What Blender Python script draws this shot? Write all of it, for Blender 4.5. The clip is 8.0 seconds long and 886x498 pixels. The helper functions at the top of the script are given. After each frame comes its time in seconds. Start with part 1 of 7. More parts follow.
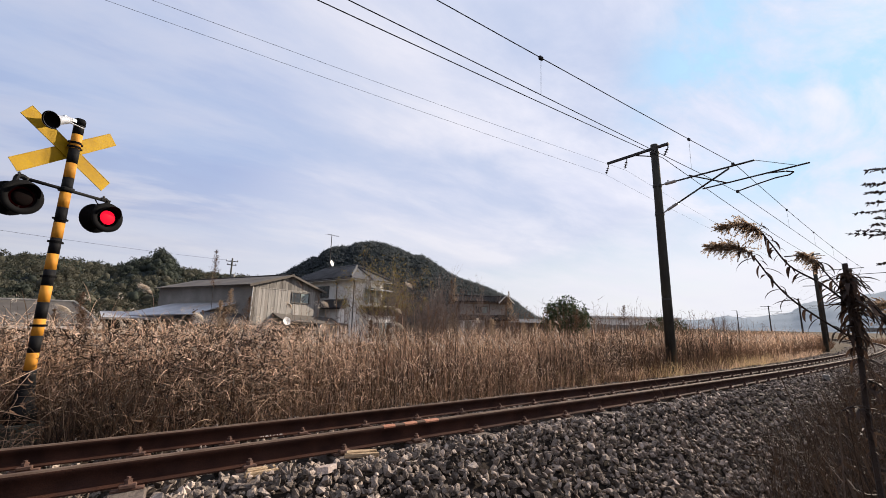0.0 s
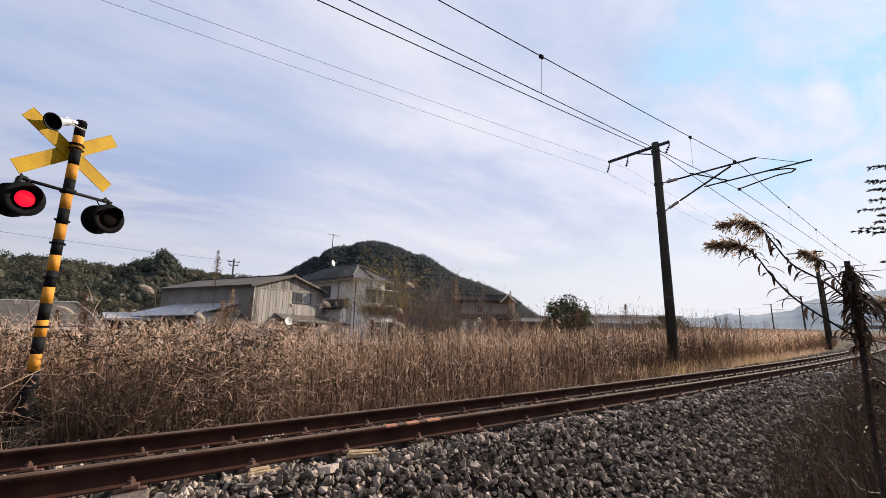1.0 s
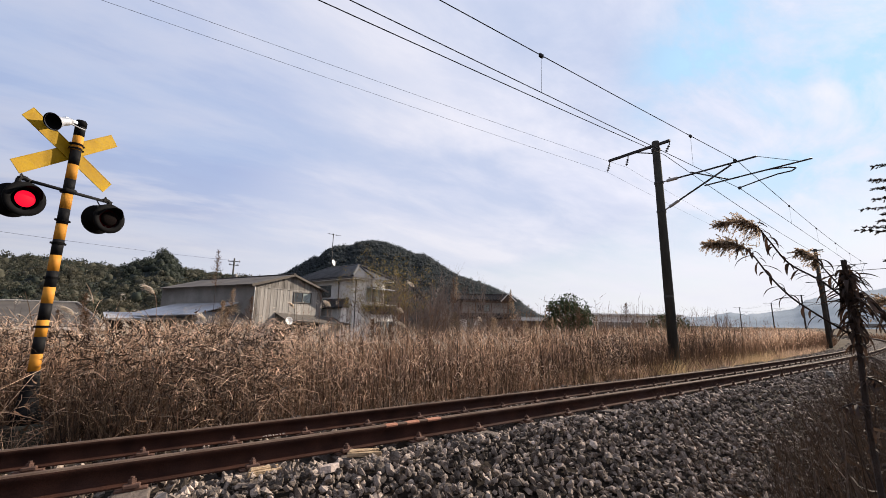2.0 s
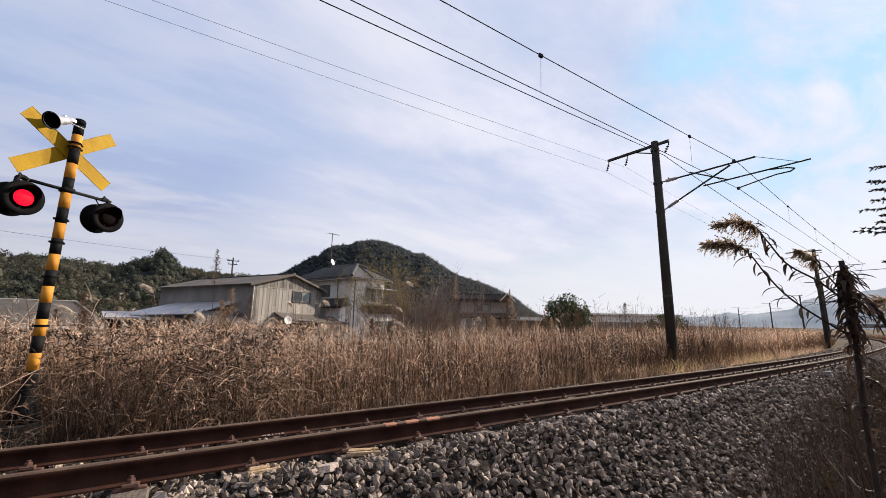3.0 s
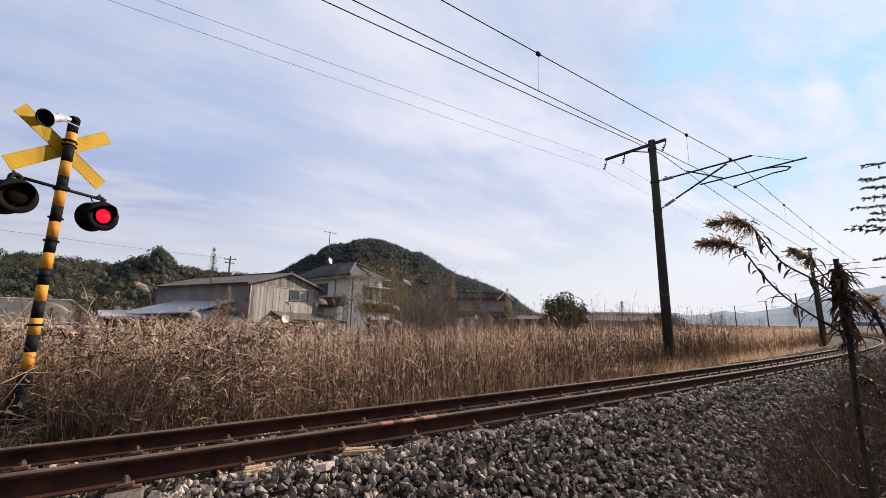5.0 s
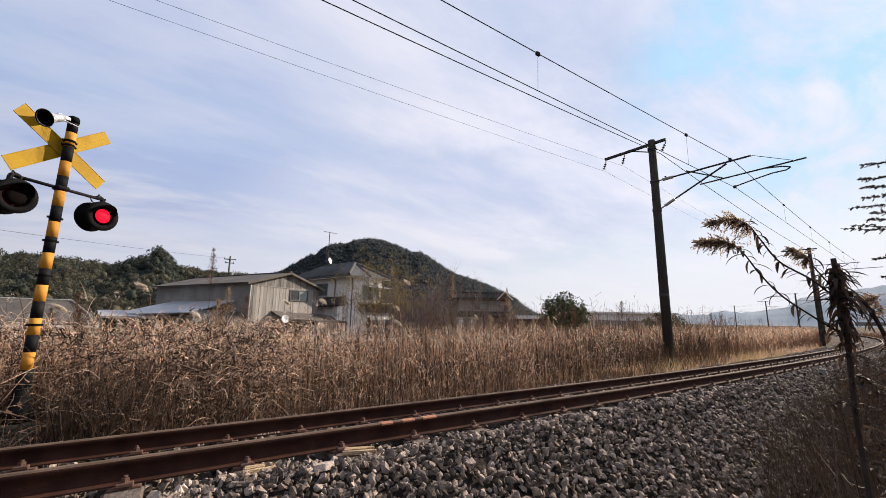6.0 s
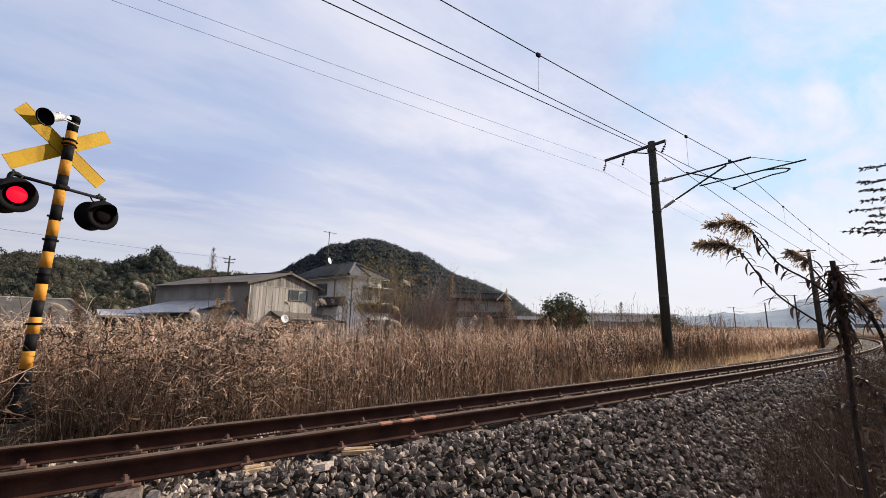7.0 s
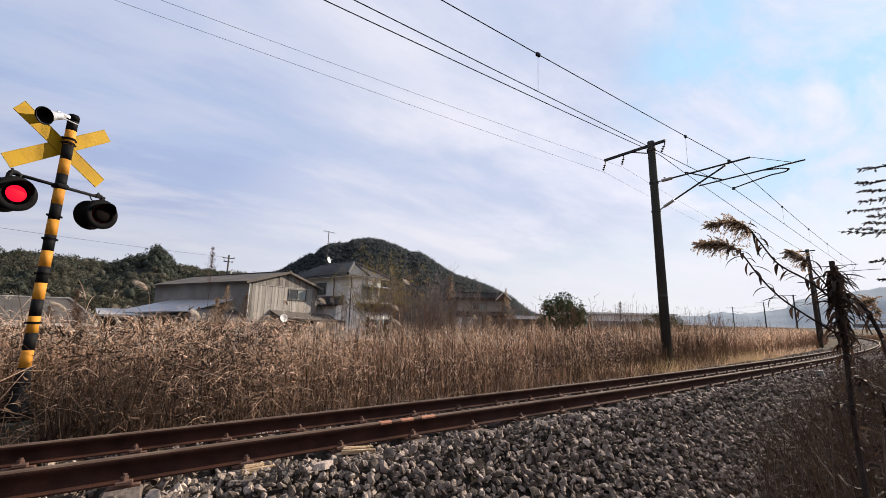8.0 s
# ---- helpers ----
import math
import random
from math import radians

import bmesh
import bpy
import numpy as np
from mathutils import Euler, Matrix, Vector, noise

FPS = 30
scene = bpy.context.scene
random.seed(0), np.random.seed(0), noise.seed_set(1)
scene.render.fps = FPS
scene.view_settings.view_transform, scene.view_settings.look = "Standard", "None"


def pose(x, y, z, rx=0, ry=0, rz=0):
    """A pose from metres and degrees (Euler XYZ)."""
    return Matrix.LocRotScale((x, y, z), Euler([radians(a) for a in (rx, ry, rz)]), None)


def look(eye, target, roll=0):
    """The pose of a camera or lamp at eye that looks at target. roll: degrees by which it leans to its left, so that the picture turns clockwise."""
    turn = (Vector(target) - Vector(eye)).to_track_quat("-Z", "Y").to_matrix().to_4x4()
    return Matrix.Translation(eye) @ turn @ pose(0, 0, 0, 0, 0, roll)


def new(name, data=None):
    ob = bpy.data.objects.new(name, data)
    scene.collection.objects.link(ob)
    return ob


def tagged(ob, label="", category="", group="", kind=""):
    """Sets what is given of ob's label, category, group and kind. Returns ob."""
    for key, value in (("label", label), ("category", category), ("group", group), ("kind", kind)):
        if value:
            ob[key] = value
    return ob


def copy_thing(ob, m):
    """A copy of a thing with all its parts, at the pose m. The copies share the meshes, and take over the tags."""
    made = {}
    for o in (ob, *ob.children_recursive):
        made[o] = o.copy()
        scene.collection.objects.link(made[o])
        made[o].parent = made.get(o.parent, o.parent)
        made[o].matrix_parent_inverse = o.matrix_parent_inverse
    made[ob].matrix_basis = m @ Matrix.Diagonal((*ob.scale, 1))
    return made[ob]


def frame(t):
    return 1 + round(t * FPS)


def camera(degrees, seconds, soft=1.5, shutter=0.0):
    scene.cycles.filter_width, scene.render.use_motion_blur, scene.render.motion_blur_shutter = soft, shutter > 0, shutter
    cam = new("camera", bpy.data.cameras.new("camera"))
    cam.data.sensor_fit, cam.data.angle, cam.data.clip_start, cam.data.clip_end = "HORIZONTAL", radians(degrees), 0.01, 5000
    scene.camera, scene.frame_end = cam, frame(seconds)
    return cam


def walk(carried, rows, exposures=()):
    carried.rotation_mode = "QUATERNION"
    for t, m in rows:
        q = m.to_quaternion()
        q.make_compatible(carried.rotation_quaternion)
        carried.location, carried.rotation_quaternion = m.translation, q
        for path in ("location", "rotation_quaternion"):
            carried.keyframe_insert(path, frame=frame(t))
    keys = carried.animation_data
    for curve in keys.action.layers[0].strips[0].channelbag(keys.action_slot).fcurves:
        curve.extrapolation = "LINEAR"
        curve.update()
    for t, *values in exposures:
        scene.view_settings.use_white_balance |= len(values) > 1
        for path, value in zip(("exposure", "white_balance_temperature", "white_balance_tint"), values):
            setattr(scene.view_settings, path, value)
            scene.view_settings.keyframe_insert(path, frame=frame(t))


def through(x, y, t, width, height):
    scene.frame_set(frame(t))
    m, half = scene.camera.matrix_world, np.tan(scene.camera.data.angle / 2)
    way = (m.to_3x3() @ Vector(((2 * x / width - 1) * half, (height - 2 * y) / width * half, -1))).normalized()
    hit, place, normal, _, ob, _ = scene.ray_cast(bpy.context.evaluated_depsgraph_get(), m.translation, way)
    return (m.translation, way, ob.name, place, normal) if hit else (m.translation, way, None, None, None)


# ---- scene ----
cam = camera(96.2, 8.0, soft=0.8)


def gaze(x, y, z, yaw, pitch, roll):
    """Pose of the camera: heading from +y towards +x, tilt up and lean, in degrees."""
    a, b = radians(yaw), radians(pitch)
    d = Vector((math.sin(a) * math.cos(b), math.cos(a) * math.cos(b), math.sin(b)))
    return look((x, y, z), Vector((x, y, z)) + d, roll)


walk(cam, [
    (0, gaze(-0.0063, -3.9436, 0.9440, 33.706, 10.590, 1.159)),
    (0.5, gaze(-0.0054, -3.9430, 0.9447, 33.607, 10.546, 1.035)),
    (1, gaze(-0.0029, -3.9433, 0.9450, 33.515, 10.493, 0.899)),
    (1.5, gaze(-0.0006, -3.9441, 0.9451, 33.457, 10.425, 0.797)),
    (3, gaze(-0.0048, -3.9455, 0.9459, 33.606, 10.345, 0.887)),
    (3.5, gaze(-0.0001, -3.9457, 0.9456, 33.721, 10.294, 0.895)),
    (4, gaze(0.0017, -3.9463, 0.9459, 33.826, 10.230, 0.889)),
    (4.5, gaze(0.0042, -3.9461, 0.9464, 33.896, 10.160, 0.859)),
    (6, gaze(0.0087, -3.9476, 0.9457, 33.958, 10.139, 0.810)),
    (6.5, gaze(0.0056, -3.9484, 0.9456, 33.977, 10.184, 0.917)),
    (7, gaze(0.0029, -3.9492, 0.9458, 34.009, 10.203, 1.014)),
    (7.5, gaze(0.0022, -3.9498, 0.9459, 34.048, 10.184, 1.064)),
    (8, gaze(-0.0007, -3.9497, 0.9459, 34.104, 10.125, 1.080)),
], exposures=[(0, 0.74, 6650, 9), (8, 0.74, 6650, 9)])

# ---- daylight: sun ahead to the side of the track, thin streaky cloud ----
SUN_AZ, SUN_EL = 91.0, 28.0          # heading from +y towards +x, height, degrees
sun = new("sun", bpy.data.lights.new("sun", "SUN"))
sun.data.energy, sun.data.angle, sun.data.color = 5.0, radians(0.6), (1.0, 0.86, 0.72)
sa, se = radians(SUN_AZ), radians(SUN_EL)
sun.matrix_world = look((math.sin(sa) * math.cos(se) * 50, math.cos(sa) * math.cos(se) * 50, math.sin(se) * 50), (0, 0, 0))

world = bpy.data.worlds.new("sky")
scene.world = world
world.use_nodes = True
wn, wl = world.node_tree.nodes, world.node_tree.links
wn.clear()


def wnode(kind, **kw):
    n = wn.new(kind)
    for k, v in kw.items():
        n.inputs[k].default_value = v
    return n


w_out = wnode("ShaderNodeOutputWorld")
w_bg = wnode("ShaderNodeBackground", Strength=0.06)
w_sky = wnode("ShaderNodeTexSky")
w_sky.sky_type, w_sky.sun_disc = "NISHITA", False
w_sky.sun_elevation, w_sky.sun_rotation = se, sa
w_sky.air_density, w_sky.dust_density, w_sky.ozone_density = 1.0, 0.35, 2.0
w_co = wnode("ShaderNodeTexCoord")
w_sep = wnode("ShaderNodeSeparateXYZ")
wl.new(w_co.outputs["Generated"], w_sep.inputs[0])
# cloud sheet: directions spread on a flat layer high above
w_zc = wnode("ShaderNodeMath")
w_zc.operation = "MAXIMUM"
wl.new(w_sep.outputs["Z"], w_zc.inputs[0])
w_zc.inputs[1].default_value = 0.0
w_add = wnode("ShaderNodeMath")
w_add.operation = "ADD"
wl.new(w_zc.outputs[0], w_add.inputs[0])
w_add.inputs[1].default_value = 0.16
w_div = wnode("ShaderNodeVectorMath")
w_div.operation = "DIVIDE"
w_com = wnode("ShaderNodeCombineXYZ")
for k in (0, 1, 2):
    wl.new(w_add.outputs[0], w_com.inputs[k])
wl.new(w_co.outputs["Generated"], w_div.inputs[0])
wl.new(w_com.outputs[0], w_div.inputs[1])


def wcloud(scale, stretch, turn, lo, hi, detail, rough):
    m = wnode("ShaderNodeMapping")
    m.inputs["Rotation"].default_value = (0, 0, radians(turn))
    m.inputs["Scale"].default_value = (stretch, 1, 0.0)
    wl.new(w_div.outputs[0], m.inputs["Vector"])
    n = wnode("ShaderNodeTexNoise", Scale=scale, Detail=detail, Roughness=rough, Distortion=0.35)
    wl.new(m.outputs[0], n.inputs["Vector"])
    r = wnode("ShaderNodeMapRange")
    r.interpolation_type = "SMOOTHSTEP"
    r.inputs["From Min"].default_value, r.inputs["From Max"].default_value = lo, hi
    wl.new(n.outputs["Fac"], r.inputs["Value"])
    return r.outputs[0]


def wmath(op, a, b):
    n = wnode("ShaderNodeMath")
    n.operation, n.use_clamp = op, True
    for i, v in enumerate((a, b)):
        if isinstance(v, (int, float)):
            n.inputs[i].default_value = v
        else:
            wl.new(v, n.inputs[i])
    return n.outputs[0]


def wtoward(d, lo, hi):
    """1 towards a direction of the sky, fading to 0."""
    n = wnode("ShaderNodeVectorMath")
    n.operation = "DOT_PRODUCT"
    wl.new(w_co.outputs["Generated"], n.inputs[0])
    n.inputs[1].default_value = Vector(d).normalized()
    r = wnode("ShaderNodeMapRange")
    r.interpolation_type = "SMOOTHSTEP"
    r.inputs["From Min"].default_value, r.inputs["From Max"].default_value = lo, hi
    wl.new(n.outputs["Value"], r.inputs["Value"])
    return r.outputs[0]


c_soft = wcloud(1.1, 0.6, -35, 0.30, 0.66, 6, 0.55)
c_fine = wcloud(3.0, 0.5, -48, 0.32, 0.74, 8, 0.62)
c_dark = wcloud(1.7, 0.40, -20, 0.40, 0.64, 7, 0.58)
# a rift in the cloud sheet, and a thicker grey bank on the other side
c_rift = wmath("MULTIPLY", wtoward((0.877, 0.20, 0.445), 0.945, 0.992), wmath("SUBTRACT", 1.15, wmath("MULTIPLY", c_fine, 1.0)))
c_bank = wtoward((-0.30, 0.86, 0.42), 0.80, 0.985)
c_all = wmath("SUBTRACT", wmath("ADD", wmath("ADD", wmath("MULTIPLY", c_soft, 0.50), wmath("MULTIPLY", c_fine, 0.42)), 0.20), wmath("MULTIPLY", c_rift, 0.6))
w_cc = wnode("ShaderNodeMix")
w_cc.data_type = "RGBA"
w_cc.inputs[6].default_value, w_cc.inputs[7].default_value = (7.45, 7.5, 8.6, 1), (3.8, 4.6, 7.2, 1)
wl.new(wmath("ADD", wmath("MULTIPLY", c_bank, wmath("ADD", wmath("MULTIPLY", c_dark, 0.75), 0.36)), wmath("MULTIPLY", c_dark, 0.22)), w_cc.inputs[0])
w_mix = wnode("ShaderNodeMix")
w_mix.data_type = "RGBA"
wl.new(c_all, w_mix.inputs[0])
# thin haze evens out the glare round the sun
w_min = wnode("ShaderNodeVectorMath")
w_min.operation = "MINIMUM"
wl.new(w_sky.outputs[0], w_min.inputs[0])
w_min.inputs[1].default_value = (9.6, 10.0, 10.4)
w_max = wnode("ShaderNodeVectorMath")
w_max.operation = "MAXIMUM"
wl.new(w_min.outputs[0], w_max.inputs[0])
w_max.inputs[1].default_value = (4.4, 5.5, 8.1)
w_deep = wnode("ShaderNodeMix")
w_deep.data_type = "RGBA"
w_deep.inputs[7].default_value = (5.2, 8.0, 10.8, 1)
wl.new(c_rift, w_deep.inputs[0])
wl.new(w_max.outputs[0], w_deep.inputs[6])
wl.new(w_deep.outputs[2], w_mix.inputs[6])
# thin cloud scatters forward: brighter towards the sun, dimmer on the far side of the sky
w_dot = wnode("ShaderNodeVectorMath")
w_dot.operation = "DOT_PRODUCT"
wl.new(w_co.outputs["Generated"], w_dot.inputs[0])
w_dot.inputs[1].default_value = (math.sin(sa) * math.cos(se), math.cos(sa) * math.cos(se), math.sin(se))
w_fwd = wnode("ShaderNodeFloatCurve")
cv = w_fwd.mapping.curves[0]
cv.points[0].location, cv.points[1].location = (0.0, 0.14), (1.0, 1.0)
for px_, py_ in ((0.25, 0.34), (0.40, 0.70), (0.50, 0.77), (0.62, 0.83), (0.80, 0.89)):
    cv.points.new(px_, py_)
w_fwd.mapping.update()
w_half = wnode("ShaderNodeMapRange")
for k_, x_ in zip((1, 2, 3, 4), (-1.0, 1.0, 0.0, 1.0)):
    w_half.inputs[k_].default_value = x_
wl.new(w_dot.outputs["Value"], w_half.inputs[0])
wl.new(w_half.outputs[0], w_fwd.inputs["Value"])
w_lit = wnode("ShaderNodeVectorMath")
w_lit.operation = "SCALE"
wl.new(w_cc.outputs[2], w_lit.inputs[0])
wl.new(w_fwd.outputs[0], w_lit.inputs["Scale"])
w_gain = wnode("ShaderNodeVectorMath")
w_gain.operation = "SCALE"
w_gain.inputs["Scale"].default_value = 1.28
wl.new(w_lit.outputs[0], w_gain.inputs[0])
wl.new(w_gain.outputs[0], w_mix.inputs[7])
w_low = wnode("ShaderNodeMapRange")
w_low.interpolation_type = "SMOOTHSTEP"
for k_, x_ in zip((1, 2, 3, 4), (0.0, 0.34, 0.85, 0.0)):
    w_low.inputs[k_].default_value = x_
wl.new(w_sep.outputs["Z"], w_low.inputs[0])
w_pale = wnode("ShaderNodeVectorMath")
w_pale.operation = "SCALE"
w_pale.inputs[0].default_value = (9.1, 9.2, 10.1)
wl.new(w_fwd.outputs[0], w_pale.inputs["Scale"])
w_hor = wnode("ShaderNodeMix")
w_hor.data_type = "RGBA"
wl.new(w_low.outputs[0], w_hor.inputs[0])
wl.new(w_mix.outputs[2], w_hor.inputs[6])
wl.new(w_pale.outputs[0], w_hor.inputs[7])
wl.new(w_hor.outputs[2], w_bg.inputs["Color"])
wl.new(w_bg.outputs[0], w_out.inputs[0])

# ---- materials ----
MATS = {}


def mat(name, c1, c2, scale=8.0, rough=0.8, metal=0.0, bump=0.2, fine=60.0, stretch=(1, 1, 1), c3=None, island=0.0, lo=0.35, hi=0.65, spec=0.4, speck=0.22):
    """Two colours mixed by coarse and fine noise, a third as stains, relief from the fine noise, tint by piece."""
    if name in MATS:
        return MATS[name]
    m = bpy.data.materials.new(name)
    m.use_nodes = True
    nt = m.node_tree
    n, l = nt.nodes, nt.links
    b = n["Principled BSDF"]
    b.inputs["Roughness"].default_value, b.inputs["Metallic"].default_value = rough, metal
    b.inputs["Specular IOR Level"].default_value = spec
    tc = n.new("ShaderNodeTexCoord")
    mp = n.new("ShaderNodeMapping")
    mp.inputs["Scale"].default_value = stretch
    l.new(tc.outputs["Object"], mp.inputs["Vector"])

    def noi(sc, det=5):
        t = n.new("ShaderNodeTexNoise")
        t.inputs["Scale"].default_value, t.inputs["Detail"].default_value = sc, det
        l.new(mp.outputs[0], t.inputs["Vector"])
        return t.outputs["Fac"]

    def rng(v, a, c, d=0.0, e=1.0):
        t = n.new("ShaderNodeMapRange")
        for k, x in zip((1, 2, 3, 4), (a, c, d, e)):
            t.inputs[k].default_value = x
        l.new(v, t.inputs[0])
        return t.outputs[0]

    def mix(f, a, c):
        t = n.new("ShaderNodeMix")
        t.data_type = "RGBA"
        l.new(f, t.inputs[0])
        for k, v in ((6, a), (7, c)):
            if isinstance(v, tuple):
                t.inputs[k].default_value = (*v, 1)
            else:
                l.new(v, t.inputs[k])
        return t.outputs[2]

    coarse, grain = noi(scale), noi(fine, 4)
    col = mix(rng(coarse, lo, hi), c1, c2)
    if c3:
        col = mix(rng(noi(scale * 0.37), 0.52, 0.68), col, c3)
    hsv = n.new("ShaderNodeHueSaturation")
    l.new(col, hsv.inputs["Color"])
    val = rng(grain, 0.3, 0.7, 1 - speck, 1 + speck)
    if island:
        g = n.new("ShaderNodeNewGeometry")
        o = n.new("ShaderNodeObjectInfo")
        s = n.new("ShaderNodeMath")
        s.operation = "ADD"
        l.new(g.outputs["Random Per Island"], s.inputs[0])
        l.new(o.outputs["Random"], s.inputs[1])
        f = n.new("ShaderNodeMath")
        f.operation = "FRACT"
        l.new(s.outputs[0], f.inputs[0])
        k = n.new("ShaderNodeMath")
        k.operation = "MULTIPLY"
        l.new(val, k.inputs[0])
        l.new(rng(f.outputs[0], 0, 1, 1 - island, 1 + island), k.inputs[1])
        val = k.outputs[0]
    l.new(val, hsv.inputs["Value"])
    l.new(hsv.outputs[0], b.inputs["Base Color"])
    if bump:
        bp = n.new("ShaderNodeBump")
        bp.inputs["Strength"].default_value, bp.inputs["Distance"].default_value = bump, 0.02
        l.new(grain, bp.inputs["Height"])
        l.new(bp.outputs[0], b.inputs["Normal"])
    l.new(rng(grain, 0.2, 0.8, max(rough - 0.12, 0.02), min(rough + 0.12, 1)), b.inputs["Roughness"])
    MATS[name] = m
    return m


def leafy(name, c1, c2, scale=1.5, island=0.35, through=0.35):
    """Thin leaf or straw: part of the light comes through."""
    if name in MATS:
        return MATS[name]
    m = mat(name, c1, c2, scale=scale, rough=0.75, bump=0, island=island, spec=0.25)
    nt = m.node_tree
    b, out = nt.nodes["Principled BSDF"], nt.nodes["Material Output"]
    col = b.inputs["Base Color"].links[0].from_socket
    t = nt.nodes.new("ShaderNodeBsdfTranslucent")
    nt.links.new(col, t.inputs["Color"])
    mx = nt.nodes.new("ShaderNodeMixShader")
    mx.inputs[0].default_value = through
    nt.links.new(b.outputs[0], mx.inputs[1])
    nt.links.new(t.outputs[0], mx.inputs[2])
    nt.links.new(mx.outputs[0], out.inputs["Surface"])
    return m


def glow(name, col, strength):
    m = bpy.data.materials.new(name)
    m.use_nodes = True
    b = m.node_tree.nodes["Principled BSDF"]
    b.inputs["Base Color"].default_value = (0.02, 0.0, 0.0, 1)
    b.inputs["Specular IOR Level"].default_value = 0.05
    b.inputs["Roughness"].default_value = 0.6
    b.inputs["Emission Color"].default_value = (*col, 1)
    b.inputs["Emission Strength"].default_value = strength
    return m


M_SOIL = mat("soil", (0.04, 0.03, 0.022), (0.075, 0.056, 0.038), 0.8, 0.95, bump=0.6, fine=25, c3=(0.05, 0.042, 0.025), spec=0.03)
M_STONE = mat("ballast_stone", (0.088, 0.071, 0.06), (0.30, 0.247, 0.208), 9, 0.9, bump=0.5, fine=90, island=0.72, spec=0.1)
# bed coloured near-black: the shade between the stones is put in here
M_BED_SHADE = mat("ballast_bed_shade", (0.014, 0.011, 0.009), (0.03, 0.024, 0.02), 14, 0.95, bump=0.8, fine=30, spec=0.05)
M_RAIL = mat("rail_rust", (0.025, 0.0105, 0.0075), (0.048, 0.02, 0.013), 5, 0.85, spec=0.12, bump=0.35, fine=120, c3=(0.04, 0.02, 0.016))
M_RAILTOP = mat("rail_top", (0.075, 0.048, 0.035), (0.115, 0.08, 0.06), 6, 0.8, spec=0.15, bump=0.1, fine=150, stretch=(1, 1, 1))
M_CLIP = mat("rail_clip", (0.06, 0.03, 0.022), (0.12, 0.06, 0.04), 30, 0.8, bump=0.3, fine=200, island=0.25)
M_SLEEPER = mat("sleeper_wood", (0.08, 0.06, 0.05), (0.15, 0.12, 0.10), 14, 0.9, bump=0.6, fine=60, stretch=(4, 1, 4), island=0.25)
M_NEWWOOD = mat("split_wood", (0.24, 0.165, 0.10), (0.46, 0.34, 0.22), 14, 0.9, spec=0.1, bump=0.6, fine=70, stretch=(1, 6, 6))
M_YELLOW = mat("sign_yellow", (0.37, 0.225, 0.004), (0.28, 0.16, 0.003), 5, 0.6, spec=0.15, bump=0.06, fine=30, speck=0.08, c3=(0.33, 0.19, 0.012))
M_BAND = mat("band_orange_yellow", (0.55, 0.245, 0.03), (0.48, 0.205, 0.025), 10, 0.65, spec=0.2, bump=0.02, fine=40, speck=0.06, c3=(0.58, 0.25, 0.04))
M_BLACK = mat("black_paint", (0.006, 0.006, 0.0065), (0.010, 0.010, 0.011), 12, 0.7, spec=0.12, bump=0.08, fine=90)
M_DULLBLACK = mat("dull_black", (0.004, 0.004, 0.0045), (0.0065, 0.0065, 0.007), 12, 0.8, spec=0.06, bump=0.08, fine=90)
M_STEEL = mat("galvanised_steel", (0.42, 0.43, 0.44), (0.55, 0.56, 0.57), 15, 0.42, metal=0.7, bump=0.08, fine=90)
M_DARKSTEEL = mat("weathered_steel", (0.035, 0.034, 0.033), (0.06, 0.055, 0.052), 10, 0.65, metal=0.3, bump=0.15, fine=80)
M_WIRE = mat("wire", (0.02, 0.021, 0.023), (0.032, 0.032, 0.035), 3, 0.95, spec=0.05, bump=0)
M_POLE = mat("pole_concrete", (0.032, 0.032, 0.029), (0.055, 0.053, 0.046), 4, 0.9, bump=0.3, fine=70, stretch=(1, 1, 0.25), c3=(0.06, 0.065, 0.05))
M_CONC = mat("concrete", (0.18, 0.17, 0.16), (0.27, 0.26, 0.24), 5, 0.92, bump=0.4, fine=50, c3=(0.2, 0.19, 0.17))
M_PORC = mat("insulator_porcelain", (0.30, 0.28, 0.26), (0.42, 0.40, 0.38), 20, 0.35, bump=0.02)
M_GLASS = mat("window_glass", (0.02, 0.024, 0.026), (0.04, 0.045, 0.048), 3, 0.08, bump=0, spec=0.6)
M_LENS = mat("lamp_glass_dark", (0.0025, 0.0015, 0.0015), (0.004, 0.002, 0.002), 20, 0.8, bump=0, spec=0.04)
M_RED = glow("lit_red_lamp", (1.0, 0.006, 0.03), 0.9)

# ---- small mesh kit ----


def part(name, bm, material, parent=None, label="", smooth=False):
    me = bpy.data.meshes.new(name)
    bm.to_mesh(me)
    bm.free()
    for m in (material if isinstance(material, (list, tuple)) else (material,)):
        me.materials.append(m)
    if smooth:
        for f in me.polygons:
            f.use_smooth = True
    ob = new(name, me)
    ob.parent = parent
    return tagged(ob, label)


def raw(name, verts, faces, material, parent=None, label=""):
    """A mesh straight from arrays."""
    me = bpy.data.meshes.new(name)
    me.from_pydata([tuple(v) for v in verts] if not isinstance(verts, np.ndarray) else verts.tolist(), [], faces.tolist() if isinstance(faces, np.ndarray) else faces)
    me.materials.append(material)
    ob = new(name, me)
    ob.parent = parent
    return tagged(ob, label)


def empty(name, m, label, category, group="", kind=""):
    ob = new(name)
    ob.matrix_world = m
    ob.empty_display_size = 0.2
    return tagged(ob, label, category, group, kind)


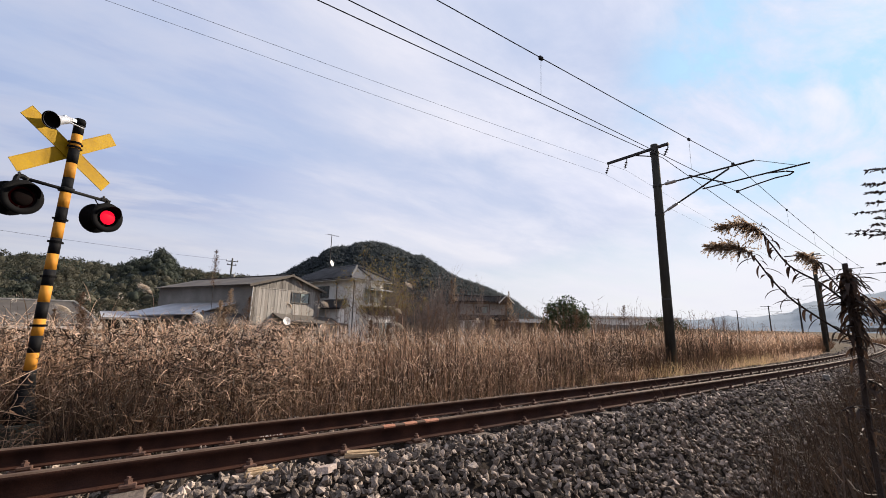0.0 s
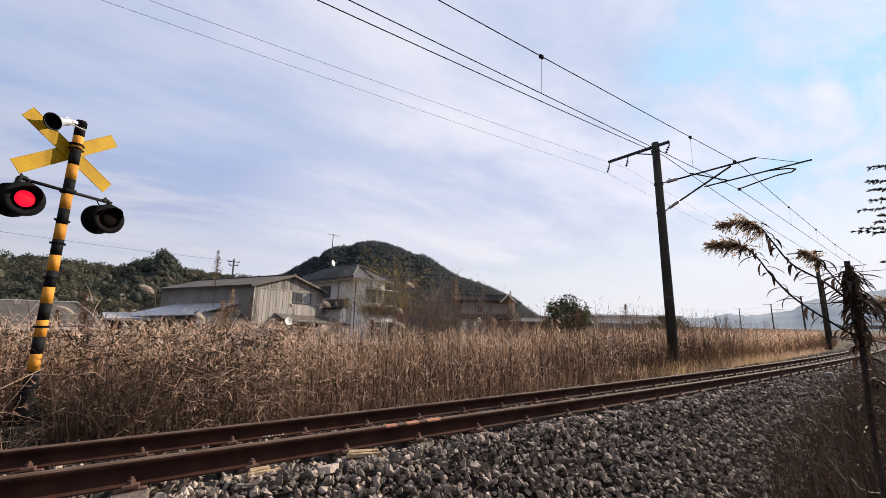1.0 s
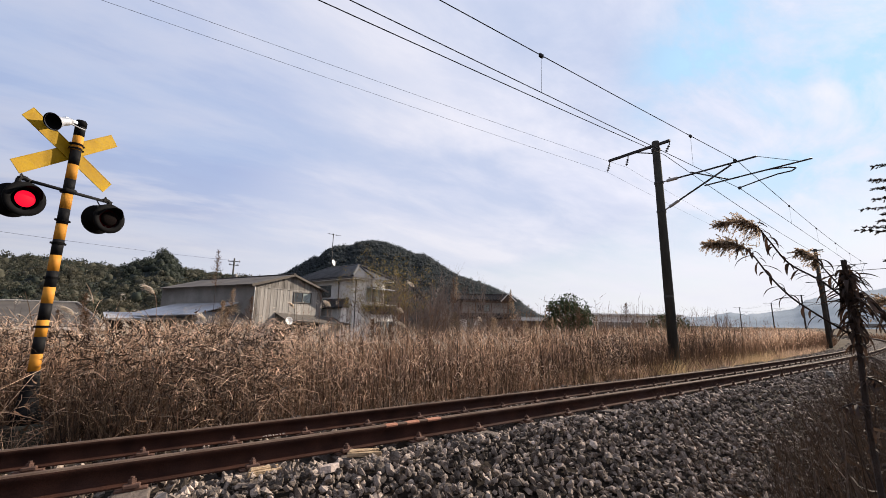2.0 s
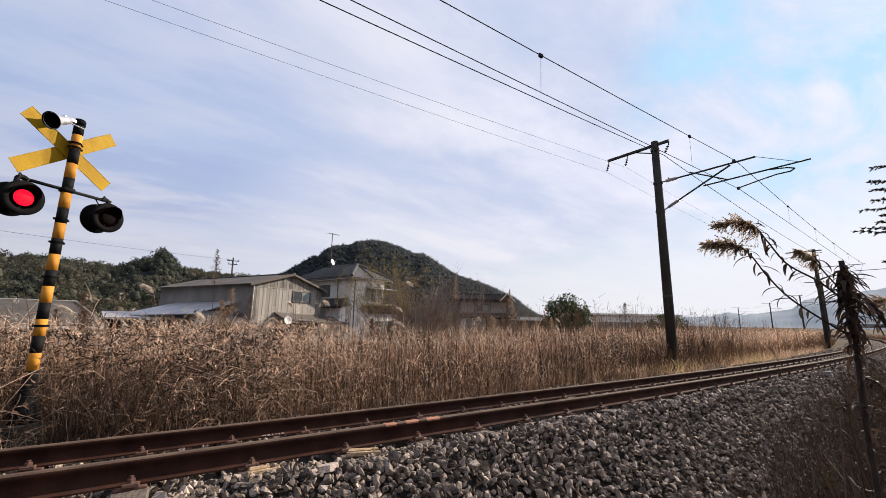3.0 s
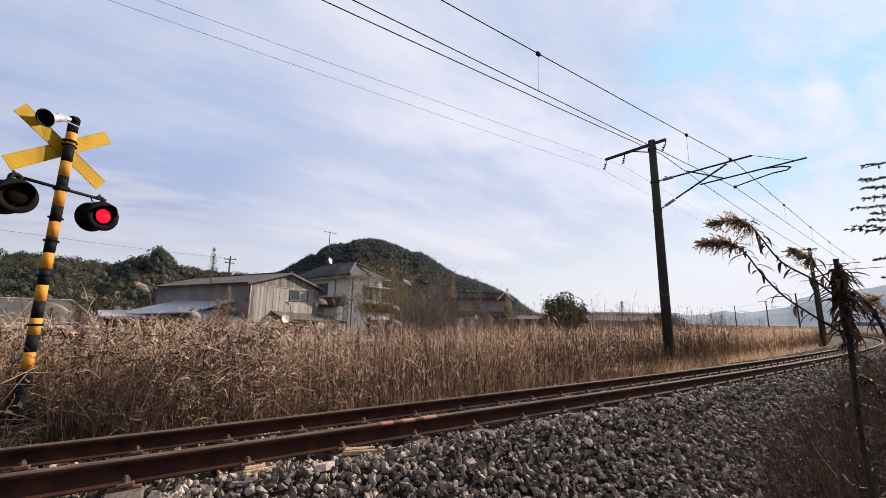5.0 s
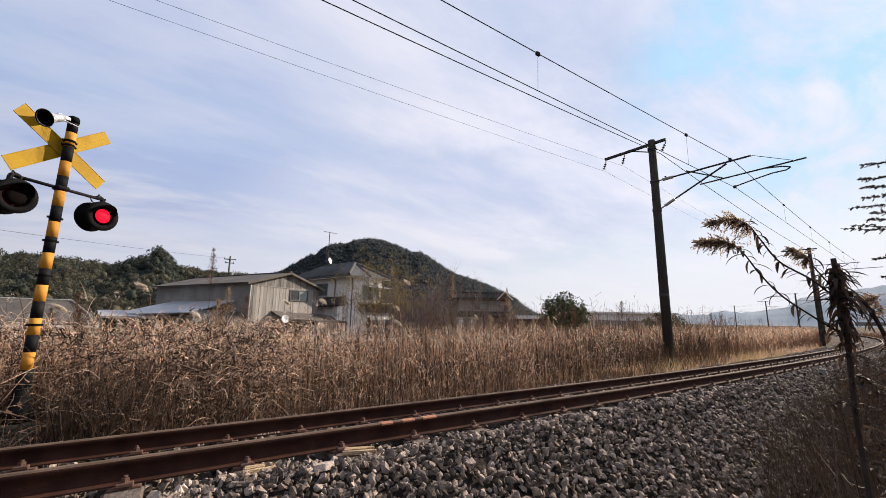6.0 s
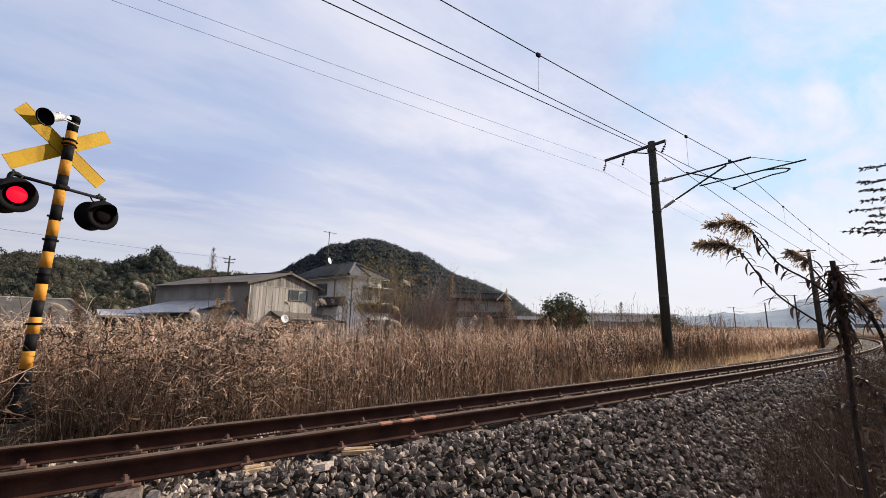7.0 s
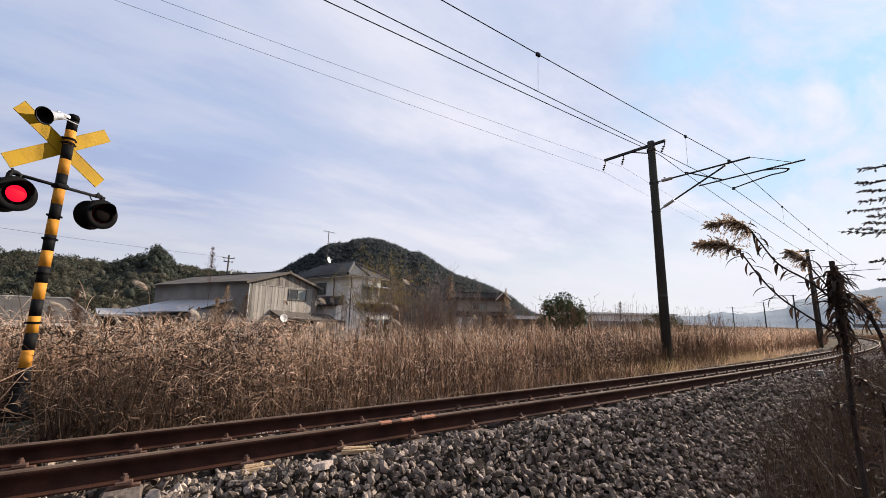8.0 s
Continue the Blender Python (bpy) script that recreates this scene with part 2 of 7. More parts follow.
def box(bm, x0, y0, z0, x1, y1, z1, bevel=0.0, m=None, mi=0):
    vs = bmesh.ops.create_cube(bm, size=1)["verts"]
    bmesh.ops.transform(bm, verts=vs, matrix=Matrix.Translation(((x0 + x1) / 2, (y0 + y1) / 2, (z0 + z1) / 2)) @ Matrix.Diagonal((x1 - x0, y1 - y0, z1 - z0, 1)))
    es = list({e for v in vs for e in v.link_edges})
    fs = {f for v in vs for f in v.link_faces}
    if bevel:
        r = bmesh.ops.bevel(bm, geom=es, offset=bevel, segments=1, affect="EDGES")
        vs = list({v for f in r["faces"] for v in f.verts} | {v for v in vs if v.is_valid})
        fs = {f for v in vs for f in v.link_faces}
    for f in fs:
        f.material_index = mi
    if m is not None:
        bmesh.ops.transform(bm, verts=vs, matrix=m)
    return bm


def rod(bm, a, b, r0, r1=None, seg=8, mi=0):
    a, b = Vector(a), Vector(b)
    d = b - a
    r = bmesh.ops.create_cone(bm, cap_ends=True, segments=seg, radius1=r0, radius2=r0 if r1 is None else r1, depth=d.length)
    bmesh.ops.transform(bm, verts=r["verts"], matrix=Matrix.Translation((a + b) / 2) @ d.to_track_quat("Z", "Y").to_matrix().to_4x4())
    for f in {f for v in r["verts"] for f in v.link_faces}:
        f.material_index = mi
    return bm


def polyrod(bm, pts, r, seg=8):
    for a, b in zip(pts, pts[1:]):
        rod(bm, a, b, r, seg=seg)
    return bm


def lathe(bm, prof, seg=24, m=None, closed=False):
    """Profile of (radius, height) turned about z."""
    rings = []
    for r, z in prof:
        rings.append([bm.verts.new((r * math.cos(2 * math.pi * i / seg), r * math.sin(2 * math.pi * i / seg), z)) for i in range(seg)])
    for a, b in zip(rings, rings[1:]):
        for i in range(seg):
            j = (i + 1) % seg
            bm.faces.new((a[i], a[j], b[j], b[i]))
    if closed:
        bm.faces.new(rings[0][::-1])
        bm.faces.new(rings[-1])
    if m is not None:
        bmesh.ops.transform(bm, verts=[v for r in rings for v in r], matrix=m)
    return bm


def tube(pts, r0, r1, sides=6):
    """One closed tapering tube along a line of points."""
    p = [Vector(q) for q in pts]
    n = len(p) - 1
    V, F = [], []
    x = (p[1] - p[0]).orthogonal().normalized()
    for k in range(n + 1):
        d = (p[min(k + 1, n)] - p[max(k - 1, 0)]).normalized()
        x = (x - d * x.dot(d)).normalized()
        y = d.cross(x)
        r = r0 + (r1 - r0) * k / n
        for i in range(sides):
            t = 2 * math.pi * i / sides
            V.append(p[k] + (x * math.cos(t) + y * math.sin(t)) * r)
    for k in range(n):
        for i in range(sides):
            j = (i + 1) % sides
            F.append((k * sides + i, k * sides + j, (k + 1) * sides + j, (k + 1) * sides + i))
    F.append(tuple(range(sides))[::-1])
    F.append(tuple(n * sides + i for i in range(sides)))
    return V, F


def B():
    return bmesh.new()


# ---- the line of the track: an arc that bends away ----
KAPPA, CANT = 1 / 288.3, 0.098


def arc(s, v=0.0, z=0.0):
    """Place s metres along the track, v metres aside (far side positive), z above the canted rail plane."""
    th = KAPPA * s
    return np.array((math.sin(th) / KAPPA - v * math.sin(th), (1 - math.cos(th)) / KAPPA + v * math.cos(th), z - v * CANT - 0.0046 * s))


def aside(x, y):
    """Distance from the track's centre line (far side positive) and length along it."""
    c = 1 / KAPPA
    dx, dy = x, y - c
    return c - np.hypot(dx, dy), np.arctan2(dx, -dy) / KAPPA


# ---- ground ----
PROF_V = [-400, -8, -3.6, -2.6, -1.15, 0.72, 1.25, 2.1, 3.0, 5.0, 9.0, 400]
PROF_Z = [-1.0, -0.85, -0.80, -0.80, -0.30, -0.32, -0.33, -0.44, -0.56, -0.85, -1.0, -1.0]


def ground_z(x, y):
    v, s = aside(np.asarray(x, float), np.asarray(y, float))
    z = np.interp(v, PROF_V, PROF_Z)
    near = np.clip(1 - np.maximum(np.abs(s) - 150, 0) / 60, 0, 1)
    return (z - 0.0046 * np.clip(s, -20, 160)) * near - 1.2 * (1 - near)


def spread(a, b, fine_a, fine_b, step, far_n):
    mid = np.arange(fine_a, fine_b, step)
    lo = fine_a - np.geomspace(step, fine_a - a, far_n)[::-1]
    hi = fine_b + np.geomspace(step, b - fine_b, far_n)
    return np.concatenate((lo, mid, hi))


def make_ground():
    gx, gy = spread(-2600, 2600, -14, 60, 0.45, 34), spread(-2600, 2600, -7, 16, 0.3, 34)
    X, Y = np.meshgrid(gx, gy, indexing="ij")
    Z = ground_z(X, Y)
    Z += (np.abs(X) < 100) * 0.02 * np.sin(X * 3.1 + Y * 1.7) * np.cos(Y * 2.3 - X)
    nx, ny = X.shape
    verts = np.stack((X, Y, Z), -1).reshape(-1, 3)
    i = np.arange(nx * ny).reshape(nx, ny)
    faces = np.stack((i[:-1, :-1], i[1:, :-1], i[1:, 1:], i[:-1, 1:]), -1).reshape(-1, 4)
    g = raw("ground", verts, faces, M_SOIL)
    tagged(g, "brown earth with dry litter sloping off the track bed", "ground", kind="structure")


make_ground()

# ---- rails, sleepers ----
RAIL_OFF = 1.067 / 2 + 0.0325
RAIL_PROFILE = [(-0.0635, -0.153), (0.0635, -0.153), (0.0635, -0.143), (0.02, -0.128), (0.008, -0.11), (0.008, -0.05), (0.0325, -0.036), (0.0325, -0.010), (0.024, 0.0),
                (-0.024, 0.0), (-0.0325, -0.010), (-0.0325, -0.036), (-0.008, -0.05), (-0.008, -0.11), (-0.02, -0.128), (-0.0635, -0.143)]


def make_rail(name, v0, label):
    st = np.concatenate((np.arange(-12, 30, 0.5), np.arange(30, 260, 2.0)))
    k = len(RAIL_PROFILE)
    verts = np.array([arc(s, v0 + a, z) for s in st for a, z in RAIL_PROFILE])
    faces = [(i * k + j, i * k + (j + 1) % k, (i + 1) * k + (j + 1) % k, (i + 1) * k + j) for i in range(len(st) - 1) for j in range(k)]
    ob = raw(name, verts, faces, M_RAIL)
    ob.data.materials.append(M_RAILTOP)
    for n, f in enumerate(ob.data.polygons):
        if n % k in (7, 8, 9):
            f.material_index = 1
        f.use_smooth = n % k in (3, 4, 5, 6, 10, 11, 12, 13)
    return tagged(ob, label, "rail", "rails of the track")


NEAR_RAIL = make_rail("rail", -RAIL_OFF, "rust-brown steel rail with a dull worn head, on wooden sleepers")
FAR_RAIL = make_rail("rail", RAIL_OFF, "rust-brown steel rail of the far side, beside dry reeds")


def make_sleepers():
    e = empty("sleeper", Matrix(), "weathered wooden railway sleeper half sunk in grey ballast", "sleeper", "sleepers under the track")
    part("timber", box(B(), -0.10, -1.05, -0.30, 0.10, 1.05, -0.168, 0.012), M_SLEEPER, e)
    for v in (-RAIL_OFF, RAIL_OFF):
        for sg in (-1, 1):
            bm = B()
            box(bm, -0.085, v + sg * 0.055 - 0.05, -0.168, 0.085, v + sg * 0.055 + 0.05, -0.153, 0.003)
            box(bm, -0.045, v + sg * 0.085 - 0.035, -0.153, 0.045, v + sg * 0.085 + 0.02, -0.126, 0.006)
            c = part("rail_clip", bm, M_CLIP, e, "rusty bolted rail clip")
            bm = B()
            rod(bm, (0, v + sg * 0.085, -0.13), (0, v + sg * 0.085, -0.088), 0.013, seg=6)
            rod(bm, (0, v + sg * 0.085, -0.126), (0, v + sg * 0.085, -0.104), 0.024, seg=6)
            part("bolt", bm, M_CLIP, c)
    rng = random.Random(3)
    for k in range(-8, 130):
        s = -0.104 + 0.681 * k
        th = KAPPA * s
        a = Vector(arc(s, 0, 0))
        m = Matrix.Translation(a) @ Matrix.Rotation(th + rng.uniform(-0.012, 0.012), 4, "Z") @ Matrix.Rotation(-math.atan(CANT), 4, "X")
        if k == -8:
            e.matrix_world = m
        else:
            copy_thing(e, m)


make_sleepers()

# ---- crossing signal ----
E_AX = Vector((0.7507, 0.6606, 0)).normalized()
SIGNAL = Matrix.Translation((-1.345, 2.92, 0)) @ Matrix.Rotation(math.atan2(E_AX.y, E_AX.x), 4, "Z")   # local x along its arm, -y to the road


def make_lamp(sig, x, face, name, label):
    """One lamp of the signal, looking along face (-1 or 1 in local y). Returns the drum with its lit face, that turns."""
    turn = Matrix.Translation((x, face * 0.10, 2.30)) @ Matrix.Rotation(radians(-90 * face), 4, "X")
    # after the turn local +z looks out of the lamp
    bm = B()
    lathe(bm, [(0.0, -0.10), (0.10, -0.10), (0.125, -0.06), (0.13, 0.0), (0.205, 0.004), (0.205, 0.018), (0.135, 0.020), (0.132, 0.012), (0.132, -0.07), (0.0, -0.075)], 32, turn)
    lamp = part(name, bm, M_DULLBLACK, sig, label, smooth=True)
    # hood: a tube cut away below
    bm = B()
    n = 26
    rows = []
    for i in range(n + 1):
        a = radians(8 + 164 * i / n)
        dep = 0.025 + 0.12 * math.sin(a)
        rows.append([bm.verts.new(turn @ Vector((r * math.cos(a), -face * r * math.sin(a), z))) for r, z in ((0.138, 0.015), (0.142, dep), (0.148, dep), (0.146, 0.015))])
    for p, q in zip(rows, rows[1:]):
        for k in range(4):
            bm.faces.new((p[k], p[(k + 1) % 4], q[(k + 1) % 4], q[k]))
    bm.faces.new(rows[0])
    bm.faces.new(rows[-1][::-1])
    part("hood", bm, M_DULLBLACK, lamp, smooth=True)
    return lamp, turn


def make_signal():
    sig = empty("crossing_signal", SIGNAL, "railway crossing signal with yellow crossbuck and red lamps", "crossing signal")
    edge = [0.296 + 0.2017 * k for k in range(17)]
    for k, (a, b) in enumerate(zip(edge, edge[1:])):
        b = min(b, 3.52)
        part("band", lathe(B(), [(0.0, a), (0.057, a), (0.057, b), (0.0, b)], 20), M_BAND if k % 2 == 0 else M_BLACK, sig, "yellow reflective band" if k % 2 == 0 else "black band", True)
    part("pole_foot", lathe(B(), [(0.0, -0.30), (0.14, -0.30), (0.14, -0.16), (0.10, -0.10), (0.066, 0.22), (0.060, 0.296), (0.0, 0.296)], 20), M_BLACK, sig, "black tapered cast foot", True)
    part("footing", box(B(), -0.17, -0.17, -0.85, 0.17, 0.17, -0.30, 0.02), M_POLE, sig, "dark weathered concrete footing")
    part("pole_cap", lathe(B(), [(0.0, 3.545), (0.05, 3.545), (0.064, 3.52), (0.064, 3.46), (0.0, 3.46)], 20), M_DULLBLACK, sig, "", True)
    for z in (3.14, 3.20, 2.16, 1.86, 1.42, 0.82):
        part("clamp_ring", lathe(B(), [(0.056, z - 0.014), (0.063, z - 0.014), (0.063, z + 0.014), (0.056, z + 0.014)], 20), M_DULLBLACK, sig, "", False)
        for sx in (-1, 1):
            part("clamp_bolt", box(B(), sx * 0.073 - 0.013, -0.013, z - 0.013, sx * 0.073 + 0.013, 0.013, z + 0.013, 0.004), M_DULLBLACK, sig)
    for (x0, z0), (x1, z1), y in (((-0.515, 3.425), (0.505, 2.775), 0.085), ((-0.52, 2.705), (0.50, 3.505), 0.097)):
        L, a = math.hypot(x1 - x0, z1 - z0), math.atan2(z1 - z0, x1 - x0)
        m = Matrix.Translation(((x0 + x1) / 2, y, (z0 + z1) / 2)) @ Matrix.Rotation(-a, 4, "Y")
        bd = part("crossbuck_board", box(B(), -L / 2, -0.003, -0.085, L / 2, 0.003, 0.085, 0.0015, m), M_YELLOW, sig, "scuffed yellow crossbuck board")
        for e_ in (-1, 1):
            part("board_rim", box(B(), -L / 2, -0.006, e_ * 0.085 - 0.004, L / 2, 0.005, e_ * 0.085 + 0.004, 0.002, m), M_YELLOW, bd)
    # crossarm and hangers
    b = B()
    polyrod(b, [(-0.50, 0, 2.555), (0.50, 0, 2.555)], 0.021, 10)
    box(b, -0.066, -0.062, 2.525, 0.066, 0.062, 2.585, 0.012)
    part("crossarm", b, M_BLACK, sig, "black steel lamp arm", True)
    for x in (-0.47, 0.47):
        sg = 1 if x > 0 else -1
        b = B()
        # pipe elbow at the arm's end, turning down into the lamp's yoke
        polyrod(b, [(x - sg * 0.05, 0, 2.555), (x - sg * 0.02, 0, 2.572), (x + sg * 0.01, 0, 2.572), (x + sg * 0.035, 0, 2.55), (x + sg * 0.04, 0, 2.49)], 0.027, 10)
        box(b, x - 0.055, -0.06, 2.455, x + 0.055, 0.06, 2.50, 0.012)
        part("lamp_hanger", b, M_BLACK, sig, "black pipe elbow", False)
        for dx, dz in ((-0.03, 2.60), (0.055, 2.56)):
            b = B()
            rod(b, (x + dx, -0.02, dz - 0.03), (x + dx, -0.02, dz + 0.012), 0.008, seg=6)
            rod(b, (x + dx, -0.02, dz - 0.008), (x + dx, -0.02, dz + 0.004), 0.015, seg=6)
            part("hanger_bolt", b, M_DARKSTEEL, sig)
        b = B()
        polyrod(b, [(x - sg * 0.02, 0.02, 2.47), (x - sg * 0.07, 0.03, 2.50), (x - sg * 0.10, 0.03, 2.545)], 0.008, 6)
        part("lamp_cable", b, M_DULLBLACK, sig, "thin black cable")
    # horn loudspeaker
    H = Matrix.Translation((-0.165, -0.03, 3.45)) @ Vector((-0.86, -0.30, -0.48)).to_track_quat("Z", "Y").to_matrix().to_4x4() @ Matrix.Diagonal((0.84, 0.84, 1.0, 1))
    horn = part("horn_speaker", lathe(B(), [(0.0, -0.05), (0.05, -0.05), (0.062, 0.02), (0.07, 0.10), (0.095, 0.18), (0.125, 0.225), (0.132, 0.23), (0.124, 0.222), (0.092, 0.176), (0.05, 0.10), (0.0, 0.06)], 28, H), M_STEEL, sig, "grey horn loudspeaker", True)
    part("horn_bell", lathe(B(), [(0.128, 0.232), (0.1205, 0.218), (0.088, 0.172), (0.046, 0.10), (0.0, 0.07)], 28, H), M_DULLBLACK, horn, "dark inside of the horn", True)
    b = B()
    box(b, -0.20, -0.035, 3.46, 0.02, 0.035, 3.51, 0.008)
    rod(b, (-0.17, -0.05, 3.43), (0.03, -0.05, 3.42), 0.01)
    part("horn_bracket", b, M_STEEL, sig, "bright galvanised bracket")
    lamps = {}
    for x, side in ((-0.47, "L"), (0.47, "R")):
        for face in (-1, 1):
            lamp, turn = make_lamp(sig, x, face, "signal_lamp", "black signal lamp with visor hood")
            # lens drum inside the housing: a lit red face on one side, dark glass on the other
            bm = B()
            lathe(bm, [(0.0, 0.031), (0.07, 0.029), (0.098, 0.014), (0.102, 0.0), (0.098, -0.014), (0.07, -0.029), (0.0, -0.031)], 28)
            for f in bm.faces:
                f.material_index = 0 if f.calc_center_median().z > 0.0145 else 1
            drum = part("lens_drum", bm, (M_RED, M_LENS), lamp, "round red lamp lens", True)
            drum.matrix_basis = turn @ Matrix.Translation((0, 0, 0.002))
            lamps[(side, face)] = (drum, turn @ Matrix.Translation((0, 0, 0.002)))
    return lamps


LAMPS = make_signal()

# ---- overhead line ----


def make_catenary_pole(s, full):
    """A concrete pole with its crossarm; full: with cantilever and insulators. Local x along the track, -y to the track."""
    th = KAPPA * s
    c = arc(s, 0, 0)
    m = Matrix.Translation((c[0] - 2.78 * math.sin(th), c[1] + 2.78 * math.cos(th), 0)) @ Matrix.Rotation(th, 4, "Z")
    zb = -0.75 - 0.0046 * s
    po = empty("catenary_pole", m, "dark concrete railway pole with a crossarm and cantilever", "railway pole", "catenary poles along the track")
    part("shaft", lathe(B(), [(0.0, zb), (0.165, zb), (0.125, 7.5), (0.115, 7.53), (0.0, 7.53)], 18), M_POLE, po, "", True)
    b = B()
    box(b, -0.045, -0.50, 7.35, 0.045, 1.85, 7.44, 0.006)
    part("crossarm", b, M_DARKSTEEL, po, "dark steel crossarm")
    if not full:
        b = B()
        polyrod(b, [(0, -0.1, 5.95), (0, -2.9, 6.0)], 0.028)
        polyrod(b, [(0, -0.1, 4.9), (0, -2.25, 5.93)], 0.028)
        polyrod(b, [(0, -1.45, 5.47), (0.05, -4.1, 5.52)], 0.024)
        part("cantilever", b, M_DARKSTEEL, po)
        return po
    b = B()
    polyrod(b, [(0, 0.12, 7.12), (0, 0.75, 7.37)], 0.022)
    part("crossarm_brace", b, M_DARKSTEEL, po)
    for z in (7.2, 5.95, 4.89, 1.9):
        part("pole_band", lathe(B(), [(0.13, z - 0.04), (0.155, z - 0.04), (0.155, z + 0.04), (0.13, z + 0.04)], 18), M_DARKSTEEL, po)

    def ins(a, d, n, r, name="insulator"):
        a, d = Vector(a), Vector(d).normalized()
        mm = Matrix.Translation(a) @ d.to_track_quat("Z", "Y").to_matrix().to_4x4()
        prof = [(0.0, 0.0), (0.016, 0.0)]
        for k in range(n):
            z = 0.05 + k * 0.085
            prof += [(0.018, z), (r, z + 0.025), (r, z + 0.038), (0.018, z + 0.045)]
        prof += [(0.016, 0.05 + n * 0.085), (0.0, 0.05 + n * 0.085)]
        return part(name, lathe(B(), prof, 12, mm), M_DARKSTEEL, po, "dark suspension insulator", True)

    for y, dy in ((1.82, 0.14), (1.05, 0.12), (-0.47, 0.2)):
        b = B()
        polyrod(b, [(0, y, 7.36), (0, y, 7.24)], 0.02)
        part("hanger", b, M_DARKSTEEL, po)
        ins((0, y, 7.26), (0, dy, -0.36), 3, 0.055)
    # cantilever frame
    b = B()
    polyrod(b, [(0, -0.62, 5.955), (0, -2.87, 5.985)], 0.03)
    part("top_tube", b, M_DARKSTEEL, po, "steel cantilever tube", True)
    b = B()
    polyrod(b, [(0, -0.62, 5.16), (0, -2.22, 5.93)], 0.03)
    part("brace_tube", b, M_DARKSTEEL, po, "steel cantilever brace", True)
    b = B()
    rod(b, (0, -0.12, 5.95), (0, -0.28, 5.95), 0.025)
    rod(b, (0, -0.28, 5.95), (0, -0.62, 5.955), 0.055, seg=12)
    part("rod_insulator", b, M_PORC, po, "pale porcelain rod insulator")
    b = B()
    rod(b, (0, -0.12, 4.91), (0, -0.28, 4.995), 0.025)
    rod(b, (0, -0.28, 4.995), (0, -0.62, 5.16), 0.05, seg=12)
    part("rod_insulator", b, M_PORC, po, "pale porcelain rod insulator")
    b = B()
    polyrod(b, [(0, -1.42, 5.46), (0.02, -4.08, 5.52)], 0.024)
    part("registration_tube", b, M_DARKSTEEL, po, "steel registration tube", True)
    b = B()
    polyrod(b, [(0, -1.05, 6.04), (0, -2.12, 5.47)], 0.022)
    part("tie_tube", b, M_DARKSTEEL, po, "", True)
    b = B()
    polyrod(b, [(0, -2.87, 5.985), (0.02, -3.8, 5.53)], 0.008, 6)
    part("stay_wire", b, M_WIRE, po)
    b = B()
    pts = [(0.02, -3.1, 5.5), (0.02, -3.55, 5.43), (0.02, -3.72, 5.36), (0.02, -3.62, 5.30), (0.02, -3.3, 5.30), (0.02, -2.9, 5.24), (0.02, -2.35, 5.14)]
    polyrod(b, pts, 0.02)
    part("steady_arm", b, M_DARKSTEEL, po, "bent steady arm", True)
    b = B()
    box(b, -0.03, -2.36, 5.97, 0.03, -2.28, 6.08, 0.01)
    box(b, -0.03, -2.40, 5.08, 0.03, -2.32, 5.17, 0.01)
    box(b, -0.03, -0.40, 6.02, 0.03, -0.34, 6.05, 0.01)
    part("wire_clamp", b, M_DARKSTEEL, po)
    return po


POLE_S = [14.05, 45.6, 79, 112, 146, 180]
for k, s_ in enumerate(POLE_S):
    make_catenary_pole(s_, k < 1)


def side_pt(s, v, z):
    th = KAPPA * s
    c = arc(s, 0, 0)
    return Vector((c[0] - v * math.sin(th), c[1] + v * math.cos(th), z))


def make_wire(name, pts, r, sag, label):
    """A wire hung over its supports, with a little sag in each span."""
    line = [pts[0]]
    for a, c in zip(pts, pts[1:]):
        n = 14
        for i in range(1, n + 1):
            t = i / n
            p = a.lerp(c, t)
            p.z -= sag * 4 * t * (1 - t)
            line.append(p)
    w = raw(name, *tube(line, r, r, 6), M_WIRE)
    return tagged(w, label, "wire", "overhead wires")


def run(v, z, first):
    """Supports of a wire: a point back along the line, then every pole."""
    return [Vector(first)] + [side_pt(s, v if k == 0 or v > 1 else 0.0, z) for k, s in enumerate(POLE_S)]


CONTACT, MESSENGER = run(0.41, 5.10, (-26, 0.15, 5.10)), run(0.41, 6.02, (-26, 0.05, 6.02))
make_wire("contact_wire", CONTACT, 0.0085, 0.0, "thin dark contact wire above the track")
make_wire("messenger_wire", MESSENGER, 0.0095, 0.25, "dark messenger wire above the track")
make_wire("feeder_wire", run(2.50, 6.92, (-26, 2.3, 6.95)), 0.012, 0.22, "dark feeder wire on the pole tops")
make_wire("line_wire", run(4.68, 6.92, (-26, 4.9, 6.95)), 0.0036, 0.2, "thin grey wire on the crossarm ends")
make_wire("line_wire", run(3.88, 6.88, (-26, 4.35, 6.9)), 0.0036, 0.3, "thin grey wire on the crossarms")


def make_dropper(i, t):
    p = CONTACT[i].lerp(CONTACT[i + 1], t)
    q = MESSENGER[i].lerp(MESSENGER[i + 1], t)
    q.z -= 0.25 * 4 * t * (1 - t)
    b = B()
    polyrod(b, [p, q], 0.0032, 5)
    box(b, q.x - 0.05, q.y - 0.025, q.z - 0.045, q.x + 0.05, q.y + 0.025, q.z + 0.03, 0.01)
    d = part("dropper", b, M_WIRE)
    tagged(d, "thin dropper wire with a clamp between two wires", "wire", "droppers of the overhead line")


for x_ in (-19, -13, -7, -0.9, 5.15, 11.0):
    make_dropper(0, (x_ + 26) / (14.05 + 26))
for k in range(5):
    make_dropper(1, (6.6 + 5.5 * k) / 31.5)
    make_dropper(2, (4 + 6 * k) / 33.4)

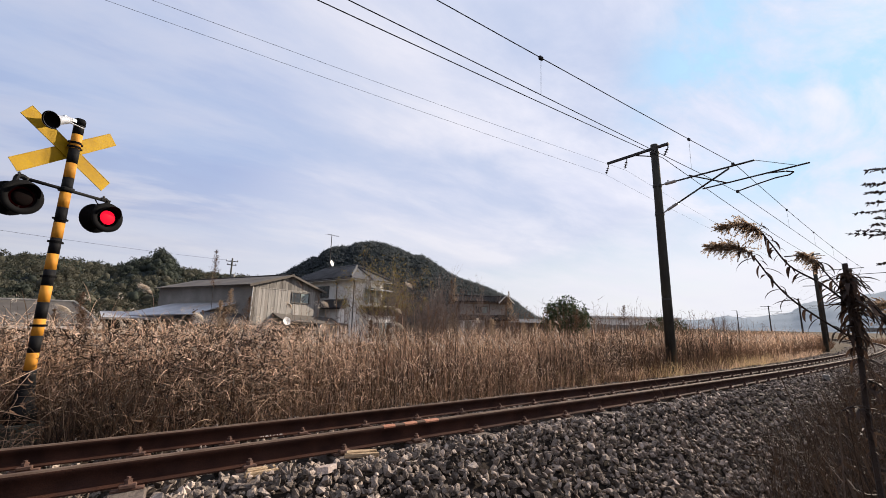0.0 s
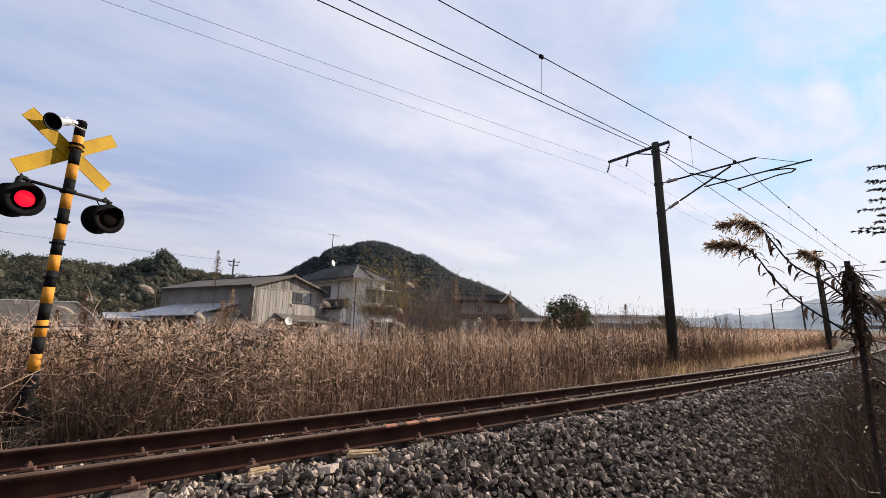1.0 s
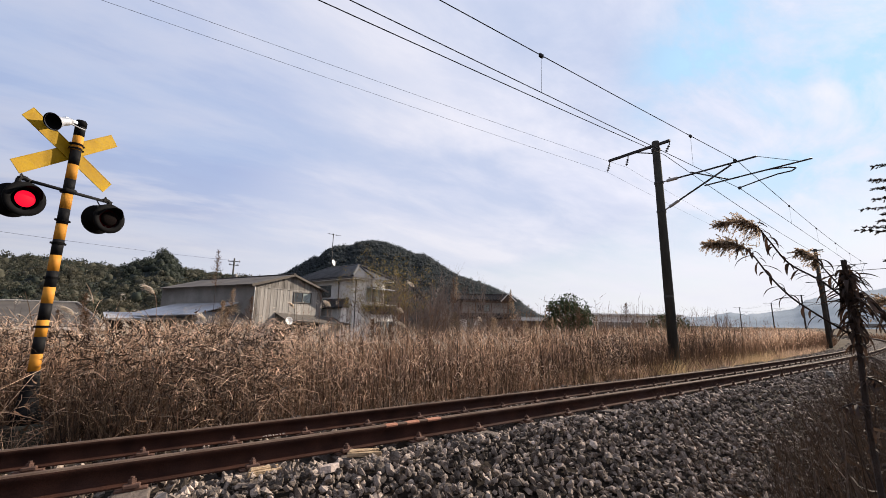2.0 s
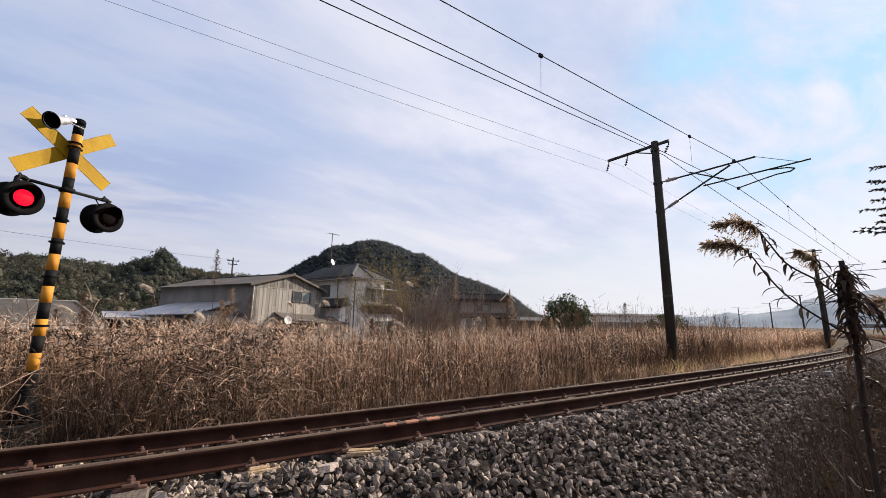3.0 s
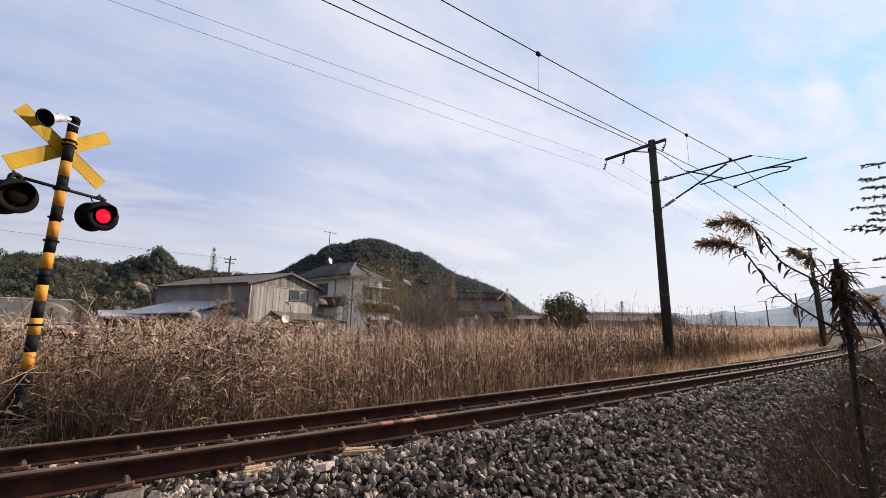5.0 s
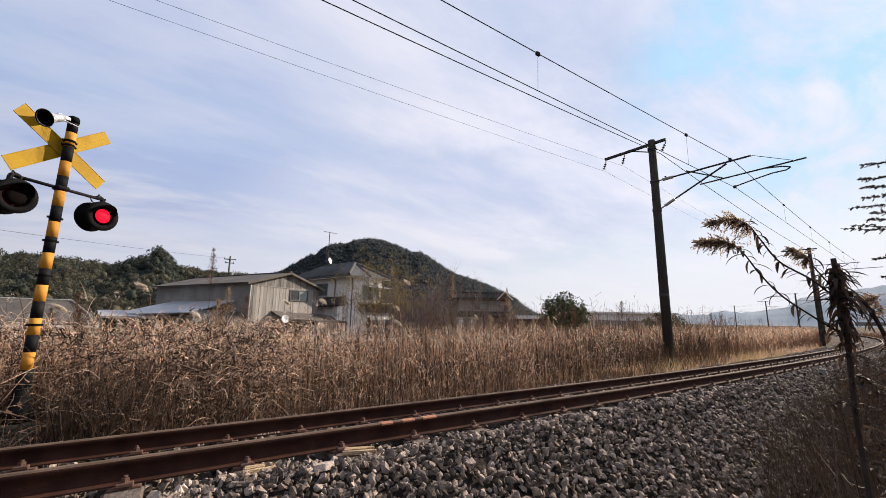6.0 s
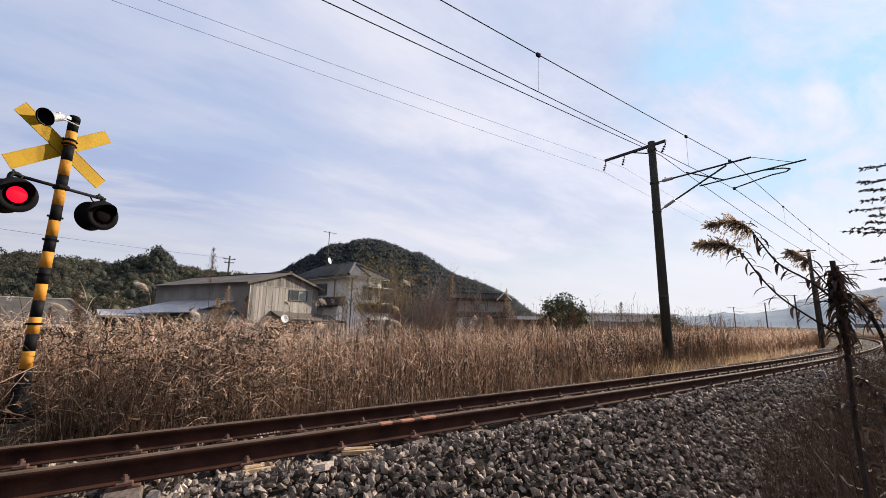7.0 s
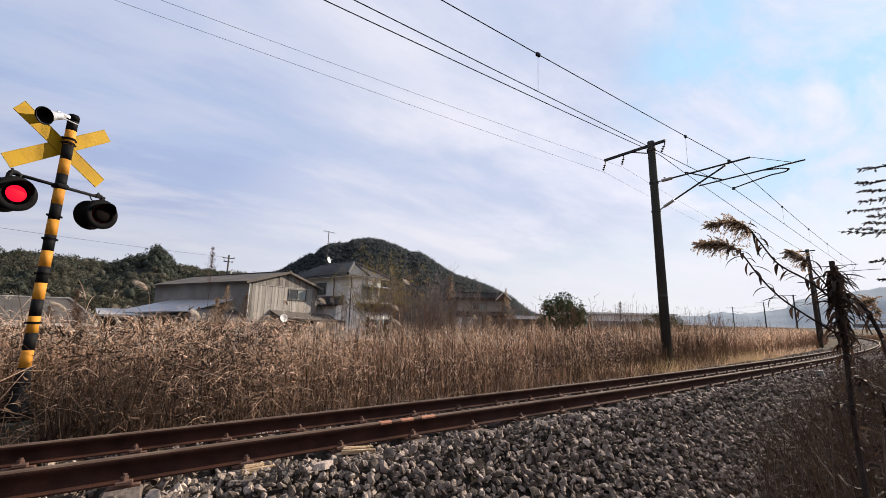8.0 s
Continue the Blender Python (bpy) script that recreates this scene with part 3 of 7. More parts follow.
# ---- marks on the near rail, split timber by it ----
M_CHALK = mat("chalk_paint", (0.30, 0.27, 0.25), (0.42, 0.39, 0.36), 40, 0.9, spec=0.1, bump=0.1, fine=200)
for s0, s1, a0, a1 in ((0.852, 0.872, -0.050, -0.044), (0.880, 0.890, -0.056, -0.036), (0.902, 0.934, -0.056, -0.051), (0.908, 0.930, -0.041, -0.036), (0.948, 0.957, -0.056, -0.034), (0.972, 0.998, -0.048, -0.043),
                       (1.012, 1.021, -0.056, -0.036), (1.036, 1.064, -0.054, -0.049), (1.040, 1.060, -0.040, -0.035)):
    # unreadable chalk strokes on the foot of the far rail
    q_ = [arc(s_, RAIL_OFF + a_, -0.143 + (a_ + 0.0635) * 0.345 + dz) for dz in (-0.003, 0.003) for s_, a_ in ((s0, a0), (s1, a0), (s1, a1), (s0, a1))]
    raw("chalk_mark", q_, [(3, 2, 1, 0), (4, 5, 6, 7), (0, 1, 5, 4), (1, 2, 6, 5), (2, 3, 7, 6), (3, 0, 4, 7)], M_CHALK, FAR_RAIL, "pale chalk stroke")
M_ORANGE = mat("orange_rail_paint", (0.36, 0.15, 0.085), (0.28, 0.11, 0.06), 25, 0.7, bump=0.1, fine=120)
for s0, s1 in ((1.645, 1.755), (1.852, 1.98), (2.07, 2.22)):
    vs_ = [arc(s, -RAIL_OFF + a, z) for s in (s0, s1) for a, z in ((0.022, 0.002), (-0.023, 0.002), (-0.0345, -0.010), (-0.0345, -0.022))]
    raw("paint_mark", vs_, [(0, 1, 5, 4), (1, 2, 6, 5), (2, 3, 7, 6)], M_ORANGE, NEAR_RAIL, "faded orange paint mark")
for k, (s0, s1, v0) in enumerate(((0.50, 0.72, -0.86), (1.20, 1.47, -0.84))):
    bm = B()
    for j in (0, 1, 2, 3):
        box(bm, -(s1 - s0) / 2 + 0.012 * j, -0.045 + 0.024 * j, -0.03, (s1 - s0) / 2 - 0.035 * ((j * 2) % 3), -0.022 + 0.024 * j, 0.004 + 0.009 * ((j * 3) % 4) / 3, 0.004, Matrix.Rotation(radians(3.5 * ((j * 5) % 3) - 3), 4, "Z"))
    ob = part("split_timber", bm, M_NEWWOOD)
    ob.matrix_world = Matrix.Translation(Vector(arc((s0 + s1) / 2, v0, 0))) @ Matrix.Translation((0, 0, -0.130)) @ Matrix.Rotation(radians(11 - 17 * k), 4, "Z") @ Matrix.Rotation(radians(4), 4, "Y")
    tagged(ob, "pale split piece of timber lying beside the rail", "timber", "split timber beside the rail")


def make_flat_stone():
    """A broken flat slab lying by the rail."""
    bm = B()
    out = [(0.10, 0.0), (0.065, 0.055), (-0.01, 0.068), (-0.085, 0.04), (-0.095, -0.02), (-0.03, -0.06), (0.055, -0.05)]
    lo = [bm.verts.new((x, y, -0.03)) for x, y in out]
    hi = [bm.verts.new((x * 0.9, y * 0.88, 0.012 + 0.01 * x)) for x, y in out]
    bm.faces.new(lo[::-1])
    bm.faces.new(hi)
    for i in range(len(out)):
        j = (i + 1) % len(out)
        bm.faces.new((lo[i], lo[j], hi[j], hi[i]))
    ob = part("flat_stone", bm, mat("pale_pink_stone", (0.30, 0.24, 0.21), (0.42, 0.35, 0.31), 12, 0.9, bump=0.5, fine=70, spec=0.1))
    ob.matrix_world = Matrix.Translation(Vector(arc(1.0, -1.03, 0))) @ Matrix.Translation((0, 0, -0.150)) @ Matrix.Rotation(radians(-12), 4, "X") @ Matrix.Rotation(radians(20), 4, "Z")
    tagged(ob, "pale flat broken stone lying in the ballast", "stone")


make_flat_stone()
# ---- buildings ----
M_BOARD = mat("weathered_boards", (0.20, 0.188, 0.172), (0.31, 0.293, 0.27), 2.2, 0.9, bump=0.3, fine=30, stretch=(3, 3, 0.25), island=0.16, c3=(0.24, 0.215, 0.19))
M_BOARDDARK = mat("darker_boards", (0.13, 0.12, 0.108), (0.21, 0.195, 0.178), 2.2, 0.9, bump=0.3, fine=30, stretch=(3, 3, 0.25), island=0.2, c3=(0.10, 0.09, 0.08))
M_SHEDROOF = mat("shed_roof_sheet", (0.065, 0.055, 0.047), (0.105, 0.09, 0.075), 1.2, 0.8, bump=0.2, fine=20, stretch=(1, 0.3, 1), island=0.15)
M_TIN = mat("tin_roof", (0.30, 0.31, 0.33), (0.42, 0.43, 0.45), 1.0, 0.5, metal=0.2, bump=0.1, fine=20, island=0.1, c3=(0.35, 0.33, 0.32))
M_GREYWALL = mat("grey_wall_sheet", (0.19, 0.18, 0.165), (0.27, 0.255, 0.235), 0.8, 0.9, bump=0.2, fine=20, c3=(0.19, 0.175, 0.16))
M_PLASTER = mat("white_plaster", (0.68, 0.65, 0.60), (0.80, 0.77, 0.72), 0.9, 0.9, bump=0.15, fine=25, c3=(0.48, 0.44, 0.40))
M_TILE = mat("dark_roof_tile", (0.034, 0.034, 0.036), (0.06, 0.059, 0.06), 2.0, 0.6, spec=0.3, bump=0.1, fine=30, island=0.3)
M_OLDTILE = mat("old_black_tile", (0.014, 0.013, 0.013), (0.03, 0.028, 0.027), 2.0, 0.8, spec=0.12, bump=0.1, fine=30, island=0.3)
M_DARKWALL = mat("dark_backing", (0.02, 0.02, 0.02), (0.035, 0.033, 0.03), 2, 0.9, bump=0)
M_FRAME = mat("window_frame_dark", (0.06, 0.055, 0.05), (0.10, 0.09, 0.08), 4, 0.6, bump=0.05)
M_ALU = mat("window_frame_pale", (0.5, 0.5, 0.48), (0.62, 0.62, 0.6), 4, 0.5, bump=0.05)
M_PANE = mat("pale_pane", (0.16, 0.20, 0.19), (0.24, 0.28, 0.27), 2, 0.25, bump=0)
M_TIMBER = mat("dark_timber", (0.10, 0.075, 0.06), (0.16, 0.12, 0.095), 3, 0.85, bump=0.2, fine=30, island=0.2)
M_BROWNROOF = mat("brown_grey_roof", (0.05, 0.044, 0.039), (0.08, 0.07, 0.061), 1.5, 0.8, bump=0.15, fine=15, island=0.15)
M_DISH = mat("pale_dish", (0.62, 0.62, 0.60), (0.72, 0.72, 0.70), 5, 0.5, bump=0)

BU = Matrix.Rotation(math.atan2(0.47, 0.88), 4, "Z")       # the yard's buildings all stand square to one another


def slab(bm, pts, t):
    """A flat plate of thickness t (downwards along its normal) over four corners."""
    p = [Vector(q) for q in pts]
    n = (p[1] - p[0]).cross(p[3] - p[0]).normalized() * t
    if n.z < 0:
        n = -n
    top = [bm.verts.new(q) for q in p]
    bot = [bm.verts.new(q - n) for q in p]
    bm.faces.new(top)
    bm.faces.new(bot[::-1])
    for i in range(len(p)):
        j = (i + 1) % len(p)
        bm.faces.new((top[j], top[i], bot[i], bot[j]))
    bmesh.ops.recalc_face_normals(bm, faces=bm.faces[:])
    return bm


def prism(bm, outline, y0, y1):
    """Outline in x, z pushed from y0 to y1."""
    a = [bm.verts.new((x, y0, z)) for x, z in outline]
    b = [bm.verts.new((x, y1, z)) for x, z in outline]
    bm.faces.new(a)
    bm.faces.new(b[::-1])
    for i in range(len(a)):
        j = (i + 1) % len(a)
        bm.faces.new((a[j], a[i], b[i], b[j]))
    bmesh.ops.recalc_face_normals(bm, faces=bm.faces[:])
    return bm


def tiled_slope(parent, a, b, c, d, cols, mate, name="roof_slope"):
    """Roof plane from eave a-b to ridge d-c, with rows of raised tile ribs running down it."""
    a, b, c, d = (Vector(q) for q in (a, b, c, d))
    base = part(name, slab(B(), (a, b, c, d), 0.10), mate, parent)
    n = (b - a).cross(d - a).normalized()
    if n.z < 0:
        n = -n
    bm = B()
    for k in range(cols + 1):
        t = k / cols
        lo, hi = a.lerp(b, t), d.lerp(c, t)
        if (hi - lo).length > 0.15:
            rod(bm, lo + n * 0.045, hi + n * 0.045, 0.075, seg=6)
    ob = part("tile_rib", bm, mate, base)
    tagged(ob, kind="stuff")
    return base


def window(parent, x0, x1, z0, z1, y, panes, frame_mat, glass_mats, face=-1, axis="x"):
    """A window on a wall of constant y (or x), frame proud of the wall, one pane object for each pane."""
    def bx(bm, u0, u1, w0, w1, d0, d1):
        lo, hi = min(y + face * d0, y + face * d1), max(y + face * d0, y + face * d1)
        if axis == "x":
            return box(bm, u0, lo, w0, u1, hi, w1)
        return box(bm, lo, u0, w0, hi, u1, w1)
    bm = B()
    f = 0.06
    bx(bm, x0 - f, x1 + f, z1, z1 + f, -0.02, 0.06)
    bx(bm, x0 - f, x1 + f, z0 - f, z0, -0.02, 0.07)
    bx(bm, x0 - f, x0, z0, z1, -0.02, 0.06)
    bx(bm, x1, x1 + f, z0, z1, -0.02, 0.06)
    for k in range(1, panes):
        xm = x0 + (x1 - x0) * k / panes
        bx(bm, xm - 0.03, xm + 0.03, z0, z1, -0.02, 0.05)
    w = part("window", bm, frame_mat, parent, "framed window")
    for k in range(panes):
        a, c = x0 + (x1 - x0) * k / panes, x0 + (x1 - x0) * (k + 1) / panes
        part("pane", bx(B(), a + 0.03, c - 0.03, z0 + 0.01, z1 - 0.01, 0.005, 0.02), glass_mats[k % len(glass_mats)], w, "dull glass pane")
    return w


def make_dish(m, label, r=0.28):
    d = empty("satellite_dish", m, label, "satellite dish")
    part("reflector", lathe(B(), [(0.0, 0.0), (r * 0.5, 0.02), (r * 0.85, 0.06), (r, 0.085), (r * 0.97, 0.09), (r * 0.8, 0.06), (0.0, 0.012)], 24), M_DISH, d, "pale round reflector", True)
    b = B()
    polyrod(b, [(0, -r, 0.06), (0, 0, 0.34)], 0.012, 6)
    box(b, -0.03, -0.03, 0.32, 0.03, 0.03, 0.42)
    part("feed_arm", b, M_DISH, d)
    b = B()
    polyrod(b, [(0, 0, 0), (0, -0.05, -0.2), (0, -0.45, -0.25)], 0.02, 6)
    part("mount", b, M_DARKSTEEL, d)
    return d


def make_shed():
    m = Matrix.Translation((4.7, 28.7, -1.1)) @ BU
    h = empty("shed", m, "grey weathered board shed with a low gable roof", "shed")
    W, L, E, R = 6.9, 12.6, 4.75, 5.75
    part("wall", prism(B(), [(0.05, -0.3), (W - 0.05, -0.3), (W - 0.05, E - 0.1), (W / 2, R - 0.12), (0.05, E - 0.1)], 0.06, L), M_GREYWALL, h, "long grey sheet wall")
    # upright boards of the gable
    n = 23
    for k in range(n):
        x0, x1 = W * k / n, W * (k + 1) / n
        def top(x):
            return E - 0.08 + (R - E) * (1 - abs(x - W / 2) / (W / 2))
        dy = 0.012 * (k % 2)
        lo = 1.45 if 0.5 < x0 else -0.2
        edge_board = k in (0, 1, n - 2, n - 1)
        cap = 4.42
        t0, t1 = (top(x0), top(x1)) if edge_board else (cap, cap)
        b = prism(B(), [(x0 + 0.008, lo), (x1 - 0.008, lo), (x1 - 0.008, t1), (x0 + 0.008, t0)], -0.02 - dy, 0.045)
        part("board", b, M_BOARD if not edge_board else M_BOARDDARK, h)
        if not edge_board:
            b = prism(B(), [(x0 + 0.008, cap + 0.07), (x1 - 0.008, cap + 0.07), (x1 - 0.008, top(x1)), (x0 + 0.008, top(x0))], -0.035 - dy, 0.045)
            part("gable_board", b, M_BOARDDARK, h, "darker board under the gable")
    part("batten", box(B(), 0.55, -0.055, 4.42, W - 0.55, -0.03, 4.49), M_BOARD, h, "pale level batten")
    for k in range(9):
        y0, y1 = L * k / 9, L * (k + 1) / 9
        for sx, x0, x1 in ((0, -0.45, W / 2), (1, W + 0.45, W / 2)):
            zE = E - 0.45 * (R - E) / (W / 2)
            sl = part("roof_sheet", slab(B(), ((x0, y0 - (0.35 if k == 0 else 0), zE), (x0, y1 + 0.01, zE), (x1, y1 + 0.01, R), (x1, y0 - (0.35 if k == 0 else 0), R)), 0.06), M_SHEDROOF, h, "brown-grey roof sheet")
    part("ridge_cap", box(B(), W / 2 - 0.16, -0.36, R - 0.02, W / 2 + 0.16, L, R + 0.05, 0.02), M_SHEDROOF, h)
    b = B()
    for sx in (-1, 1):
        a = Vector((W / 2 + sx * (W / 2 + 0.45), -0.36, E - 0.45 * (R - E) / (W / 2) - 0.02))
        c = Vector((W / 2, -0.36, R - 0.02))
        slab(b, (a, a + Vector((0, 0.05, 0)), c + Vector((0, 0.05, 0)), c), 0.16)
    part("bargeboard", b, M_SHEDROOF, h, "dark bargeboard")
    window(h, 3.75, 5.55, 3.5, 4.28, -0.035, 2, M_FRAME, (M_GLASS, M_PANE))
    part("wall_patch", box(B(), 3.9, -0.05, 2.3, 5.5, -0.036, 3.2, 0.004), M_BOARD, h, "pale patched wall panel")
    # canopy under the gable
    part("canopy", slab(B(), ((2.0, -1.5, 2.0), (9.4, -1.5, 1.7), (9.4, 0.0, 2.3), (2.0, 0.0, 2.6)), 0.06), M_BROWNROOF, h, "sagging brown lean-to roof")
    for x in (2.2, 4.6, 6.9, 9.2):
        b = B()
        polyrod(b, [(x, -1.4, -0.4), (x, -1.4, 1.98 - 0.04 * (x - 2))], 0.05, 8)
        part("canopy_post", b, M_TIMBER, h)
    # flat dark panel: the shade of an open front is its colour
    part("door_gap", box(B(), 2.1, -0.06, -0.3, 6.6, -0.037, 1.75), M_DARKWALL, h, "dark panel painted as the shade below the lean-to")
    # drain pipe
    b = B()
    polyrod(b, [(0.0, -0.1, 4.5), (0.0, -0.1, -0.2)], 0.04, 8)
    part("downpipe", b, M_ALU, h)
    # side lean-to roofs
    part("awning", slab(B(), ((-2.9, 2.2, 2.35), (-0.05, 1.6, 3.3), (-0.05, 9.8, 3.3), (-4.2, 10.2, 2.15)), 0.07), M_TIN, h, "pale tin lean-to roof")
    part("awning", slab(B(), ((-4.2, -0.2, 1.7), (-0.05, -0.9, 1.7), (-0.05, 1.4, 2.6), (-2.6, 1.7, 2.5)), 0.07), M_TILE, h, "dark low lean-to roof")
    for x, y, z in ((-2.55, 1.4, 2.1), (-2.9, 4.4, 2.1), (-3.5, 7.6, 2.1), (-4.1, 10.0, 2.1), (-4.2, 0.0, 1.6)):
        b = B()
        box(b, x - 0.05, y - 0.05, -0.5, x + 0.05, y + 0.05, z)
        part("awning_post", b, M_TIMBER, h)
    return h


make_shed()


def make_carport():
    c = empty("carport", Matrix.Translation((-3.6, 33.5, -1.1)) @ Matrix.Rotation(radians(8), 4, "Z"), "low open carport with a bright tin roof", "carport")
    for k in range(8):
        x0 = -0.6 + 0.72 * k
        part("roof_sheet", slab(B(), ((x0, -1.2, 2.0), (x0 + 0.7, -1.2, 2.03), (x0 + 0.7, 5, 2.5), (x0, 5, 2.47)), 0.05), M_TIN, c)
    part("fascia", box(B(), -0.65, -1.24, 1.88, 5.2, -1.2, 2.0), M_GREYWALL, c)
    for x in (-0.4, 1.6, 3.4, 5.0):
        for y in (-1.0, 4.6):
            part("post", box(B(), x - 0.05, y - 0.05, -0.3, x + 0.05, y + 0.05, 2.0), M_TIMBER, c)
    part("back_wall", box(B(), -0.5, 4.75, -0.3, 5.1, 4.85, 2.4), M_DARKWALL, c)


make_carport()


def hip_house(name, m, label, W, L, E, R, over, mate, wall_mat, cols):
    """A house with a hipped tile roof; local x across its near end, y along it."""
    h = empty(name, m, label, "house")
    part("wall", box(B(), 0, 0, -0.4, W, L, E), wall_mat, h, "stained white plaster wall")
    z = E + 0.02
    o = over
    r = (W + 2 * o) / 2
    p0, p1, p2, p3 = (-o, -o, z - 0.12), (W + o, -o, z - 0.12), (W + o, L + o, z - 0.12), (-o, L + o, z - 0.12)
    q0, q1 = (W / 2, -o + r, R), (W / 2, L + o - r, R)
    tiled_slope(h, p0, p1, q0, q0, 2, mate)
    sl = [tiled_slope(h, p3, p0, q0, q1, cols, mate), tiled_slope(h, p1, p2, q1, q0, cols, mate)]
    tiled_slope(h, p2, p3, q1, q1, 2, mate)
    for a, c in ((p0, q0), (p1, q0), (p2, q1), (p3, q1), (q0, q1)):
        b = B()
        rod(b, Vector(a) + Vector((0, 0, 0.05)), Vector(c) + Vector((0, 0, 0.05)), 0.13, seg=8)
        part("ridge_tile", b, mate, h, "dark ridge tiles")
    b = B()
    box(b, -o, -o, z - 0.32, W + o, -o + 0.06, z - 0.14)
    box(b, -o, -o, z - 0.32, -o + 0.06, L + o, z - 0.14)
    part("eave_board", b, M_PLASTER, h)
    b = B()
    polyrod(b, [(-o, -o - 0.05, z - 0.2), (W + o, -o - 0.05, z - 0.2)], 0.05, 6)
    part("gutter", b, M_FRAME, h)
    b = B()
    polyrod(b, [(-o - 0.05, -o, z - 0.2), (-o - 0.05, L + o, z - 0.2)], 0.05, 6)
    part("gutter", b, M_FRAME, h)
    return h


def make_house():
    m = Matrix.Translation((13.55, 31.6, -1.1)) @ Matrix.Rotation(radians(16), 4, "Z")
    h = hip_house("house", m, "two-storey white plaster house with dark tiled roof", 3.9, 9.5, 6.15, 7.55, 0.6, M_TILE, M_PLASTER, 30)
    # skirt roof between the storeys, on the long side and the near end
    tiled_slope(h, (-1.3, 9.5, 3.2), (-1.3, -0.2, 3.2), (0.0, 0.6, 4.05), (0.0, 9.5, 4.05), 28, M_TILE, "skirt_roof")
    tiled_slope(h, (1.2, -1.2, 2.75), (5.1, -1.2, 2.75), (5.1, 0.0, 3.4), (1.2, 0.0, 3.4), 14, M_TILE, "skirt_roof")
    part("lean_to_wall", box(B(), -0.95, 0.4, -0.4, -0.02, 9.4, 3.2), M_PLASTER, h, "ground-floor plaster wall")
    part("porch_wall", box(B(), 1.5, -0.95, -0.4, 4.8, -0.02, 2.8), M_PLASTER, h, "ground-floor plaster wall")
    window(h, 3.6, 6.6, 4.35, 5.4, -0.02, 3, M_FRAME, (M_GLASS,), -1, "y")
    window(h, 1.5, 3.5, 3.85, 5.3, -0.02, 3, M_ALU, (M_PANE, M_GLASS), -1, "x")
    window(h, 2.0, 4.4, 0.1, 2.0, -0.97, 3, M_ALU, (M_GLASS, M_PANE), -1, "x")
    # balcony with rails on the near end
    bl = part("balcony", box(B(), 1.6, -1.25, 3.52, 4.6, -0.03, 3.62), M_ALU, h, "balcony floor")
    for k in range(4):
        z = 3.8 + 0.27 * k
        part("balcony_rail", box(B(), 1.6, -1.25, z, 4.6, -1.21, z + 0.06), M_FRAME, bl)
    for k in range(6):
        x = 1.63 + 0.588 * k
        part("balcony_post", box(B(), x - 0.03, -1.26, 3.6, x + 0.03, -1.20, 5.0 if k in (0, 5) else 4.7), M_FRAME, bl)
    part("balcony_roof", slab(B(), ((1.5, -1.4, 5.0), (4.7, -1.4, 5.0), (4.7, -0.02, 5.22), (1.5, -0.02, 5.22)), 0.04), M_TIN, h, "pale balcony roof sheet")
    b = B()
    polyrod(b, [(0.25, -0.06, 5.8), (0.25, -0.06, 0)], 0.045, 8)
    part("downpipe", b, M_FRAME, h)
    b = B()
    polyrod(b, [(-0.62, 2.0, 5.95), (-0.07, 2.2, 5.6), (-0.07, 2.2, 3.9)], 0.05, 8)
    part("downpipe", b, M_FRAME, h)
    # aerial
    a = Vector((1.75, 6.4, 7.3))
    an = part("aerial_mast", polyrod(B(), [a, a + Vector((0, 0, 4.1))], 0.04, 6), M_DARKSTEEL, h, "thin television aerial")
    b = B()
    polyrod(b, [a + Vector((-0.7, 0, 4.0)), a + Vector((0.9, 0, 4.0))], 0.015, 5)
    part("aerial_boom", b, M_DARKSTEEL, an)
    for k in range(6):
        part("aerial_element", polyrod(B(), [a + Vector((-0.6 + 0.27 * k, -0.3, 4.0)), a + Vector((-0.6 + 0.27 * k, 0.3, 4.0))], 0.01, 5), M_DARKSTEEL, an)
    dm = m @ Matrix.Translation((1.8, 6.2, 8.15)) @ Matrix.Rotation(radians(75), 4, "X") @ Matrix.Rotation(radians(25), 4, "Y")
    make_dish(dm, "pale satellite dish on the house's tiled roof", 0.34)


make_house()
make_dish(Matrix.Translation((7.05, 27.3, 0.85)) @ Matrix.Rotation(radians(75), 4, "X") @ Matrix.Rotation(radians(15), 4, "Y"), "pale satellite dish beside the shed front", 0.30)


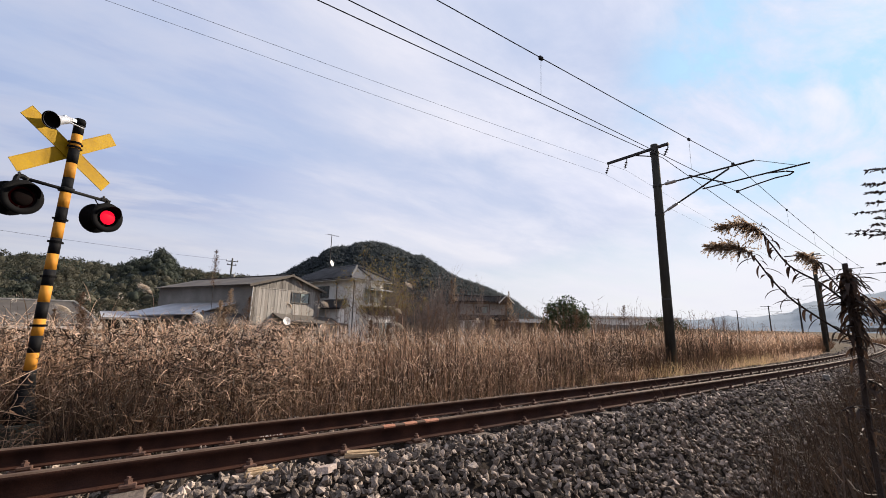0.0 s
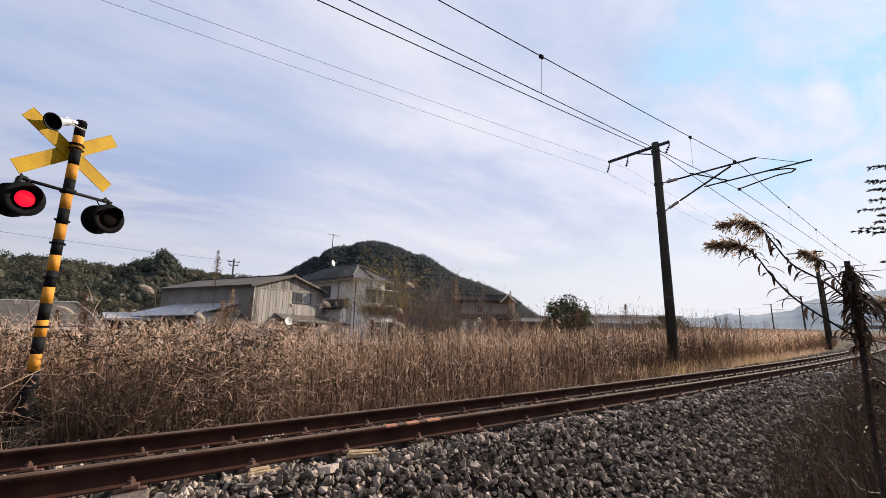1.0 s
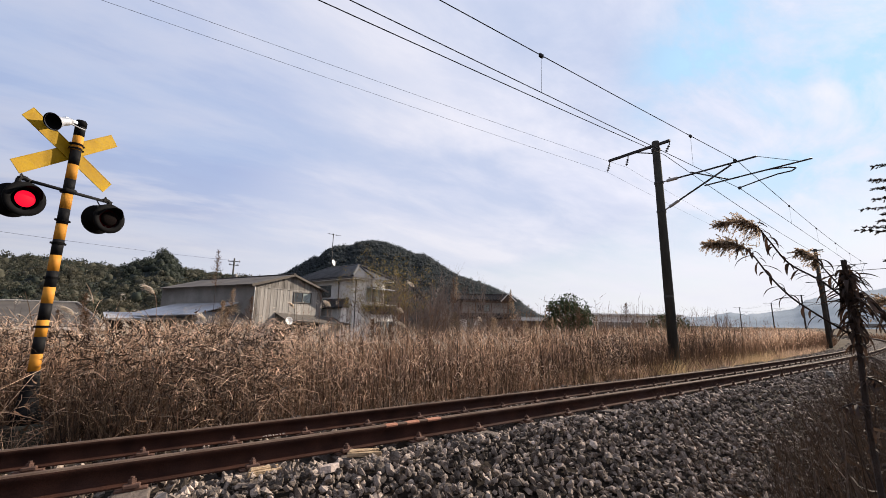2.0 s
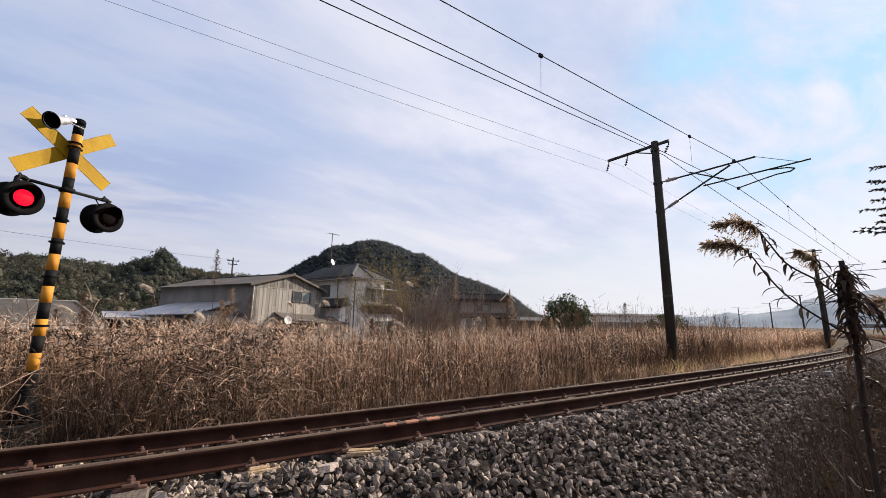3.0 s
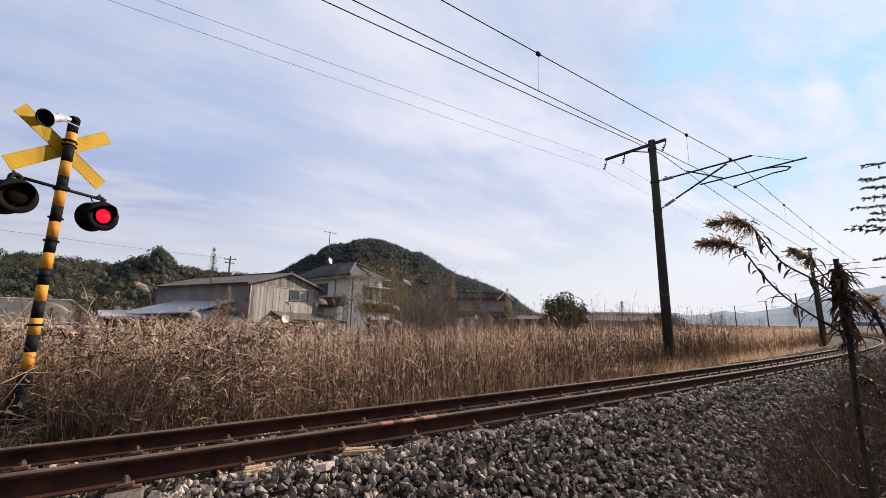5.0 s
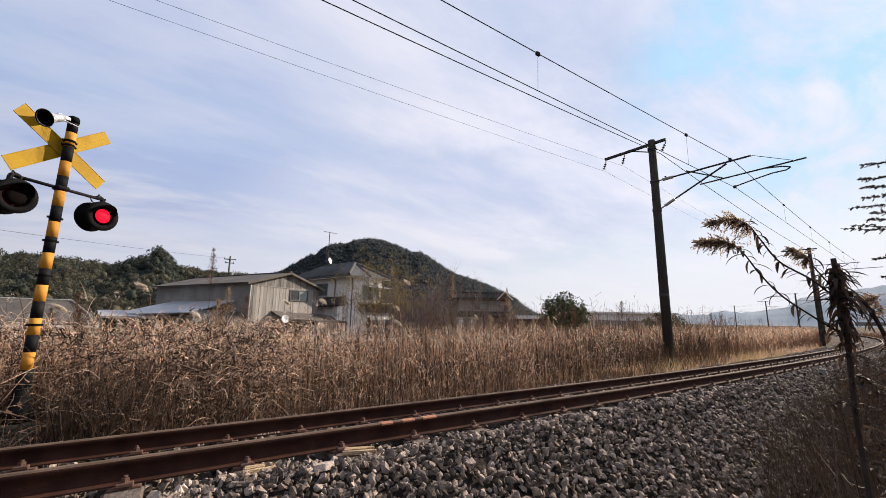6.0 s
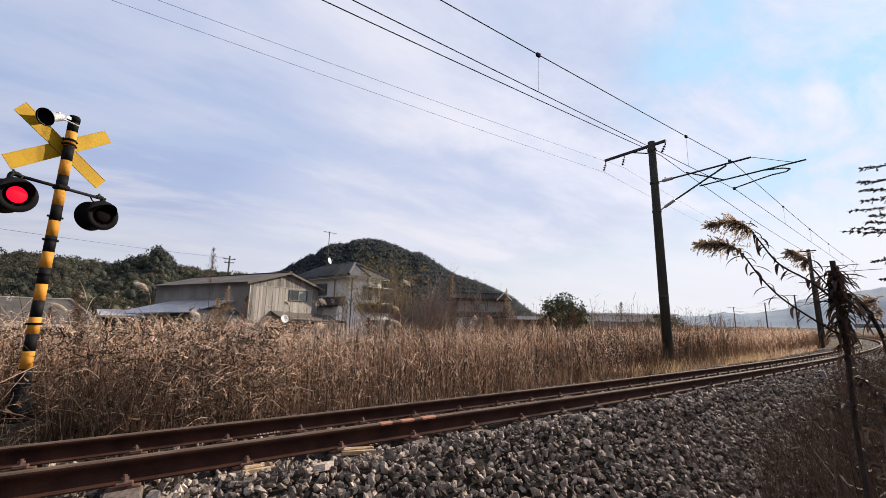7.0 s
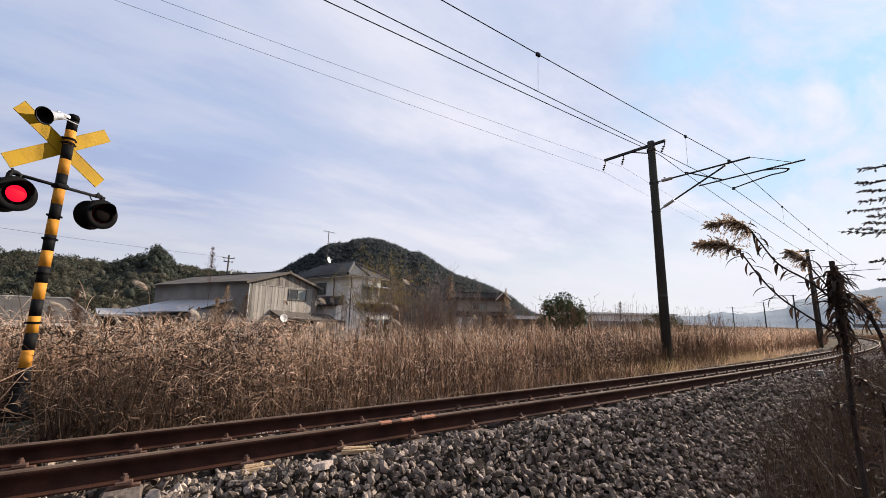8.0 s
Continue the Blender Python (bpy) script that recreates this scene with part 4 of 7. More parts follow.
def make_second_house():
    m = Matrix.Translation((31.2, 39.0, -0.75)) @ Matrix.Rotation(radians(-30), 4, "Z")
    h = empty("house", m, "older brown timber house with dark gable roof", "house")
    W, L = 6.6, 6.0
    part("wall", box(B(), 0, 0, -0.3, W, L, 4.6), M_TIMBER, h, "brown board wall")
    part("wall_panel", box(B(), 0.3, -0.05, 2.9, W - 0.3, -0.004, 4.3), M_GREYWALL, h, "grey plaster panel")
    for x in (0.2, 2.1, 4.2, W - 0.2):
        part("post", box(B(), x - 0.07, -0.08, -0.3, x + 0.07, -0.052, 4.5), M_TIMBER, h)
    tiled_slope(h, (-0.7, -0.9, 4.62), (W + 0.7, -0.9, 4.62), (W + 0.5, L / 2, 5.5), (-0.5, L / 2, 5.5), 22, M_OLDTILE)
    tiled_slope(h, (W + 0.7, L + 0.9, 4.62), (-0.7, L + 0.9, 4.62), (-0.5, L / 2, 5.5), (W + 0.5, L / 2, 5.5), 22, M_OLDTILE)
    part("ridge_tile", rod(B(), (-0.55, L / 2, 5.55), (W + 0.55, L / 2, 5.55), 0.14, seg=8), M_OLDTILE, h)
    # small cross gable at one end
    c = W - 0.35
    g = part("cross_gable", prism(B(), [(c - 0.8, 4.55), (c + 0.8, 4.55), (c, 5.35)], -0.95, 2.0), M_TIMBER, h, "small cross gable")
    for sx in (-1, 1):
        part("gable_slope", slab(B(), ((c + sx * 1.05, -1.15, 4.45), (c, -1.15, 5.5), (c, 2.2, 5.5), (c + sx * 1.05, 2.2, 4.45)), 0.1), M_OLDTILE, g)
        part("bargeboard", slab(B(), ((c + sx * 1.07, -1.22, 4.47), (c, -1.22, 5.54), (c, -1.16, 5.54), (c + sx * 1.07, -1.16, 4.47)), 0.14), M_PLASTER, g, "white bargeboard")
    tiled_slope(h, (-0.6, -1.9, 2.25), (W + 0.6, -1.9, 2.25), (W + 0.6, 0, 2.85), (-0.6, 0, 2.85), 20, M_OLDTILE, "skirt_roof")
    window(h, 2.4, 3.9, 3.15, 3.95, -0.06, 2, M_FRAME, (M_GLASS, M_PANE), -1, "x")
    part("porch_wall", box(B(), -0.2, -1.5, -0.3, 3.3, -0.1, 2.25), M_PLASTER, h, "white porch wall")
    for k in range(4):
        part("porch_panel", box(B(), -0.1 + 0.86 * k, -1.54, 0.1, 0.68 + 0.86 * k, -1.502, 2.1), M_PANE if k % 2 else M_PLASTER, h, "sliding porch panel")
    return h


make_second_house()


def make_low_house():
    m = Matrix.Translation((-8.2, 32.6, -1.1)) @ Matrix.Rotation(radians(6), 4, "Z")
    h = empty("house", m, "low house with a wide grey-brown hipped roof", "house")
    W, L = 12.5, 6.0
    part("wall", box(B(), -W + 4.2, 0, -0.3, 3.4, L, 1.6), M_PLASTER, h, "pale house wall")
    x0, x1 = -W + 3.4, 4.3
    z0, z1 = 1.42, 3.05
    part("roof_slope", slab(B(), ((x0, -0.9, z0), (x1, -0.9, z0), (x1 - 1.9, L / 2, z1), (x0 + 1.9, L / 2, z1)), 0.1), M_BROWNROOF, h)
    part("roof_slope", slab(B(), ((x1, -0.9, z0), (x1, L + 0.9, z0), (x1 - 1.9, L / 2 + 0.01, z1), (x1 - 1.9, L / 2, z1)), 0.1), M_BROWNROOF, h)
    part("roof_slope", slab(B(), ((x1, L + 0.9, z0), (x0, L + 0.9, z0), (x0 + 1.9, L / 2, z1), (x1 - 1.9, L / 2, z1)), 0.1), M_BROWNROOF, h)
    part("roof_slope", slab(B(), ((x0, L + 0.9, z0), (x0, -0.9, z0), (x0 + 1.9, L / 2, z1), (x0 + 1.9, L / 2 + 0.01, z1)), 0.1), M_BROWNROOF, h)
    for a, c in (((x0 + 1.9, L / 2, z1), (x1 - 1.9, L / 2, z1)), ((x1, -0.9, z0), (x1 - 1.9, L / 2, z1))):
        part("ridge_tile", rod(B(), Vector(a) + Vector((0, 0, 0.03)), Vector(c) + Vector((0, 0, 0.03)), 0.09, seg=6), M_CONC, h, "pale ridge cap")
    part("eave_board", box(B(), x0, -0.95, z0 - 0.22, x1, -0.9, z0 - 0.04), M_PLASTER, h)
    for k in range(4):
        window(h, -6.4 + 2.5 * k, -4.9 + 2.5 * k, 0.4, 1.2, -0.01, 2, M_FRAME, (M_GLASS,), -1, "x")


make_low_house()


def make_long_hall():
    m = Matrix.Translation((72.0, 52.0, -1.1)) @ Matrix.Rotation(radians(-26), 4, "Z")
    h = empty("warehouse", m, "long low pale warehouse with flat roof edge", "warehouse")
    part("wall", box(B(), 0, 0, -0.4, 24, 10, 3.9), M_PLASTER, h)
    part("roof", box(B(), -0.4, -0.5, 3.9, 24.4, 10.5, 4.35, 0.05), M_PLASTER, h, "pale roof edge")
    for k in range(6):
        part("wall_panel", box(B(), 0.6 + 3.9 * k, -0.06, 0.4, 4.2 + 3.9 * k, -0.005, 2.5), M_GREYWALL, h, "grey wall panel")
    m2 = Matrix.Translation((47.5, 46.0, -1.1)) @ Matrix.Rotation(radians(-28), 4, "Z")
    h2 = empty("outbuilding", m2, "low dark roofed outbuilding behind the reeds", "outbuilding")
    part("wall", box(B(), 0, 0, -0.4, 9, 5, 2.5), M_TIMBER, h2)
    part("roof", slab(B(), ((-0.4, -0.6, 2.45), (9.4, -0.6, 2.45), (9.4, 5.5, 3.1), (-0.4, 5.5, 3.1)), 0.12), M_TILE, h2)


make_long_hall()
# ---- woods and hills ----


def ribbons(base, up, bend, width, seg=3):
    """Tapered ribbons: base points, end offsets, sideways droop at the tip, widths. Returns verts and tris."""
    n = len(base)
    rs = np.random.RandomState(n)
    side = np.cross(up, rs.normal(size=(n, 3)))
    side /= np.linalg.norm(side, axis=1)[:, None] + 1e-9
    vs = []
    for k in range(seg + 1):
        t = k / seg
        c = base + up * t + bend * t * t
        w = (width * (1 - 0.75 * t))[:, None] * 0.5
        vs += [c - side * w, c + side * w]
    V = np.stack(vs, 1).reshape(-1, 3)
    o = (np.arange(n) * 2 * (seg + 1))[:, None]
    f = []
    for k in range(seg):
        a = 2 * k
        f.append(np.stack((o[:, 0] + a, o[:, 0] + a + 1, o[:, 0] + a + 3, o[:, 0] + a + 2), -1))
    return V, np.concatenate(f)


# far woods carry the haze of distance as blue-grey in their colour
M_WOOD_FAR = leafy("haze_tinted_woods", (0.072, 0.086, 0.094), (0.092, 0.104, 0.108), 0.03, 0.1, 0.65)
M_WOOD_MID = leafy("hillside_woods", (0.052, 0.057, 0.042), (0.105, 0.096, 0.066), 0.06, 0.25, 0.4)
M_WOOD_DARK = leafy("dark_evergreens", (0.026, 0.034, 0.027), (0.046, 0.053, 0.037), 0.06, 0.25, 0.3)
# floor darkened by colour to paint the shade between the crowns
M_HILLFLOOR_SHADE = mat("hill_floor_shade", (0.026, 0.032, 0.032), (0.036, 0.042, 0.04), 0.05, 0.95, bump=0, spec=0.0)
# the ridges' haze is mixed into this pale blue-grey
M_MOUNT = mat("haze_tinted_mountain", (0.21, 0.25, 0.29), (0.27, 0.31, 0.35), 0.012, 1.0, bump=0, spec=0.0)
STATION = np.array((0.0, -3.95, 0.95))       # centre of the polar plan in which the hills are laid out


def polar(az, dist, z):
    a = np.radians(az)
    return np.stack((STATION[0] + dist * np.sin(a), STATION[1] + dist * np.cos(a), z + 0 * a), -1)


def clump_templates(n, sub, rough, seed):
    out = []
    for k in range(n):
        bm = B()
        bmesh.ops.create_icosphere(bm, subdivisions=sub, radius=1)
        for v in bm.verts:
            d = noise.noise(v.co * 2.3 + Vector((k * 7.1, seed, 0))) * rough + noise.noise(v.co * 5.1 + Vector((k * 3.1, 0, seed))) * rough * 0.7
            v.co *= 1 + d
        bm.verts.index_update()
        out.append((np.array([v.co[:] for v in bm.verts]), np.array([[v.index for v in f.verts] for f in bm.faces])))
        bm.free()
    return out


def scatter(name, templates, pos, size, material, parent=None, label="", squash=1.0, rs=None):
    """Many small lumps in one mesh."""
    rs = rs or np.random.RandomState(5)
    V, F, o = [], [], 0
    for p, s in zip(pos, size):
        tv, tf = templates[rs.randint(len(templates))]
        a, b = rs.uniform(0, 6.28), rs.uniform(-0.5, 0.5)
        ca, sa_, cb, sb = math.cos(a), math.sin(a), math.cos(b), math.sin(b)
        R = np.array(((ca, -sa_, 0), (sa_, ca, 0), (0, 0, 1))) @ np.array(((1, 0, 0), (0, cb, -sb), (0, sb, cb)))
        sc = np.array((1, 1, squash)) * s
        V.append((tv @ R.T) * sc + p)
        F.append(tf + o)
        o += len(tv)
    ob = raw(name, np.concatenate(V), np.concatenate(F), material, parent, label)
    ob.data.polygons.foreach_set("use_smooth", np.ones(len(ob.data.polygons), bool))
    return ob


def make_wooded_hill(name, az, el, d_front, d_ridge, count, size, material, label, seed, leaf=True, sprays=12, dark_material=None, dark_share=0.0, dark_az=(0, 0)):
    """A hill whose ridge rises to the heights el (degrees) over the headings az, wooded all over its near side."""
    rs = np.random.RandomState(seed)
    base = -1.3

    def top(a):
        return base + (STATION[2] - base) + d_ridge * np.tan(np.radians(np.interp(a, az, el)))

    def surf(a, t):
        """t: 0 at the foot, 1 on the ridge, 2 behind."""
        d = d_front + (d_ridge - d_front) * t
        h = np.where(t <= 1, np.sin(np.clip(t, 0, 1) * np.pi / 2) ** 1.15, 1 - (t - 1) * 0.6)
        return polar(a, d, base + (top(a) - size * 0.85 - base) * h)

    na, nt = 60, 14
    A, Tt = np.meshgrid(np.linspace(az[0], az[-1], na), np.linspace(0, 2, nt), indexing="ij")
    vs = surf(A.ravel(), Tt.ravel())
    i = np.arange(na * nt).reshape(na, nt)
    fs = np.stack((i[:-1, :-1], i[1:, :-1], i[1:, 1:], i[:-1, 1:]), -1).reshape(-1, 4)
    hill = raw(name, vs, fs, M_HILLFLOOR_SHADE)
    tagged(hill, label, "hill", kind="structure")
    a = rs.uniform(az[0], az[-1], count)
    t = np.concatenate((rs.uniform(0.02, 1.02, count * 4 // 5), rs.uniform(0.94, 1.02, count - count * 4 // 5)))
    p = surf(a, t)
    s = size * rs.uniform(0.45, 1.0, count) * rs.choice([0.8, 1, 1, 1.3], count)
    p[:, 2] += s * rs.uniform(-0.1, 0.45, count)
    dark = (rs.uniform(size=count) < dark_share) | ((a > dark_az[0]) & (a < dark_az[1]) & (t > 0.45))
    tall = 1.25 if leaf else 1.0
    for pick, mate, words in ((~dark, material, "mixed woods over the hillside"), (dark, dark_material, "dark evergreen trees among the woods")):
        q, r = p[pick], s[pick]
        if not len(q):
            continue
        w = scatter("woods", clump_templates(5, 1, 0.5, seed), q, r * (0.5 if leaf else 0.48), mate, hill, "", tall, rs)
        tagged(w, words, kind="stuff")
        # each crown: several lobes thick with small leaf sprays
        lobes = 6
        c0 = np.repeat(q, lobes, 0)
        r0 = np.repeat(r, lobes)[:, None]
        d0 = rs.normal(size=c0.shape)
        d0 /= np.linalg.norm(d0, axis=1)[:, None]
        c0 = c0 + d0 * r0 * np.array((0.55, 0.55, 0.6 * tall))
        k = sprays
        c1 = np.repeat(c0, k, 0)
        r1 = np.repeat(r0, k, 0) * 0.5
        d1 = rs.normal(size=c1.shape)
        d1 /= np.linalg.norm(d1, axis=1)[:, None]
        d1[:, 2] = np.abs(d1[:, 2]) - 0.25
        c1 = c1 + d1 * r1 * rs.uniform(0.6, 1.1, (len(c1), 1))
        u1 = (rs.normal(size=c1.shape) + np.array((0, 0, 0.5 if leaf else 0.2))) * r1 * (0.17 if leaf else 0.2)
        sp = raw("leaf_sprays", *ribbons(c1, u1, rs.normal(size=c1.shape) * r1 * 0.08, (r1 * rs.uniform(0.15, 0.42, r1.shape))[:, 0], 1), mate, hill)
        tagged(sp, "leaf sprays of the woods", kind="stuff")
    return hill


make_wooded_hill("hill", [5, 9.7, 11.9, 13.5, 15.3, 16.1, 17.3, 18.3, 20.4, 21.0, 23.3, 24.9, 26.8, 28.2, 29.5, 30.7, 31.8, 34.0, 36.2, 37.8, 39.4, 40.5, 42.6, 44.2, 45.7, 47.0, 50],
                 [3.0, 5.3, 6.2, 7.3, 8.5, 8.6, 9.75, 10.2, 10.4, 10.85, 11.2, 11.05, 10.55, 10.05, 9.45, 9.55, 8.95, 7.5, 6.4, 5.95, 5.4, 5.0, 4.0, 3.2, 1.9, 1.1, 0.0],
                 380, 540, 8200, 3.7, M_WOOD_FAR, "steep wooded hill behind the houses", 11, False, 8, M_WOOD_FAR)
make_wooded_hill("hill", [-34, -20, -14.6, -13.2, -11.8, -9.9, -9.2, -8.5, -6.9, -5.4, -4.2, -2.7, -2.2, -1.4, -0.6, -0.1, 1.6, 3.2, 6.3, 10.4, 14, 18],
                 [5.0, 5.3, 5.3, 5.6, 5.7, 5.6, 5.8, 5.5, 5.4, 5.45, 6.1, 6.45, 7.3, 7.4, 6.45, 5.75, 5.7, 5.5, 5.3, 4.9, 3.6, 1.0],
                 110, 190, 2700, 2.4, M_WOOD_MID, "low wooded ridge with mixed evergreens and bamboo", 23, True, 24, M_WOOD_DARK, 0.25, (-5.6, 0.2))


def make_mountains():
    for az, el, d, h in (([40, 55, 62, 64, 67, 69.3, 71, 73, 76, 80, 90], [0.2, 0.5, 0.9, 1.1, 1.2, 1.75, 1.3, 1.2, 0.9, 1.2, 1.0], 2300, 0), ([68, 70.3, 72.3, 74.8, 75.8, 76.7, 78.4, 80.1, 81.9, 84, 88, 94, 102], [0.4, 1.4, 1.65, 2.15, 3.1, 3.4, 3.2, 3.95, 4.3, 4.5, 4.6, 4.2, 2.0], 1300, 3)):
        n = 160
        a = np.linspace(az[0], az[-1], n)
        r = np.array([noise.noise(Vector((q * 1.3, d, 0))) * 0.12 + noise.noise(Vector((q * 4.0, d, 3))) * 0.07 for q in a])
        e = np.interp(a, az, el) * 0.9 + r
        rows_ = [polar(a, d - 260, -1.5), polar(a, d - 130, 0.45 * d * np.tan(np.radians(e))), polar(a, d, 0.95 + d * np.tan(np.radians(e))), polar(a, d + 300, -1.5)]
        vs = np.concatenate(rows_)
        i = np.arange(4 * n).reshape(4, n)
        fs = np.stack((i[:-1, :-1], i[:-1, 1:], i[1:, 1:], i[1:, :-1]), -1).reshape(-1, 4)
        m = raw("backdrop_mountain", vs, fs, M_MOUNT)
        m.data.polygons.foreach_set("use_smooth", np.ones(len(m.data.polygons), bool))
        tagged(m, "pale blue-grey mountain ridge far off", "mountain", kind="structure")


make_mountains()

# ---- ballast ----


def rock_templates(n, seed):
    rs = np.random.RandomState(seed)
    out = []
    for k in range(n):
        bm = B()
        pts = rs.normal(size=(13, 3))
        pts /= np.linalg.norm(pts, axis=1)[:, None]
        pts *= np.array((1.0, rs.uniform(0.6, 0.9), rs.uniform(0.4, 0.7)))
        pts *= rs.uniform(0.8, 1.15, (13, 1))
        for q in pts:
            bm.verts.new(q)
        r = bmesh.ops.convex_hull(bm, input=bm.verts[:])
        bmesh.ops.delete(bm, geom=[g for g in r["geom_interior"] if isinstance(g, bmesh.types.BMVert)], context="VERTS")
        bm.verts.index_update()
        out.append((np.array([v.co[:] for v in bm.verts]), np.array([[v.index for v in f.verts] for f in bm.faces])))
        bm.free()
    return out


def make_ballast():
    rs = np.random.RandomState(8)
    # the bed under the loose stones, near-black as painted shade in their gaps
    st = np.concatenate((np.arange(-12, 30, 0.5), np.arange(30, 260, 3.0)))
    vv = [-2.75, -1.75, -1.15, -0.92, -0.70, 0.72, 1.25, 2.1]
    zz = [-0.76, -0.34, -0.065, -0.10, -0.155, -0.265, -0.34, -0.47]
    k = len(vv)
    vs = []
    for s in st:
        for v, z in zip(vv, zz):
            q = arc(s, v, 0)
            vs.append((q[0], q[1], z - 0.0046 * s - 0.045))
    fs = [(i * k + j, i * k + j + 1, (i + 1) * k + j + 1, (i + 1) * k + j) for i in range(len(st) - 1) for j in range(k - 1)]
    bed = raw("ballast", vs, fs, M_BED_SHADE)
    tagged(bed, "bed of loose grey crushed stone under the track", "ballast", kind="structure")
    tm = rock_templates(14, 4)

    def place(s0, s1, v0, v1, dens, r0, r1, lift=0.03):
        n = int((s1 - s0) * (v1 - v0) * dens)
        s, v = rs.uniform(s0, s1, n), rs.uniform(v0, v1, n)
        P = np.array([arc(a, b, 0) for a, b in zip(s, v)])
        P[:, 2] = np.interp(v, vv, zz) - 0.0046 * s + rs.uniform(-0.065, lift + 0.016, n) * np.where(dens > 200, 1.0, 0.7)
        bumps = np.array([noise.noise(Vector((a * 1.6, b * 1.6, 0))) for a, b in zip(s, v)])
        P[:, 2] += 0.04 * bumps
        return P, rs.uniform(r0, r1, n) * rs.choice([0.7, 1.0, 1.0, 1.25], n)

    sets = [place(-1.2, 7, -2.7, -0.68, 760, 0.022, 0.043), place(7, 14, -2.8, -0.68, 330, 0.028, 0.05), place(14, 30, -2.8, -0.68, 190, 0.038, 0.06),
            place(-4, 14, 0.68, 2.3, 330, 0.026, 0.045), place(14, 40, 0.68, 2.4, 90, 0.035, 0.06), place(30, 60, -2.75, 2.1, 40, 0.05, 0.08, 0.0),
            place(-4, 12, -0.48, 0.48, 260, 0.024, 0.04, 0.015), place(12, 40, -0.48, 0.48, 110, 0.03, 0.05, 0.01), place(-6, -1.2, -2.75, -0.68, 420, 0.032, 0.052), place(-12, -4, 0.68, 2.1, 160, 0.035, 0.055), place(-12, -6, -2.75, -0.68, 160, 0.04, 0.06), place(-12, -4, -0.48, 0.48, 120, 0.03, 0.05, 0.01)]
    P, S = np.concatenate([q[0] for q in sets]), np.concatenate([q[1] for q in sets])
    # keep the railheads and sleeper ends clear
    vq, sq = aside(P[:, 0], P[:, 1])
    ph = np.abs(((sq + 0.104) / 0.681 + 0.5) % 1 - 0.5) * 0.681
    P[:, 2] -= ((np.abs(vq) < 0.5) & (ph < 0.12)) * 0.05
    P[:, 2] -= ((vq < -0.6) & (vq > -1.06) & (np.abs(sq + 0.104) < 0.13)) * 0.09
    near = (np.abs(P[:, 0] - 1.6) < 1.05) & (vq < -0.74) & (vq > -1.7)
    idx = np.nonzero(near)[0][:300]
    meshes = []
    for tv, tf in tm:
        me = bpy.data.meshes.new("stone")
        me.from_pydata(tv.tolist(), [], tf.tolist())
        me.materials.append(M_STONE)
        meshes.append(me)
    for i in idx:
        o = new("stone", meshes[rs.randint(len(meshes))])
        o.parent = bed
        o.matrix_basis = Matrix.LocRotScale(Vector(P[i]), Euler(rs.uniform(0, 6.28, 3)), Vector((S[i],) * 3))
    keep = np.ones(len(P), bool)
    keep[idx] = False
    V, F, o = [], [], 0
    for p, s in zip(P[keep], S[keep]):
        tv, tf = tm[rs.randint(len(tm))]
        q = rs.normal(size=4)
        q /= np.linalg.norm(q)
        w, x, y, z = q
        R = np.array(((1 - 2 * (y * y + z * z), 2 * (x * y - z * w), 2 * (x * z + y * w)), (2 * (x * y + z * w), 1 - 2 * (x * x + z * z), 2 * (y * z - x * w)), (2 * (x * z - y * w), 2 * (y * z + x * w), 1 - 2 * (x * x + y * y))))
        V.append(tv @ R.T * s + p)
        F.append(tf + o)
        o += len(tv)
    loose = raw("loose_stones", np.concatenate(V), np.concatenate(F), M_STONE, bed)
    tagged(loose, kind="stuff")


# ---- reeds ----
M_STALK = leafy("reed_stalk", (0.14, 0.074, 0.048), (0.34, 0.205, 0.13), 0.7, 0.85, 0.2)
M_BLADE = leafy("reed_blade", (0.27, 0.175, 0.12), (0.62, 0.45, 0.32), 0.3, 0.85, 0.3)
M_PLUME = leafy("reed_plume", (0.55, 0.47, 0.38), (0.72, 0.64, 0.54), 2.0, 0.35, 0.4)
M_BROWN = leafy("dead_weed", (0.085, 0.05, 0.032), (0.15, 0.09, 0.055), 2.0, 0.4, 0.25)
# dark dead weeds, and also the painted shade under the reeds
M_DARKWEED_SHADE = leafy("dark_weed_and_shade", (0.028, 0.018, 0.013), (0.066, 0.043, 0.029), 3.0, 0.6, 0.15)
M_BARK = mat("thin_bark", (0.15, 0.115, 0.098), (0.27, 0.215, 0.185), 6, 0.9, bump=0.2, fine=50)
M_YLEAF = leafy("yellow_leaf", (0.27, 0.20, 0.065), (0.19, 0.155, 0.06), 2.0, 0.4, 0.4)
M_EVERGREEN = leafy("evergreen_leaf", (0.030, 0.048, 0.022), (0.055, 0.075, 0.032), 2.0, 0.45, 0.2)


def stuff(name, V, F, material, label, category):
    ob = raw(name, V, F, material)
    return tagged(ob, label, category, kind="stuff")


